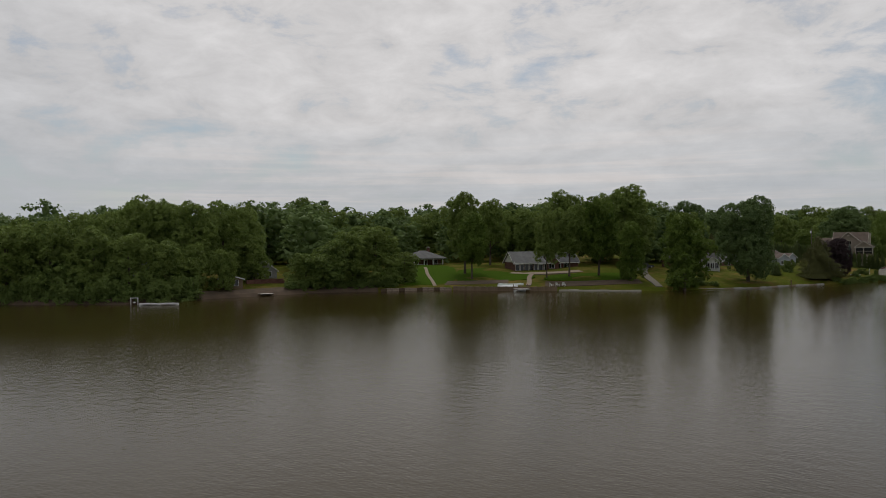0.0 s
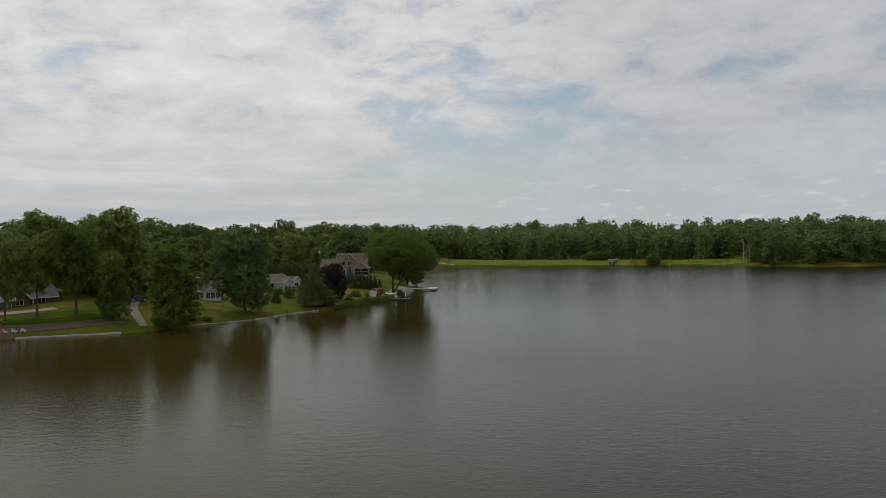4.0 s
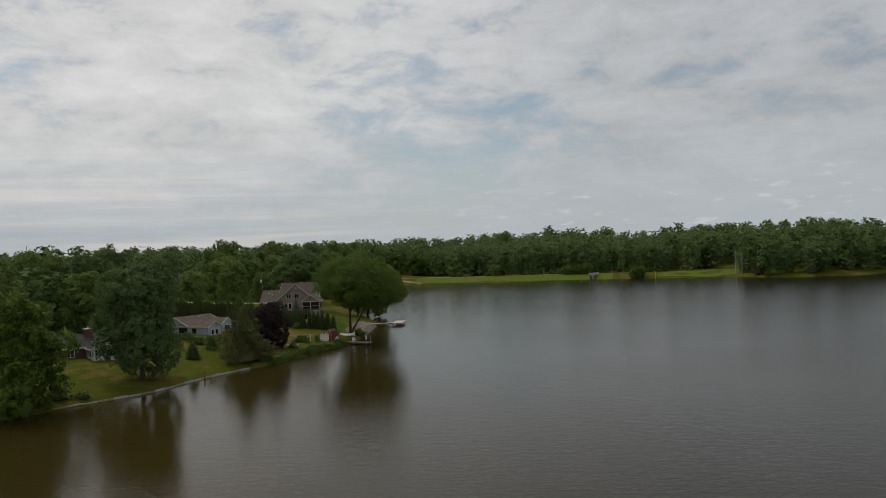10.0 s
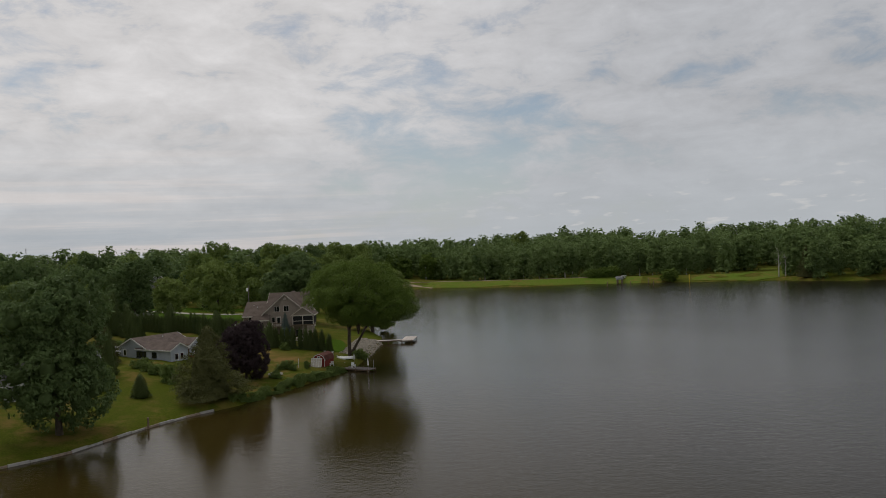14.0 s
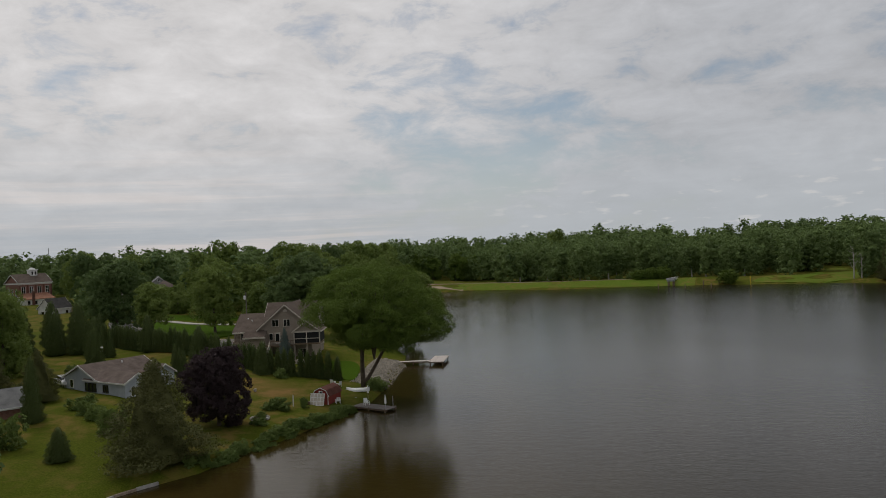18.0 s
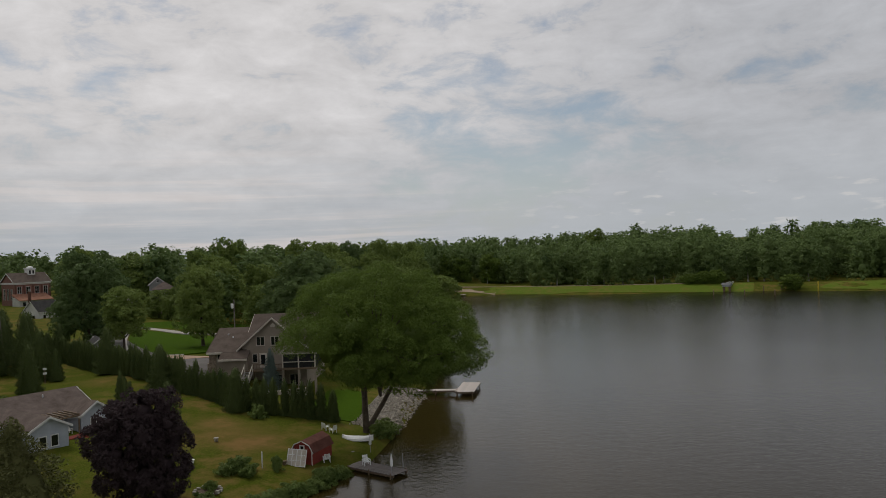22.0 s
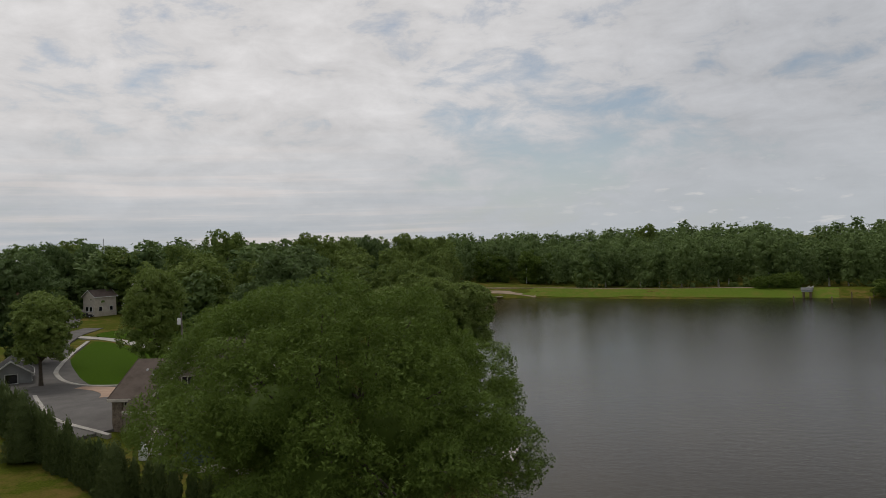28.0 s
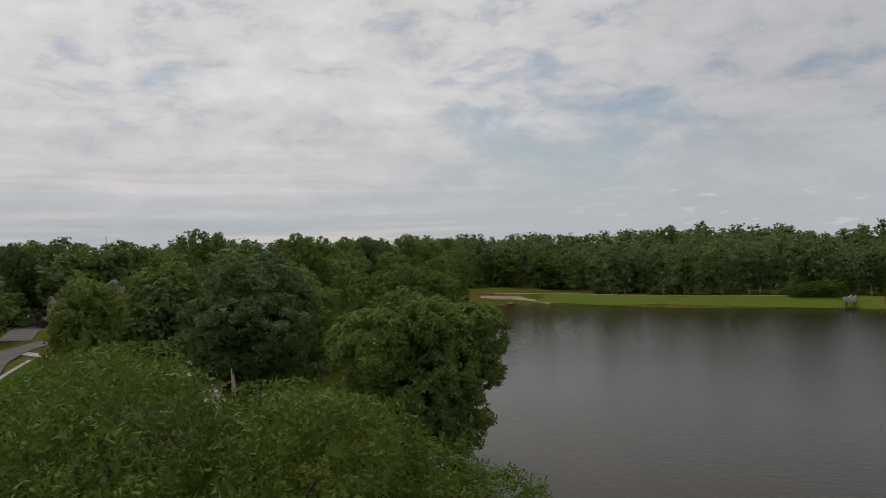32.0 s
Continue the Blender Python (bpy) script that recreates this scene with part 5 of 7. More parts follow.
def blue_house():
    """Low pale-blue house with two wings round a red deck."""
    r = thing("blue_house", "low pale blue-grey sided house with weathered shingle roofs", "house", -56.0, 237.6, 3.7, 56)
    r.scale = (0.87, 0.92, 1)
    gable_block(r, 0, 12, -4.6, 4.6, -0.6, 2.5, 4.3, "x", SIDING_BLUE, SHINGLE_TAN, 0.4, 0.18, TRIM)
    gable_block(r, 0.01, 4.6, -12.4, -1.4, -1.4, 2.4, 3.5, "y", SIDING_BLUE, SHINGLE_TAN, 0.35, 0.16, TRIM)
    gable_block(r, 8.2, 12.2, -8.8, -1.4, -0.9, 2.4, 3.6, "y", SIDING_BLUE, SHINGLE_TAN, 0.35, 0.16, TRIM)
    window(r, 0, 2.6, 1.0, 0.9, 1.1, "-x", 1)
    for k in (-0.9, 0.2, 1.3):
        window(r, 0, -3.2 + k, 0.75, 0.8, 1.1, "-x", 1, SCREEN)
    window(r, 0, -7.2, 0.85, 1.3, 0.95, "-x", 2, SCREEN)
    for x in (1.5, 2.9):
        window(r, x, -12.4, 0.5, 0.8, 1.1, "-y", 1)
    window(r, 10.2, -8.8, 0.6, 1.5, 1.2, "-y", 2)
    for x in (5.4, 6.6, 7.6):
        window(r, x, -4.6, 0.0, 0.7, 2.0, "-y", 1, SCREEN)
    d = part("deck", Shape().box(4.7, 8.1, -10.6, -4.7, 0.2, 0.42), BARN_RED, r, "red painted deck")
    for k in range(5):
        part("step", Shape().box(4.9, 8.0, -11.0 - 0.35 * k, -10.6 - 0.35 * k, 0.14 - 0.2 * k, 0.24 - 0.2 * k), BARN_RED, d)
    for k in range(6):
        part("pergola_beam", Shape().box(4.5 + 0.68 * k, 4.65 + 0.68 * k, -8.8, -4.4, 2.5, 2.66), TIMBER, r)
    for y in (-8.7, -6.6):
        part("pergola_beam", Shape().box(4.2, 8.4, y, y + 0.16, 2.32, 2.5), TIMBER, r)
    for x in (4.8, 8.0):
        part("pergola_post", Shape().box(x - 0.08, x + 0.08, -8.7, -8.54, -0.2, 2.35), TIMBER, r)
    part("roof_vent", Shape().tube([(7.2, -1.2, 3.6), (7.2, -1.2, 4.3)], 0.1, 8), PLASTIC, r)
    part("gutter", Shape().tube([(-0.06, 4.7, 2.2), (-0.06, 4.7, -0.4)], 0.06, 6), TRIM, r)


def brown_house():
    r = thing("brown_house", "low house with dark shingle roof, red brick chimney and glazed porch", "house", -66.0, 206.5, 3.4, 38)
    gable_block(r, -7, 7, -4, 4, -0.7, 2.5, 4.5, "x", BRICK, SHINGLE_DARK, 0.5, 0.18, TRIM)
    gable_block(r, 0.6, 5.0, -8.2, -3.4, -0.8, 2.3, 3.6, "y", SIDING_WHITE, SHINGLE_DARK, 0.45, 0.16, TRIM)
    gable_block(r, 9.0, 17.2, 4.2, 10.6, -0.7, 2.3, 4.1, "x", BRICK_PALE, SHINGLE_GREY, 0.45, 0.16, TRIM)
    part("link_wall", Shape().box(6.9, 9.1, 2.6, 6.2, -0.7, 2.1), BRICK, r)
    window(r, 13.2, 4.2, 0.8, 1.4, 1.0, "-y", 2, TRIM)
    for x in (1.5, 2.8, 4.1):
        window(r, x, -8.2, 0.5, 1.0, 1.5, "-y", 2, TRIM)
    window(r, 5.0, -5.8, 0.5, 2.4, 1.5, "+x", 3, TRIM)
    window(r, 0.6, -5.8, 0.5, 2.4, 1.5, "-x", 3, TRIM)
    for x in (-5.2, -2.4):
        window(r, x, -4, 0.7, 1.5, 1.3, "-y", 2, TRIM)
    chimney(r, 1.8, -1.0, 2.5, 5.6, 1.5, 1.0, BRICK, TRIM)
    part("roof_vent", Shape().tube([(-1.2, -2.0, 3.2), (-1.2, -2.0, 3.9)], 0.11, 8), PLASTIC, r)


def sunroom_house():
    r = thing("sunroom_house", "brick lakeside house with grey roof and a row of sunroom windows", "house", -104.0, 177.0, 3.5, 47)
    gable_block(r, -4.6, 5.2, -4.0, 5.0, -0.8, 2.5, 5.4, "x", BRICK, SHINGLE_GREY, 0.5, 0.2, TRIM)
    part("gable_panel", Shape().prism([(-4.2, 2.6), (5.2, 2.6), (0.5, 5.35)], -4.68, -4.6, "x"), TRIM, r, "white boarded gable")
    for k in range(5):
        window(r, -3.8 + 1.35 * k, -4.0, 0.35, 0.95, 1.7, "-y", 1)
    door(r, 3.0, -4.0, 0.0, 1.4, 2.1)
    window(r, 4.5, -4.0, 0.35, 0.7, 1.7, "-y", 1)
    gable_block(r, 5.2, 9.6, -1.2, 7.5, -0.8, 2.5, 4.7, "y", BRICK, SHINGLE_GREY, 0.4, 0.2, TRIM)
    window(r, 7.4, -1.2, 0.8, 1.6, 1.2, "-y", 2)
    gable_block(r, 9.6, 16.5, 1.0, 8.0, -0.8, 2.4, 4.9, "x", BRICK, SHINGLE_GREY, 0.4, 0.2, TRIM)
    window(r, 13.0, 1.0, 0.8, 1.8, 1.2, "-y", 2)
    door(r, 10.6, 1.0, 0.0, 0.95, 2.05, "-y", TRIM)
    chimney(r, 6.0, 5.5, 3.0, 5.9, 1.0, 0.9, BRICK)


def hip_cottage():
    r = thing("hip_cottage", "small brick cottage with a pale hipped roof and white porch posts", "house", -145.9, 185.4, 4.2, 60)
    part("wall", Shape().box(-5.5, 5.5, -2.6, 4.8, -0.9, 2.5), BRICK, r)
    part("porch_floor", Shape().box(-5.2, 5.2, -5.0, -2.6, -0.9, 0.05), CONCRETE, r)
    for x in (-5.0, -1.6, 1.6, 5.0):
        part("porch_post", Shape().box(x - 0.12, x + 0.12, -4.95, -4.7, 0, 2.45), TRIM, r)
    part("porch_rail", Shape().box(-5.0, -1.6, -4.9, -4.8, 0.75, 0.87), TRIM, r)
    part("porch_rail", Shape().box(1.6, 5.0, -4.9, -4.8, 0.75, 0.87), TRIM, r)
    part("porch_beam", Shape().box(-5.3, 5.3, -5.0, -4.75, 2.3, 2.5), TRIM, r)
    hip_roof(r, -5.6, 5.6, -5.0, 4.9, 2.5, 5.1, SHINGLE_GREY)
    for x in (-3.4, 3.2):
        window(r, x, -2.6, 0.7, 1.6, 1.3, "-y", 2)
    door(r, 0, -2.6, 0.05, 0.95, 2.05)
    chimney(r, 3.6, 3.2, 2.5, 5.9, 0.8, 0.8, BRICK)


def small_cottage(x, y, z, turn, w, d, ze, zr, wall_mat, roof_mat, name, label, wins=2):
    r = thing(name, label, "house", x, y, z, turn)
    gable_block(r, -w / 2, w / 2, -d / 2, d / 2, -1.2, ze, zr, "y", wall_mat, roof_mat, 0.4, 0.18, TRIM)
    for k in range(wins):
        cx = -w / 2 + w * (k + 1) / (wins + 1)
        window(r, cx, -d / 2, 0.7, w / (wins + 1) * 0.6, 1.3, "-y", 1)
    for k in range(2):
        window(r, w / 2, -d / 4 + k * d / 2, 0.8, 1.0, 1.2, "+x", 1)
        window(r, -w / 2, -d / 4 + k * d / 2, 0.8, 1.0, 1.2, "-x", 1)
    return r


def church():
    r = thing("brick_church", "tall red brick hall with white pilasters and a white roof cupola", "church", -186, 457, 7.0, 56)
    gable_block(r, -7, 7, -5.8, 5.8, -0.5, 10.0, 13.6, "x", BRICK_PALE, SHINGLE_BROWN, 0.6, 0.3, TRIM)
    part("cornice", Shape().box(-7.3, 7.3, -6.1, -5.75, 9.1, 10.0), TRIM, r)
    part("pediment", Shape().box(-7.3, -7.0, -6.1, 6.1, 9.3, 10.0), TRIM, r)
    for k in range(4):
        window(r, -5.2 + 3.45 * k, -5.8, 3.0, 1.5, 5.2, "-y", 2, TRIM, bars=3)
    for k in range(5):
        part("pilaster", Shape().box(-7.0 + 3.45 * k, -6.6 + 3.45 * k, -6.0, -5.75, -0.5, 9.2), BRICK, r)
    for y in (-3.2, 0, 3.2):
        window(r, -7, y, 3.0, 1.3, 4.4, "-x", 2, TRIM, bars=3)
    c = part("cupola", Shape().box(0.3, 3.3, -1.5, 1.5, 12.6, 15.4), TRIM, r)
    part("cupola_cap", Shape().box(0.0, 3.6, -1.8, 1.8, 15.4, 15.7, None, 0.05).lathe([(1.5, 15.7), (1.1, 16.3), (0.1, 16.6)], 8, pose(1.8, 0, 0)), TRIM, c)
    for x in (1.1, 2.5):
        part("louvre", Shape().box(x - 0.35, x + 0.35, -1.56, -1.48, 13.4, 14.8), SCREEN, c)
    a = part("annex", Shape().prism([(-12.5, -0.5), (-5.8, -0.5), (-5.8, 4.0), (-12.5, 2.8)], -8.0, 4.5, "x"), SIDING_WHITE, r)
    part("annex_roof", Shape().prism([(-13.0, 2.75), (-5.8, 5.2), (-5.8, 5.4), (-13.0, 2.95)], -8.5, 5, "x"), SHINGLE_RED, a)
    for k in range(4):
        window(r, -6.4 + 3.0 * k, -12.5, 0.6, 1.1, 1.6, "-y", 1)
    chimney(r, -4.6, -12.9, -0.5, 6.4, 0.9, 0.9, BRICK)


def beige_house():
    """Hip-roofed front with a taller gabled block behind it."""
    r = thing("beige_house", "two-storey beige house with a tan hipped roof and a grey gable", "house", -104, 401, 9.0, 24)
    part("wall", Shape().box(-3.4, 3.4, -3.2, 3.6, -4.0, 4.9), SIDING_TAN, r)
    hip_roof(r, -3.4, 3.4, -3.2, 3.6, 4.9, 7.4, SHINGLE_TAN, 0.5)
    gable_block(r, -4.6, 0.8, 3.6, 9.6, -4.0, 6.6, 8.9, "y", SIDING_GREY, SHINGLE_GREY, 0.4, 0.2, TRIM)
    part("belt_roof", Shape().prism([(-3.2, 2.3), (-4.4, 1.8), (-4.4, 1.95), (-3.2, 2.6)], -3.6, 3.6, "x"), SHINGLE_TAN, r)
    for x in (-2.2, 0.0, 2.2):
        window(r, x, -3.2, 3.0, 1.1, 1.3, "-y", 2)
        window(r, x, -3.2, 0.2, 1.1, 1.3, "-y", 2)
    window(r, -1.9, 3.6, 7.2, 0.7, 0.8, "-y", 1)


def shed():
    r = thing("garden_shed", "small red barn-shaped garden shed with brown gambrel roof", "shed", -19.2, 234.4, hz(-19.2, 234.4) - 0.1, -19)
    w, L = 1.2, 4.0
    prof = [(-w, 0), (w, 0), (w, 1.35), (w * 0.72, 2.05), (0, 2.45), (-w * 0.72, 2.05), (-w, 1.35)]
    part("wall", Shape().prism(prof, 0, L, "y"), BARN_RED, r)
    for s in (-1, 1):
        part("roof", Shape().prism([(s * (w + 0.14), 1.22), (s * w * 0.76, 2.07), (s * w * 0.76, 2.15), (s * (w + 0.22), 1.26)], -0.15, L + 0.15, "y"), SHINGLE_RED_DARK, r)
        part("roof", Shape().prism([(s * w * 0.76, 2.07), (0, 2.48), (0, 2.57), (s * w * 0.76, 2.16)], -0.15, L + 0.15, "y"), SHINGLE_RED_DARK, r)
        part("rake_board", Shape().prism([(s * (w + 0.16), 1.2), (s * w * 0.76, 2.03), (0, 2.44), (0, 2.54), (s * w * 0.78, 2.13), (s * (w + 0.24), 1.26)], -0.19, -0.15, "y"), TRIM, r)
        part("corner_board", Shape().box(min(s * w, s * (w - 0.1)), max(s * w, s * (w - 0.1)), -0.03, 0.0, 0, 1.35), TRIM, r)
    window(r, 0, 0, 1.55, 0.4, 0.4, "-y", 1, TRIM)
    p = thing("old_window_panel", "white multi-pane sash panel leaning on the red shed", "window panel", -19.7, 233.3, hz(-19.7, 233.3), -19, lean=-18)
    f = Shape()
    for k in range(5):
        f.box(-1.15 + 0.55 * k, -1.07 + 0.55 * k, -0.04, 0.04, 0, 1.75)
    for k in range(4):
        f.box(-1.15, 1.13, -0.045, 0.035, 0.02 + 0.56 * k, 0.10 + 0.56 * k)
    part("sash_frame", f, TRIM, p)
    for a in range(4):
        for b in range(3):
            part("pane", Shape().box(-1.07 + 0.55 * a, -0.60 + 0.55 * a, -0.01, 0.01, 0.11 + 0.56 * b, 0.57 + 0.56 * b), TRIM_TAN, p)


SHINGLE_RED_DARK = surface("brown_red_shingles", (0.10, 0.035, 0.025), (0.19, 0.075, 0.055), 1.2, 0.9, 0.4, 14.0)
tan_house()
blue_house()
brown_house()
sunroom_house()
hip_cottage()
church()
beige_house()
shed()
small_cottage(-154.7, 125.3, 2.8, 55, 6.0, 6.5, 2.3, 4.6, SIDING_GREY, SHINGLE_GREY, "shore_cottage", "small grey lakeside cottage with a gabled grey roof")
small_cottage(-146.0, 107.2, 1.6, 60, 4.6, 4.2, 2.2, 2.9, TIMBER, TRIM, "boat_house", "brown boathouse with a pale metal roof at the water")
small_cottage(-165.5, 97.4, 3.1, 50, 6.5, 7, 3.0, 5.2, SIDING_GREY, SHINGLE_DARK, "grey_house", "grey house half hidden by shore trees")
small_cottage(-195.8, 159.6, 5.0, 58, 7.5, 9, 6.5, 9.5, SIDING_WHITE, SHINGLE_GREY, "white_house", "tall white house seen between the trees")
small_cottage(-187.7, 225.2, 5.8, 50, 9, 8, 3.6, 6.3, SIDING_GREY, SHINGLE_GREY, "grey_cottage", "grey cottage with a plain gabled roof")
small_cottage(-122, 406, 7.2, -25, 5.5, 7, 5.0, 6.8, TRIM_TAN, SHINGLE_TAN, "cream_house", "cream two-storey house behind garden shrubs")
small_cottage(-140.5, 392, 5.6, -19, 6.5, 8.5, 3.2, 6.4, SIDING_WHITE, SHINGLE_DARK, "white_cottage", "white cottage with a steep dark roof")
small_cottage(-155, 462, 6.5, 15, 9, 9, 3.0, 5.6, SIDING_WHITE, SHINGLE_GREY, "pale_house", "pale house far down the street")
small_cottage(296, 482, 3.0, -40, 11, 9, 5.5, 8.0, SIDING_WHITE, SHINGLE_GREY, "white_farmhouse", "white farmhouse on the far east bank")
small_cottage(-75.5, 301.5, 4.6, 35, 5.2, 6.5, 2.1, 3.9, SIDING_GREY, SHINGLE_DARK, "small_garage", "grey garage with a dark roof beside the hedge", 1)

# ---- roads, drives and paths ----
strip("drive", "grey asphalt drive curving to the garage", "driveway", [(-40.6, 269.6), (-47.5, 275.6), (-53, 281), (-60, 289), (-70, 301), (-79, 314), (-88, 329), (-96, 343), (-101, 356), (-104, 372)], (12.6, 4.5), ASPHALT, 0.14)
strip("drive_apron", "pinkish clay paver apron between lawn and garage", "pavement", [(-62.0, 296.6), (-57.5, 296.0), (-53.0, 292.5), (-49.0, 287.5)], (1.6, 8.0), PAVER, 0.18)
strip("drive_kerb", "pale concrete kerb round the lush lawn", "kerb", [(-57.2, 298.6), (-61.5, 297.4), (-67.4, 301.4), (-73.4, 308.7), (-77.9, 317.9), (-84.2, 331.4), (-90.6, 347.0)], 0.7, CONCRETE, 0.22)
strip("hedge_kerb", "pale concrete edging between drive and hedge", "kerb", [(-40.8, 267.2), (-43.2, 268.4), (-47.2, 269.6), (-51.2, 273.2), (-57.5, 281.5), (-64.2, 290.2)], 0.5, CONCRETE, 0.22)
lawn("round_lawn", "lush green mown lawn inside the curve of the drive", [(-58.0, 299.4), (-62.0, 298.2), (-67.0, 301.8), (-72.6, 308.6), (-77.2, 318.0), (-83.4, 331.4), (-90.0, 347.6), (-86.5, 347.4), (-80.0, 342.0), (-70.0, 334.5), (-58.0, 331.5), (-50.0, 330.0), (-52.0, 308.0)], GRASS_LUSH, 0.09)
lawn("back_lawn", "lush green lawn across the lane", [(-98, 358), (-84, 352), (-70, 348.5), (-55, 348), (-56, 358), (-75, 367), (-95, 374)], GRASS_LUSH, 0.03)
lawn("cottage_lawn", "shaded green lawn below the brick house", [(-97, 168), (-93.5, 163), (-98.5, 154), (-108, 149), (-113, 154), (-122, 168), (-117, 176), (-107, 170)], GRASS_LUSH, 0.02)
lawn("hip_cottage_lawn", "overgrown green slope below the small cottage", [(-142, 182), (-133, 181), (-123, 170), (-111, 152), (-112, 146), (-122, 138), (-136, 150), (-149, 172)], GRASS_LUSH, 0.02)
lawn("bank_lawn", "shaded lush green lawn between hedge and field stones", [(-25.5, 253.6), (-18.5, 252.0), (-16.2, 251.8), (-16.4, 258), (-16.8, 266), (-19, 272), (-24, 268), (-26, 262)], GRASS_LUSH, 0.02)
lawn("shade_lawn", "shaded green lawn beside the gravel ramp", [(-93, 169), (-86, 175), (-75, 180), (-71.5, 176), (-69, 169), (-80, 164), (-91, 160)], GRASS_LUSH, 0.02)
lawn("meadow", "bright green mown meadow rising beside the spillway", [(146, 481), (162, 472), (186, 459), (198, 472), (216, 505), (222, 530), (212, 530), (196, 508), (178, 496), (158, 489)], GRASS_DAM_LIT, -0.03)
# the slope's sunlit look comes from this lighter grass colour
strip("dam_slope", "grass slope of the earth dam, sunlight put into its light green", "dam", [(8, 545), (22, 538), (43, 525.5), (63, 517.5), (87, 510), (109, 505), (127, 497.5)], 17.0, GRASS_DAM_LIT, 0.03)
strip("stone_bed", "grey gravel and small stones under the field stones", "stones", [(-13.8, 251), (-13.6, 257), (-13.3, 264), (-12.9, 271), (-12.2, 277)], 5.2, GRAVEL, -0.04)
strip("lane", "pale lane across the lawns", "road", [(-101.5, 356.5), (-95.5, 354.4), (-89.0, 352.4), (-81.7, 347.2), (-73.0, 340.2), (-62, 336.6), (-46, 338)], 3.0, CONCRETE, 0.04)
strip("street", "grey village street", "road", [(-112, 372), (-128, 400), (-139, 425), (-140, 455), (-150, 500)], 6.5, ASPHALT, 0.02)
strip("street_apron", "red paved parking strip", "pavement", [(-133, 395), (-141, 412), (-146, 424)], 6.0, SHINGLE_RED, 0.09)
strip("ramp", "grey gravel ramp running down to the water", "driveway", [(-77.1, 198.9), (-73.7, 187.0), (-70.7, 179.7), (-65.9, 171.2), (-61.6, 163.6)], (3.2, 1.6), GRAVEL)
strip("garden_path", "stone path with steps down to the dock", "path", [(-97.8, 168.7), (-95.1, 161.4), (-92.2, 156.7), (-90.5, 152.3)], 1.2, STONE)
strip("patio", "stone patio before the sunroom", "patio", [(-103.8, 168.3), (-97.9, 169.3), (-91.4, 174.5), (-87.8, 178.4)], 3.2, STONE)
strip("cottage_steps", "stone garden steps down the slope", "path", [(-135.0, 171.5), (-124.3, 157.4), (-116.0, 148.0), (-112.6, 143.9)], 0.9, STONE)
strip("beach", "pale sandy beach beside the dam", "beach", [(-19, 546), (-8, 545), (2, 541), (12, 536)], 7.0, SAND, 0.02)
strip("crest_path", "light worn path along the dam crest", "path", [(-14, 556), (12, 553), (38, 537), (60, 526), (90, 518), (112, 513)], 2.2, SAND, 0.13)
strip("bed", "bare soil bank below the brick house", "soil", [(-87.8, 156.3), (-80.4, 159.7), (-72.5, 164.7), (-67.4, 167.5)], 6.0, DIRT, 0.03)
strip("shade_bed", "bare soil under the shore trees", "soil", [(-111.9, 148.0), (-104.1, 151.4), (-97.5, 155.0)], 5.0, DIRT, 0.03)
# brown bank; the dark soil colour also paints the shade on the shore grass
strip("shore_soil", "dark brown shore bank, its soil colour also standing for shaded grass", "soil", [(-199.1, 42.6), (-171.5, 66.3), (-146.0, 80.1), (-141.7, 96.6), (-134.4, 120.1), (-122.5, 133.0)], 7.0, DIRT, 0.03)

# ---- plants by the houses ----
ARBOR = Kind(lambda: conifer(101, "arborvitae", "slim dark green arborvitae in a hedge row", NEEDLE, 4.0, 0.85, 2700, 0.098, 5, 0.12, 0.05, 0.42, -0.9), 4.0, 0.85)
CONE = Kind(lambda: conifer(102, "cone_cedar", "broad conical green cedar", NEEDLE, 6.5, 2.1, 8000, 0.10, 7, 0.15, 0.05, 0.62, -0.7), 6.5, 2.1)
SPRUCE = Kind(lambda: conifer(103, "spruce_tree", "ragged olive-green spruce at the waterside", NEEDLE_OLIVE, 10.5, 4.2, 30000, 0.115, 8, 0.55, 0.3, 0.8), 10.5, 4.2)
BUSH = Kind(lambda: shrub(104, "round_shrub", "rounded green garden shrub", SHRUB), 1.2, 1.0)
BUSH_B = Kind(lambda: shrub(105, "round_shrub", "rounded green garden shrub", SHRUB, 1.0, 1.2, 1500, 0.085), 1.2, 1.0)


def along(line, gap):
    out, left = [], 0.0
    for (ax, ay), (bx, by) in zip(line, line[1:]):
        n = math.hypot(bx - ax, by - ay)
        while left < n:
            out.append((ax + (bx - ax) * left / n, ay + (by - ay) * left / n))
            left += gap
        left -= n
    return out


rng = random.Random(44)
for x, y in along([(-86, 300), (-63.7, 278.5), (-50, 266.5), (-41, 259), (-32, 253.4), (-25, 251.8), (-18.4, 251.0)], 1.28):
    ARBOR.put(x + rng.uniform(-0.2, 0.2), y + rng.uniform(-0.2, 0.2), rng.uniform(4.2, 5.5), rng.uniform(0.66, 0.86), rng.uniform(0, 360), group="arborvitae hedge")
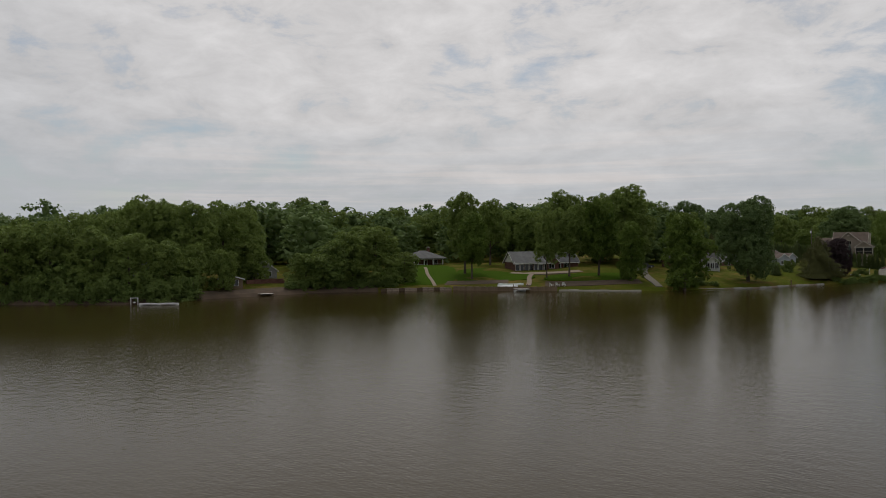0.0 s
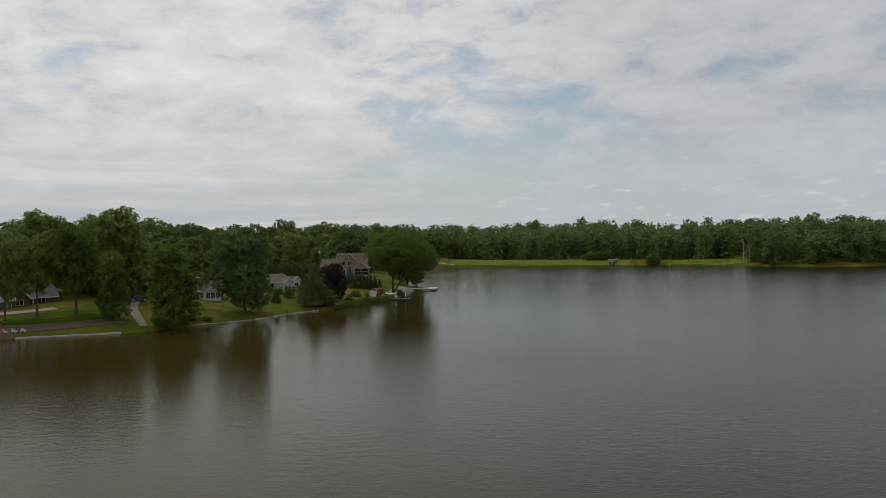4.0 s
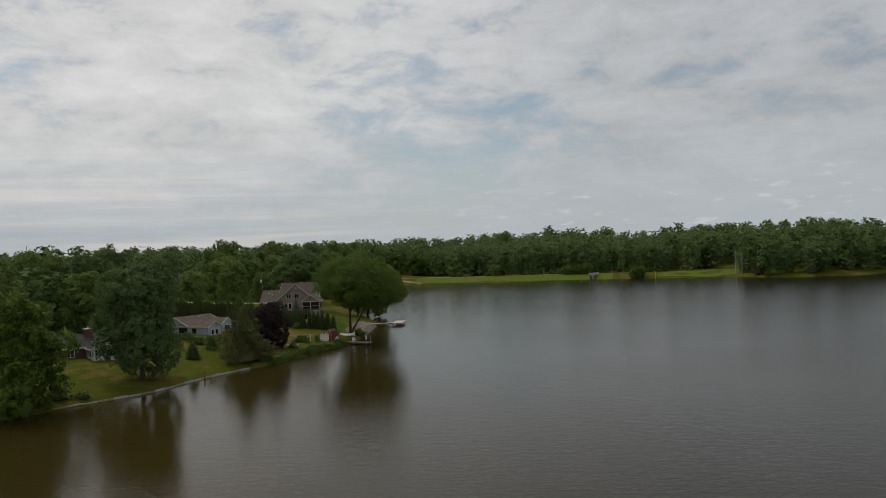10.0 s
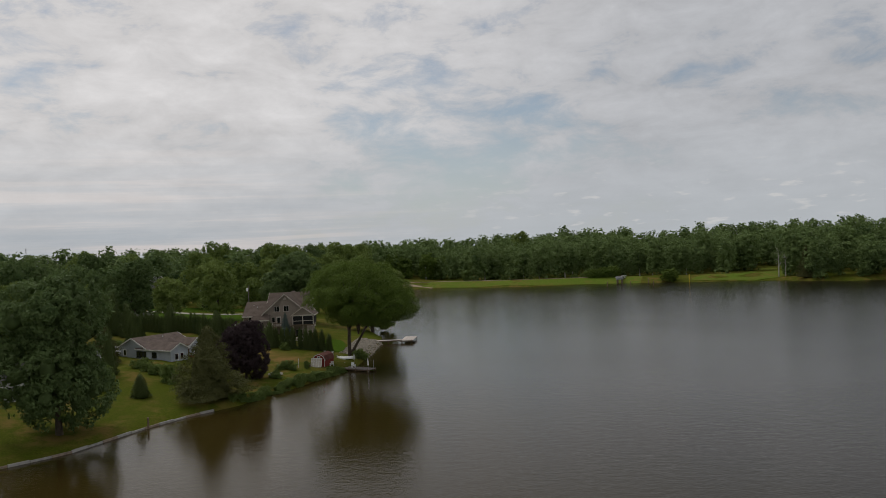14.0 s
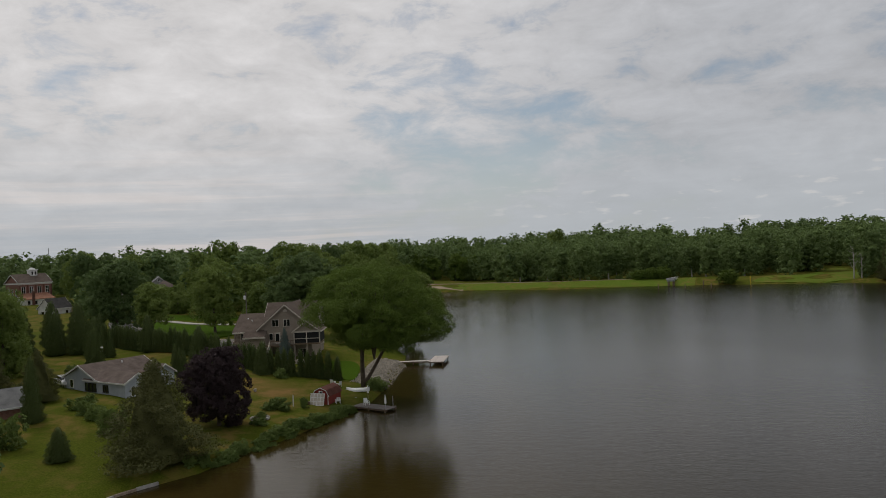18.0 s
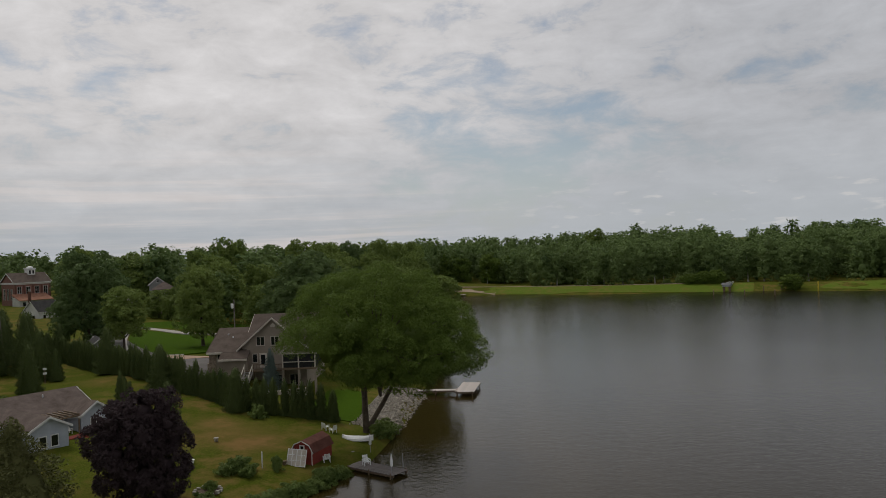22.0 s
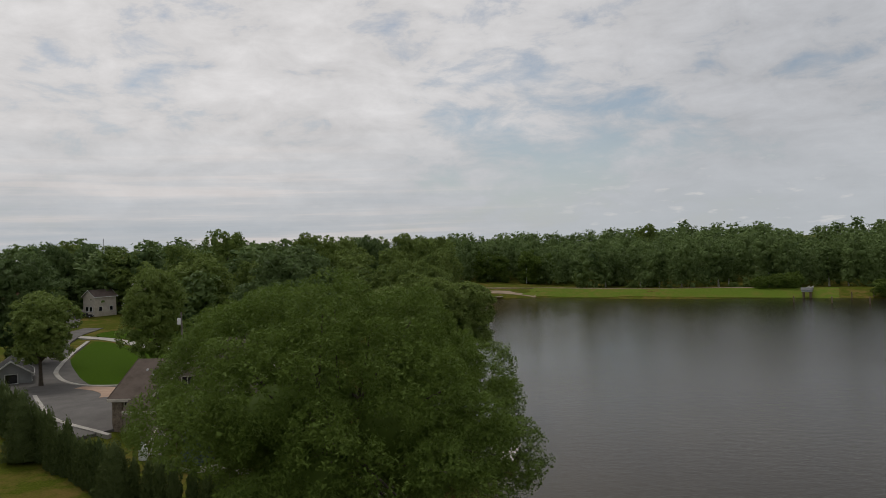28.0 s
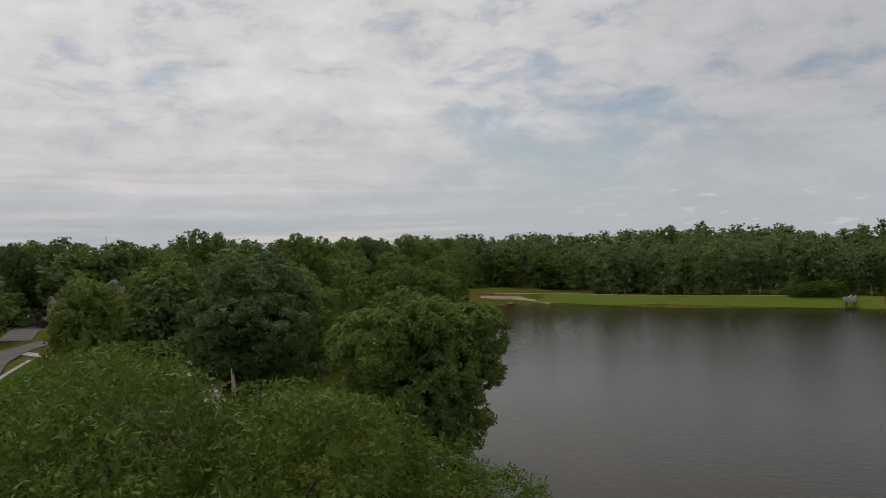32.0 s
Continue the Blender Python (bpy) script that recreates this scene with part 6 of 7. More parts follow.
for x, y, h, w in ((-60.8, 275.8, 6.8, 2.2), (-45.8, 261.5, 5.8, 2.1), (-32, 252.5, 5.2, 1.9), (-36.4, 241.5, 5.4, 1.7), (-70, 272.5, 7.2, 2.4), (-66.5, 271.0, 4.6, 1.2), (-52.8, 218.6, 7.6, 1.5), (-80, 276.5, 8, 2.5), (-75.5, 277.5, 9.5, 2.6), (-46.2, 250.2, 4.6, 0.9), (-45.0, 249.0, 4.2, 0.8), (-43.9, 248.0, 3.8, 0.8), (-43.2, 206.3, 3.3, 1.6), (-86, 288, 8, 2.6), (-88, 279, 8, 2.6), (-64.7, 260.8, 6.4, 1.9), (-83, 291, 8.5, 2.4), (-90, 294, 9, 2.8), (-94, 287, 9, 3.0), (-78.5, 293, 6.5, 1.9)):
    CONE.put(x, y, h * 1.15, w, rng.uniform(0, 360), group="conical cedars")
BLUE_SPRUCE = Kind(lambda: conifer(106, "blue_spruce", "slim blue-green spruce before the tan house", NEEDLE_BLUE, 6.5, 1.5, 6000, 0.10, 9, 0.3, 0.2, 0.8), 6.5, 1.5)
BLUE_SPRUCE.put(-30.6, 264.2, 6.6, 1.5, 30, group="spruces")
SPRUCE.put(-32.9, 207.2, 11.6, 5.5, 0, group="spruces")
SPRUCE.put(-58.5, 230.5, 7.5, 3.0, 70, group="spruces")
SPRUCE.put(-66.3, 231.8, 9.5, 3.2, 130, group="spruces")
SPRUCE.put(195, 449, 17, 4.0, 40, group="spruces")
for x, y, h, w in ((-24.8, 230.6, 1.6, 1.5), (-23.6, 229.6, 1.2, 1.1), (-26.0, 229.5, 1.0, 1.0), (-25.4, 222.6, 0.9, 1.3), (-50.0, 224.4, 1.7, 1.4), (-47.8, 222.4, 1.9, 1.5), (-45.4, 220.4, 2.0, 1.6), (-41.6, 215.6, 3.0, 1.9), (-50.5, 228.8, 1.2, 1.1), (-51.3, 209.4, 3.4, 2.4), (-28.5, 250.0, 1.6, 1.3), (-21.2, 231.8, 1.5, 0.7), (-55, 173.5, 1.8, 2.0), (-51.8, 174.8, 1.0, 1.4), (-31.8, 261.6, 1.2, 1.4), (-33.4, 262.4, 0.9, 1.0), (-62, 250, 1.6, 1.5), (-64.5, 252.5, 1.5, 1.4)):
    (BUSH if rng.random() < 0.5 else BUSH_B).put(x, y, h, w, rng.uniform(0, 360), group="garden shrubs")
# overgrown bank between lawn and water
for x, y in along([(-29.0, 207), (-24.4, 214.5), (-20.4, 222.5), (-17.2, 229.5), (-15.0, 234.6)], 0.62):
    (BUSH if rng.random() < 0.5 else BUSH_B).put(x - rng.uniform(-1.0, 0.9), y + rng.uniform(-0.4, 0.4), rng.uniform(0.5, 1.3), rng.uniform(0.7, 1.2), rng.uniform(0, 360), group="bank shrubs")
for x, y in along([(-11.8, 247.5), (-11.2, 252)], 1.3):
    BUSH.put(x - rng.uniform(0.2, 1.2), y, rng.uniform(1.0, 1.8), rng.uniform(1.1, 1.6), rng.uniform(0, 360), group="bank shrubs")
for x, y in along([(-135.0, 116.5), (-127.0, 127.2), (-118.8, 135.9)], 3.0):
    BUSH_B.put(x - 1.5, y + 1, rng.uniform(1.5, 3), rng.uniform(1.6, 2.6), rng.uniform(0, 360), group="shore shrubs")
for x, y in along([(-178.5, 57.6), (-169.8, 65.5), (-144.4, 79.9), (-141.4, 93.6)], 2.0):
    BUSH.put(x - rng.uniform(-0.6, 2), y + rng.uniform(-0.6, 2), rng.uniform(1.5, 4.5), rng.uniform(1.8, 3.2), rng.uniform(0, 360), group="shore shrubs")
for x, y, h, w in ((100, 520, 3, 3), (95, 523, 2.6, 2.6), (34, 558, 7, 4.5), (56, 545, 3, 3), (106, 517, 2.6, 2.4)):
    BUSH_B.put(x, y, h, w, rng.uniform(0, 360), group="shrubs on the dam")
for x, y, h, w in ((-6, 585, 15, 6), (18, 590, 16, 5.5)):
    LIGHTS[0].put(x, y, h, w, rng.uniform(0, 360), group="trees by the beach")

# ---- waterside things ----


def dock(name, label, cx, cy, z, turn, boards, width, gap, mat, leg_mat):
    """A dock of planks on beams and piles; boards: number of planks, laid along its own x."""
    r = thing(name, label, "dock", cx, cy, z, turn)
    for s in (-1, 1):
        part("beam", Shape().box(-0.05, boards * gap, s * (width / 2 - 0.15) - 0.08, s * (width / 2 - 0.15) + 0.08, -0.30, -0.07), TIMBER, r)
    me = Shape().box(0.012, gap - 0.012, -width / 2, width / 2, -0.07, 0, None, 0.01).mesh("plank")
    for k in range(boards):
        ob = part("plank", me, mat, r)
        ob.location = (k * gap, 0, rng.uniform(-0.008, 0.008))
    for k in range(max(2, int(boards * gap / 3) + 1)):
        x = 0.3 + k * (boards * gap - 0.6) / max(1, int(boards * gap / 3))
        for s in (-1, 1):
            part("pile", Shape().tube([(x, s * (width / 2 + 0.02), -2.2), (x, s * (width / 2 + 0.02), 0.12)], 0.08, 8), leg_mat, r)
    return r


dock("swim_dock", "grey weathered plank dock at the garden bank", -14.2, 236.9, 0.46, -35.5, 19, 2.4, 0.35, PLANK_DARK, TIMBER)
dock("long_dock", "pale L-shaped plank dock walkway on the lake", -11.0, 276.4, 0.75, -3, 28, 1.3, 0.27, PLANK_PALE, TIMBER)
dock("swim_platform", "pale square platform at the end of the long dock", -3.5, 278.2, 0.76, -8, 9, 8.4, 0.34, PLANK_PALE, TIMBER)
dock("tee_dock", "grey dock with mooring piles below the stone path", -91.5, 149.4, 0.6, -45, 12, 3.4, 0.35, PLANK, TIMBER)
dock("shore_deck", "low pale deck platform at the shore", -138.6, 109.7, 0.55, -20, 11, 3.4, 0.34, PLANK_PALE, TIMBER)
dock("beach_dock", "small grey dock at the beach", -9.0, 536, 0.7, -40, 14, 2.4, 0.4, PLANK_PALE, TIMBER)


def dock_steps():
    r = thing("dock_steps", "worn grey plank steps from the lawn down to the dock", "steps", -14.5, 238.0, 0.46, 128)
    for k in range(4):
        part("tread", Shape().box(0.1 + 0.42 * k, 0.46 + 0.42 * k, -1.0, 1.0, 0.02 + 0.14 * k, 0.09 + 0.14 * k, None, 0.01), PLANK_DARK, r)
    for y in (-0.9, 0.9):
        part("stringer", Shape().prism([(0.0, -0.5), (1.8, -0.1), (1.8, 0.44), (0.0, -0.02)], y - 0.04, y + 0.04, "y"), TIMBER, r)


dock_steps()


def chair(name, label, x, y, z, turn, mat):
    r = thing(name, label, "chair", x, y, z, turn, "garden chairs")
    part("seat", Shape().box(-0.3, 0.3, -0.28, 0.3, 0.36, 0.42, None, 0.02), mat, r)
    for k in range(5):
        part("back_slat", Shape().box(-0.29 + 0.12 * k, -0.19 + 0.12 * k, 0.0, 0.035, 0.0, 0.62, pose(0, 0.28, 0.40, -18)), mat, r)
    for s in (-1, 1):
        part("armrest", Shape().box(s * 0.34 - 0.06, s * 0.34 + 0.06, -0.3, 0.38, 0.58, 0.62, None, 0.01), mat, r)
        for yy in (-0.26, 0.3):
            part("leg", Shape().box(s * 0.32 - 0.035, s * 0.32 + 0.035, yy - 0.035, yy + 0.035, 0, 0.58), mat, r)
    return r


def grounded(x, y, lift=0.0):
    return hz(x, y) + lift


chair("garden_chair", "white plastic garden chair beside the red shed", -16.9, 235.6, grounded(-16.9, 235.6), 200, PLASTIC)
chair("garden_chair", "white plastic garden chair on the grey dock", -12.7, 236.0, 0.47, 30, PLASTIC)
for k, (x, y) in enumerate(((-85.0, 153.9), (-83.7, 154.7), (-82.4, 155.4))):
    chair("garden_chair", "white garden chair behind the sea wall", x, y, grounded(x, y), 150 + 20 * k, PLASTIC)
for x, y, z in ((-47.6, 239.6, 4.13), (-46.6, 238.6, 4.13)):
    chair("garden_chair", "white garden chair on the red deck", x, y, z, rng.uniform(0, 360), PLASTIC)
for x, y in ((-19.3, 247.2), (-18.2, 246.2)):
    chair("garden_chair", "white garden chair on the lawn by the hedge", x, y, grounded(x, y), rng.uniform(0, 360), PLASTIC)


def canoe(name, label, x, y, z, turn, length, mat, over=True, group=""):
    """A hull lofted from bow to stern, lying keel up or afloat."""
    r = thing(name, label, "boat", x, y, z, turn, group)
    s, n = Shape(), 12
    for k in range(n + 1):
        t = -1 + 2 * k / n
        w, h = 0.44 * (1 - abs(t) ** 2.6) + 0.012, 0.40 + 0.16 * abs(t) ** 3
        for j in range(7):
            a = math.pi * j / 6
            zz = math.sin(a) * h
            s.v.append((t * length / 2, -math.cos(a) * w, zz if over else 0.42 - zz))
    for k in range(n):
        s.f += [(k * 7 + j, (k + 1) * 7 + j, (k + 1) * 7 + j + 1, k * 7 + j + 1) for j in range(6)]
        s.f.append((k * 7, k * 7 + 6, (k + 1) * 7 + 6, (k + 1) * 7))
    part("hull", s, mat, r)
    rim = 0.03 if over else 0.40
    for sg in (-1, 1):
        part("gunwale", Shape().tube([(t * length / 2, sg * (0.44 * (1 - abs(t) ** 2.6) + 0.012), rim) for t in (-0.97, -0.8, -0.5, 0, 0.5, 0.8, 0.97)], 0.03, 6), TRIM, r)
    return r


canoe("canoe", "upturned white canoe on the grass by the dock", -14.9, 244.2, grounded(-14.9, 244.2, 0.05), -10, 3.9, PLASTIC).scale = (1, 1.5, 1.25)
canoe("canoe", "upturned pale green canoe by the sea wall", -94.0, 149.9, grounded(-94.0, 149.9, 0.3), 30, 6.2, BOAT_GREEN)
canoe("canoe", "white upturned canoe by the sea wall", -94.3, 148.8, grounded(-94.3, 148.8, 0.1), 30, 5.0, PLASTIC)
canoe("rowing_boat", "low pale rowing boat at the wooded shore", -137.8, 79.8, 0.0, 30, 4.5, PLASTIC, False)
canoe("rowing_boat", "low pale rowing boat at the wooded shore", -134.9, 81.8, 0.0, 35, 4.5, PLASTIC, False)
canoe("jet_boat", "small white boat moored at the dock", -89.9, 146.7, 0.0, 60, 3.4, PLASTIC, False)
for k in range(4):
    canoe("rental_canoe", "red upturned canoe on the beach sand", -19.5 + 1.5 * k, 551 + 0.6 * k, grounded(-19.5 + 1.5 * k, 551 + 0.6 * k, 0.2), 20 + 8 * k, 4.8, PAINT_RED, True, "red canoes")


def post(name, label, x, y, z0, tall, radius, mat, group="", category="post"):
    r = thing(name, label, category, x, y, z0, 0, group)
    part("shaft", Shape().tube([(0, 0, -0.8), (0, 0, tall - 0.06), (0, 0, tall)], [radius, radius, radius * 0.6], 8), mat, r)
    return r


post("yard_post", "white wooden post standing on the lawn", -22.8, 232.0, grounded(-22.8, 232.0), 1.7, 0.07, TRIM)
post("yard_post", "white post before the pale blue house", -42.2, 218.0, grounded(-42.2, 218.0), 1.5, 0.08, TRIM)
post("wall_post", "dark post on the sea wall", -37.4, 193.0, 0.6, 1.0, 0.14, TIMBER)
for x, y, h in ((-13.0, 241.2, 1.9), (-9.6, 232.4, 2.0)):
    r = thing("folded_umbrella", "folded white sun umbrella at the dock", "umbrella", x, y, 0.5)
    part("pole", Shape().tube([(0, 0, -0.9), (0, 0, h + 0.15)], 0.03, 6), METAL, r)
    part("canopy", Shape().lathe([(0.05, 0.75), (0.16, 0.85), (0.14, 1.4), (0.05, h), (0.02, h + 0.1)], 10), PLASTIC, r)
for x, y in ((-8.7, 235.0),):
    post("mooring_post", "thin mooring post at the dock", x, y, 0.0, 1.9, 0.05, METAL, "mooring posts")
for x, y in ((101.6, 475), (112, 468), (122, 462), (135, 487), (128, 489)):
    post("marker_post", "dark marker post standing in the lake", x, y, -0.8, 3.2, 0.22, TIMBER, "marker posts")
post("spill_marker", "yellow marker post at the spillway", 146.5, 477.5, 0.0, 4.2, 0.25, YELLOW)
for k, (x, y) in enumerate(((-92.2, 147.9), (-89.6, 150.2), (-88.1, 148.1))):
    post("mooring_post", "wooden mooring pile of the dock", x, y, 0.0, 1.6, 0.12, TIMBER, "mooring posts")


def intake_tower():
    r = thing("intake_tower", "small concrete intake tower with a roof and footbridge at the dam", "tower", 113.5, 493.5, 0, -28)
    for x in (-1.2, 1.2):
        for y in (-1.0, 1.0):
            part("pier", Shape().box(x - 0.3, x + 0.3, y - 0.3, y + 0.3, -2.5, 2.4), TIMBER, r)
    part("cabin", Shape().box(-1.8, 1.8, -1.5, 1.5, 2.4, 3.2, None, 0.05), METAL, r)
    part("roof", Shape().prism([(-1.8, 3.2), (1.8, 3.2), (0, 4.1)], -2.1, 2.1, "x"), SHINGLE_GREY, r)
    part("bridge", Shape().box(-0.7, 0.7, 1.5, 15, 2.6, 2.9), PLANK, r)
    for s in (-1, 1):
        part("bridge_rail", Shape().box(s * 0.68 - 0.05, s * 0.68 + 0.05, 1.5, 15, 3.8, 3.95), TRIM, r)
        for k in range(8):
            part("rail_post", Shape().box(s * 0.68 - 0.05, s * 0.68 + 0.05, 1.8 + 1.8 * k, 1.9 + 1.8 * k, 2.9, 3.8), TRIM, r)


intake_tower()


def lift():
    r = thing("boat_lift", "small white metal boat lift frame at the shore", "boat lift", -140.6, 78.2, 0, 35)
    for x in (-0.7, 0.7):
        part("upright", Shape().box(x - 0.06, x + 0.06, -0.06, 0.06, -1.5, 1.5), TRIM, r)
    part("crossbar", Shape().box(-0.78, 0.78, -0.06, 0.06, 1.42, 1.55), TRIM, r)
    part("drum", Shape().tube([(-0.2, -0.08, 0.6), (0.2, -0.08, 0.6)], 0.15, 10), PLASTIC, r)


lift()

# ---- sea walls ----


def sea_wall(name, label, line, tall, mat, cap_mat, piece=2.4, thick=0.4):
    """A low wall along the water: one block or timber after another, each its own piece."""
    w = tagged(new(name), label, "sea wall", kind="structure")
    pts = along(line, piece)
    shapes = [Shape().box(0.01, piece - 0.01, -thick / 2, thick / 2, -1.2, tall + d, None, 0.04).mesh("block") for d in (0, 0.05, -0.04)]
    for k, (a, b) in enumerate(zip(pts, pts[1:])):
        ob = part("block", shapes[k % 3], mat if k % 5 else cap_mat, w)
        ob.location = (a[0], a[1], 0)
        ob.rotation_euler = (0, 0, math.atan2(b[1] - a[1], b[0] - a[0]))
        if k == 0 and not ob.data.materials:
            ob.data.materials.append(mat)


sea_wall("sea_wall_lawn", "low pale timber sea wall along the lawn", [(-54.5, 170), (-43, 181.4), (-38.1, 192.6), (-33.6, 199.9), (-30, 204)], 0.28, PLANK, STONE, 2.4, 0.24)
sea_wall("sea_wall_house", "low pale concrete sea wall along the shaded lawn", [(-82.6, 153.0), (-62.2, 160.0)], 0.28, CONCRETE, CONCRETE)
sea_wall("sea_wall_dock", "dark upright timber sea wall by the dock", [(-106.9, 143.6), (-95.3, 146.8), (-82.6, 153.0)], 1.0, TIMBER, TIMBER, 0.6, 0.25)
sea_wall("sea_wall_cottage", "brown stone wall below the cottage lawn", [(-120.9, 132.4), (-111.8, 142.1), (-106.9, 143.6)], 0.7, STONE, DIRT, 1.5)
sea_wall("terrace_wall", "brown brick terrace wall below the cottage", [(-147.6, 113.2), (-145.9, 119.4), (-142.8, 123.4)], 3.2, BRICK, BRICK, 2.0)
sea_wall("retaining_wall", "curved pale stone retaining wall below the tan house", [(-33.5, 262.5), (-31, 261.8), (-28, 262.4), (-25, 263.6)], 4.0, TRIM_TAN, TRIM_TAN, 0.8, 0.35)


def rocks():
    bed = tagged(new("rock_bank"), "pale field stones covering the bank under the ash tree", "rocks", kind="structure")
    shapes = []
    r = np.random.default_rng(12)
    for k in range(6):
        v, f = ICO_SMALL
        s = Shape()
        w = v * (1 + 0.22 * r.normal(size=(len(v), 1))) * np.array([1, 0.8, 0.6])
        s.add([tuple(p) for p in w], [tuple(int(i) for i in t) for t in f])
        shapes.append(s.mesh("stone"))
    done = 0
    while done < 290:
        x, y = rng.uniform(-18, -8.5), rng.uniform(250.5, 277)
        d = float(inland(x, y)[0])
        if not -0.6 < d < 5.6:
            continue
        ob = part("stone", shapes[done % 6], ROCK, bed)
        ob.location = (x, y, max(hz(x, y), -0.2) + 0.08)
        ob.rotation_euler = (rng.uniform(0, 6), rng.uniform(0, 6), rng.uniform(0, 6))
        k = rng.uniform(0.14, 0.32)
        ob.scale = (k, k, k)
        done += 1
    # small stones fill the gaps between the large ones
    fill = Shape()
    v, f = ICO_SMALL
    done = 0
    while done < 1500:
        x, y = rng.uniform(-18, -8.5), rng.uniform(250.5, 277)
        if not -0.5 < float(inland(x, y)[0]) < 5.8:
            continue
        k = rng.uniform(0.08, 0.19)
        w = v * (1 + 0.22 * r.normal(size=(len(v), 1))) * np.array([k, k * rng.uniform(0.7, 1.0), k * 0.7]) + np.array([x, y, max(hz(x, y), -0.2) + 0.10])
        fill.add([tuple(p) for p in w], [tuple(int(i) for i in t) for t in f])
        done += 1
    tagged(part("pebbles", fill, ROCK, bed), kind="stuff")


# ---- poles, lamps, cars ----


def utility_pole(x, y, tall, lean=0, arm=True):
    r = thing("utility_pole", "wooden utility pole with a pale transformer", "pole", x, y, hz(x, y), 0, "utility poles")
    r.rotation_euler = (0, radians(lean), 0)
    part("shaft", Shape().tube([(0, 0, -0.5), (0, 0, tall)], [0.16, 0.11], 8), POLE_WOOD, r)
    part("transformer", Shape().lathe([(0.2, tall - 1.7), (0.26, tall - 1.6), (0.26, tall - 0.9), (0.18, tall - 0.8)], 10, pose(-0.3, -0.1, 0)), PLASTIC, r)
    if arm:
        part("crossarm", Shape().box(-0.9, 0.9, -0.06, 0.06, tall - 0.7, tall - 0.55), POLE_WOOD, r)
        for k in (-0.8, 0.8):
            part("insulator", Shape().lathe([(0.05, tall - 0.55), (0.07, tall - 0.45), (0.03, tall - 0.35)], 8, pose(k, 0, 0)), PLASTIC, r)


utility_pole(-45.6, 294.5, 10.8, 0, False)
utility_pole(-82.0, 282.0, 9.2, -4, False)
utility_pole(-193.2, 145.2, 10)


def yard_light(x, y):
    r = thing("yard_light", "pole with two bright white lamps", "lamp", x, y, hz(x, y), 0, "yard lights")
    part("pole", Shape().tube([(0, 0, -0.4), (0, 0, 2.2)], 0.06, 8), TIMBER, r)
    for z in (1.3, 2.0):
        part("lamp", Shape().box(-0.26, 0.26, -0.12, 0.12, z, z + 0.3, None, 0.03), PLASTIC, r)


yard_light(-67.2, 269.0)
post("lamp_post", "white lamp post beside the hedge", -76.5, 303.5, hz(-76.5, 303.5), 3.0, 0.16, TRIM, "", "lamp post")
post("lamp_post", "pale lamp post by the beach road", 8, 585, hz(8, 585), 8.0, 0.15, TRIM, "", "lamp post")
r = thing("gas_tank", "white upright gas tank on the lawn", "tank", -35.3, 263.3, hz(-35.3, 263.3))
part("body", Shape().lathe([(0.36, 0), (0.42, 0.08), (0.42, 1.25), (0.34, 1.45), (0.15, 1.55)], 14), PLASTIC, r)
part("valve_cover", Shape().lathe([(0.15, 1.5), (0.15, 1.72), (0.1, 1.76)], 10), METAL, r)
r = thing("flagpole", "white flagpole with a furled faded flag", "flagpole", -29.5, 290.0, 7.4, 0)
part("pole", Shape().tube([(0, 0, -4), (0, 0, 5.6)], [0.06, 0.04], 8), TRIM, r)
part("flag", Shape().lathe([(0.05, 3.0), (0.22, 3.2), (0.20, 4.2), (0.06, 5.3)], 8, pose(0.16, 0, 0)), CLOTH, r)
part("finial", Shape().lathe([(0.02, 5.6), (0.08, 5.68), (0.02, 5.76)], 8), METAL, r)


def car(x, y, turn, paint, label, group=""):
    r = thing("parked_car", label, "car", x, y, hz(x, y) + 0.16, turn, group)
    part("body", Shape().prism([(-2.25, 0.28), (2.25, 0.28), (2.28, 0.62), (2.05, 0.80), (0.95, 0.93), (-1.75, 0.98), (-2.22, 0.92)], -0.88, 0.88, "y"), paint, r)
    part("cabin", Shape().prism([(0.95, 0.92), (0.35, 1.38), (-1.05, 1.42), (-1.75, 0.97)], -0.72, 0.72, "y"), GLASS, r)
    part("roof", Shape().box(-1.08, 0.38, -0.70, 0.70, 1.37, 1.45, None, 0.04), paint, r)
    for s in (-1, 1):
        for a in (-1.4, 1.4):
            w = part("wheel", Shape().tube([(a, s * 0.72, 0.32), (a, s * 0.90, 0.32)], 0.33, 14), RUBBER, r)
            part("rim", Shape().tube([(a, s * 0.88, 0.32), (a, s * 0.915, 0.32)], 0.2, 12), METAL, w)
        part("headlight", Shape().box(2.15, 2.29, s * 0.62 - 0.16, s * 0.62 + 0.16, 0.58, 0.72), PLASTIC, r)
        part("tail_light", Shape().box(-2.27, -2.17, s * 0.66 - 0.14, s * 0.66 + 0.14, 0.68, 0.84), PAINT_RED, r)


car(-60.5, 241.5, -48, PAINT_WHITE, "white car parked beside the pale blue house")
car(-74.2, 191.3, 40, PAINT_DARK, "dark car parked at the top of the ramp")
car(-134, 441, 10, PAINT_WHITE, "white car parked in the village street")
car(-137, 414, 60, PAINT_WHITE, "white car on the red paved strip")
car(-122, 398, 20, PAINT_DARK, "dark car parked before a house")


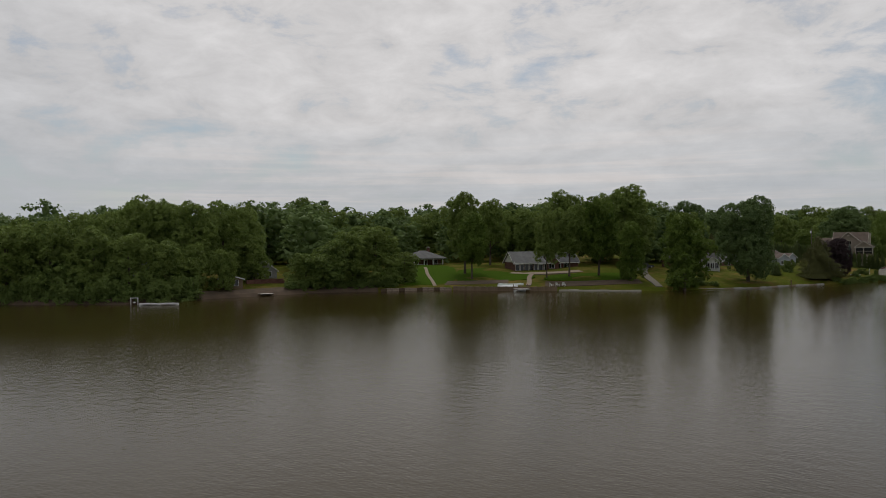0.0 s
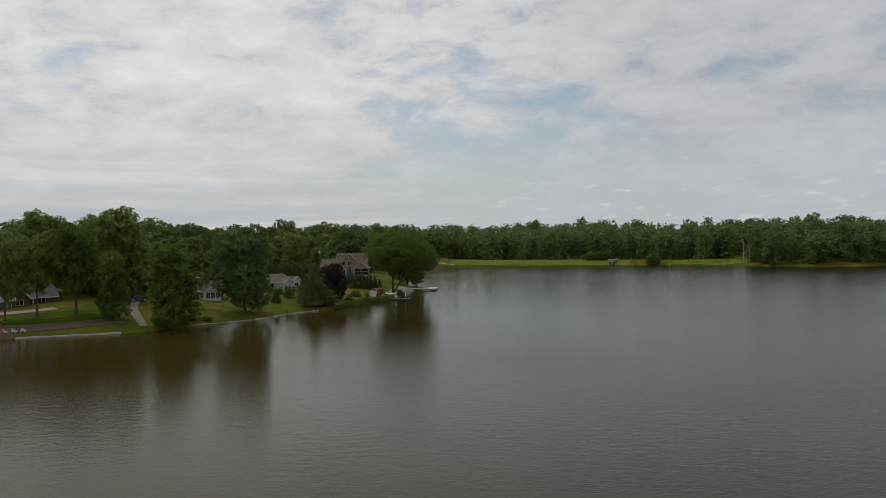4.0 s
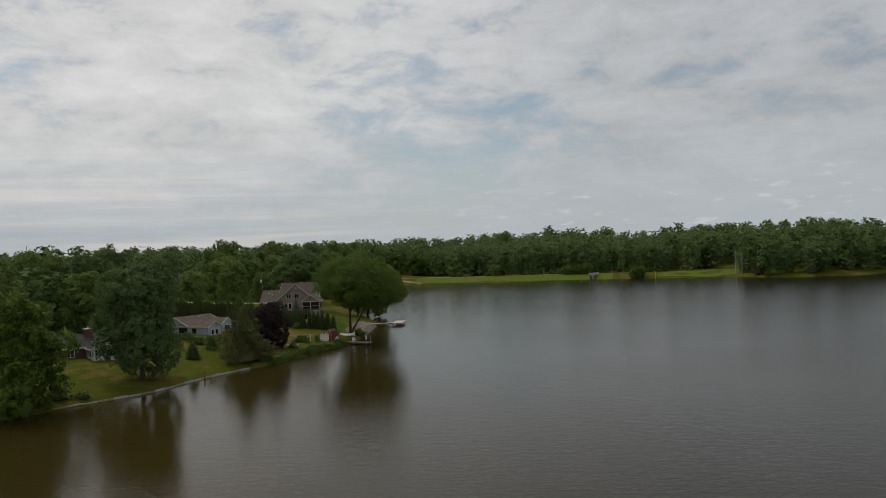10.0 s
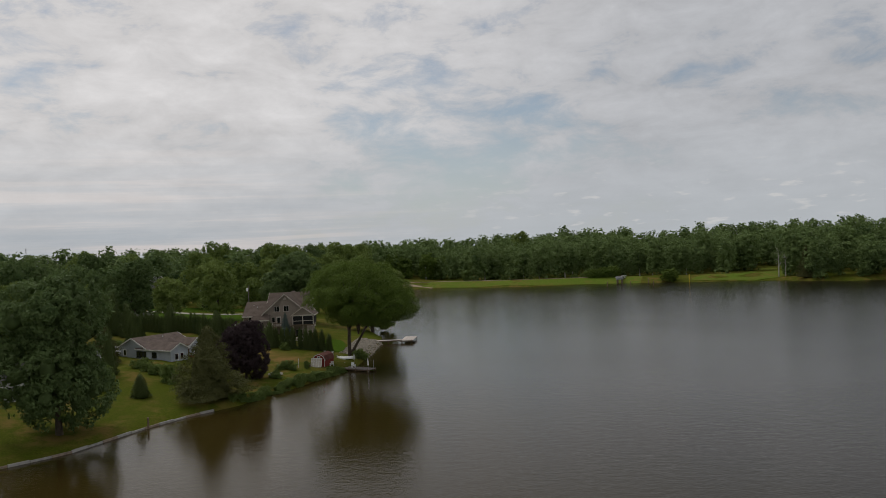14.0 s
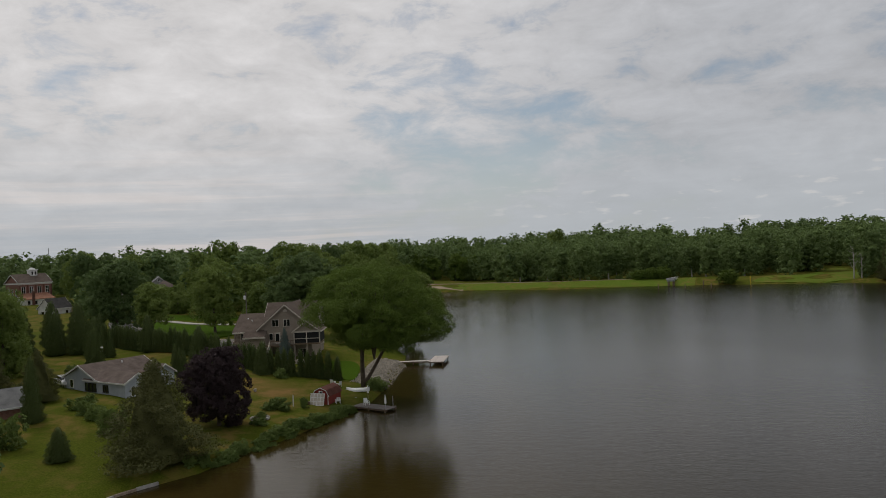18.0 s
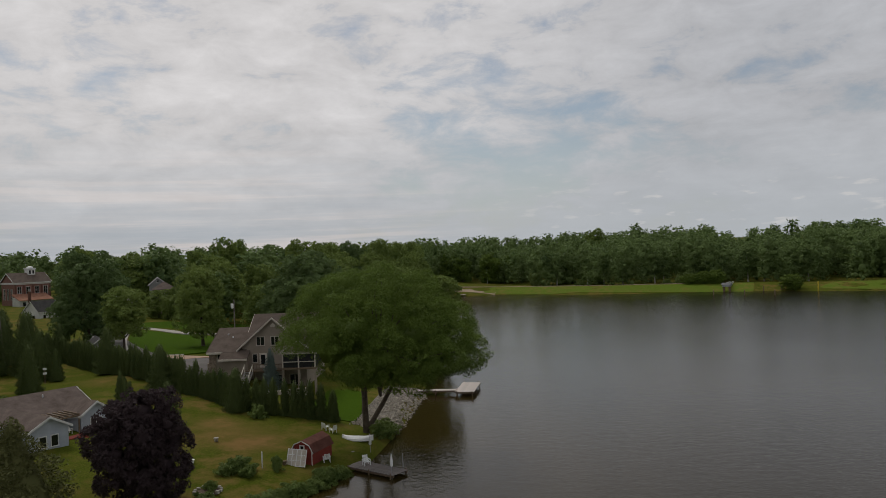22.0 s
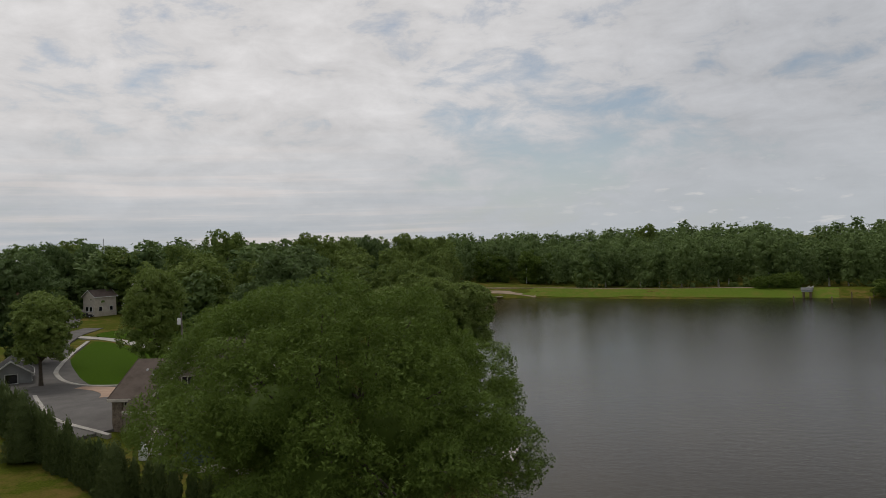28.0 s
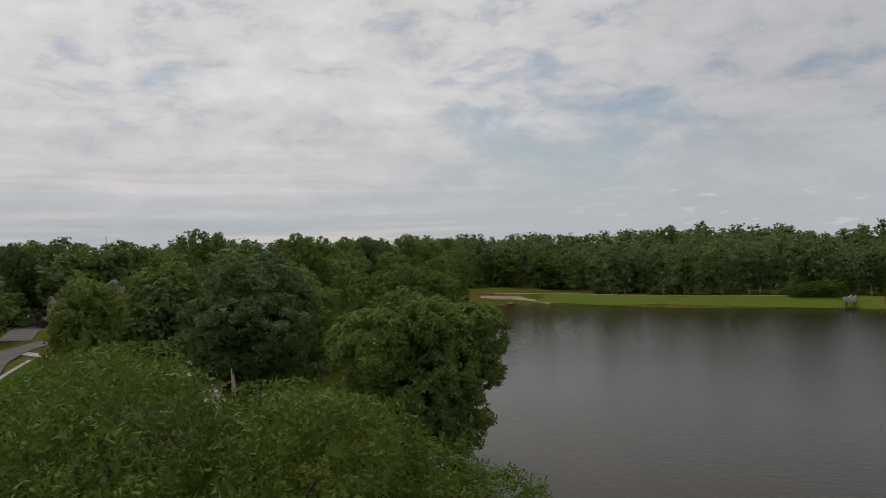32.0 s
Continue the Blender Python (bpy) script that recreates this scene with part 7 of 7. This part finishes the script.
def ring_of_stones(x, y):
    """A small planting bed edged with pale stones."""
    r = thing("garden_bed", "small planting bed ringed with pale stones on the lawn", "garden bed", x, y, hz(x, y))
    part("soil", Shape().lathe([(1.15, -0.2), (1.1, 0.07), (0.02, 0.16)], 16), DIRT, r)
    rg = random.Random(3)
    for k in range(14):
        a = k * math.tau / 14
        q = rg.uniform(0.11, 0.19)
        part("edge_stone", Shape().box(-q, q, -q * 0.8, q * 0.8, -0.1, q * 1.1, pose(math.cos(a) * 1.2, math.sin(a) * 1.2, 0.05, 0, 0, math.degrees(a) + rg.uniform(-20, 20)), 0.04), CONCRETE, r)
    for k in range(3):
        BUSH.put(x + rg.uniform(-0.6, 0.6), y + rg.uniform(-0.6, 0.6), rg.uniform(0.6, 1.0), rg.uniform(0.4, 0.6), k * 80, group="bed plants")


def lawn_pot(x, y, label, mat):
    r = thing("plant_pot", label, "pot", x, y, hz(x, y), 0, "pots on the lawn")
    part("body", Shape().lathe([(0.16, 0), (0.2, 0.05), (0.26, 0.38), (0.28, 0.40), (0.24, 0.40), (0.02, 0.36)], 12), mat, r)
    part("rim", Shape().lathe([(0.25, 0.36), (0.29, 0.37), (0.29, 0.42), (0.25, 0.42)], 12), mat, r)


def radio_mast(x, y, tall):
    r = thing("radio_mast", "thin grey radio mast far beyond the village", "mast", x, y, hz(x, y) - 1)
    for k in range(3):
        a = k * math.tau / 3
        part("leg", Shape().tube([(math.cos(a) * 0.6, math.sin(a) * 0.6, 0), (math.cos(a) * 0.35, math.sin(a) * 0.35, tall)], 0.16, 5), METAL, r)
    for k in range(12):
        z = tall * (k + 0.5) / 12
        part("brace", Shape().box(-0.55, 0.55, -0.08, 0.08, z, z + 0.2), METAL, r)


ring_of_stones(-25.9, 225.0)
lawn_pot(-30.1, 239.3, "small pale pot standing on the dry lawn", CONCRETE)
lawn_pot(-30.0, 231.8, "white flower pot standing on the lawn", PLASTIC)
lawn_pot(-20.9, 233.5, "dark flower pot beside the lawn path", TIMBER)
radio_mast(-513, 1091, 50 - hz(-513, 1091))
rocks()
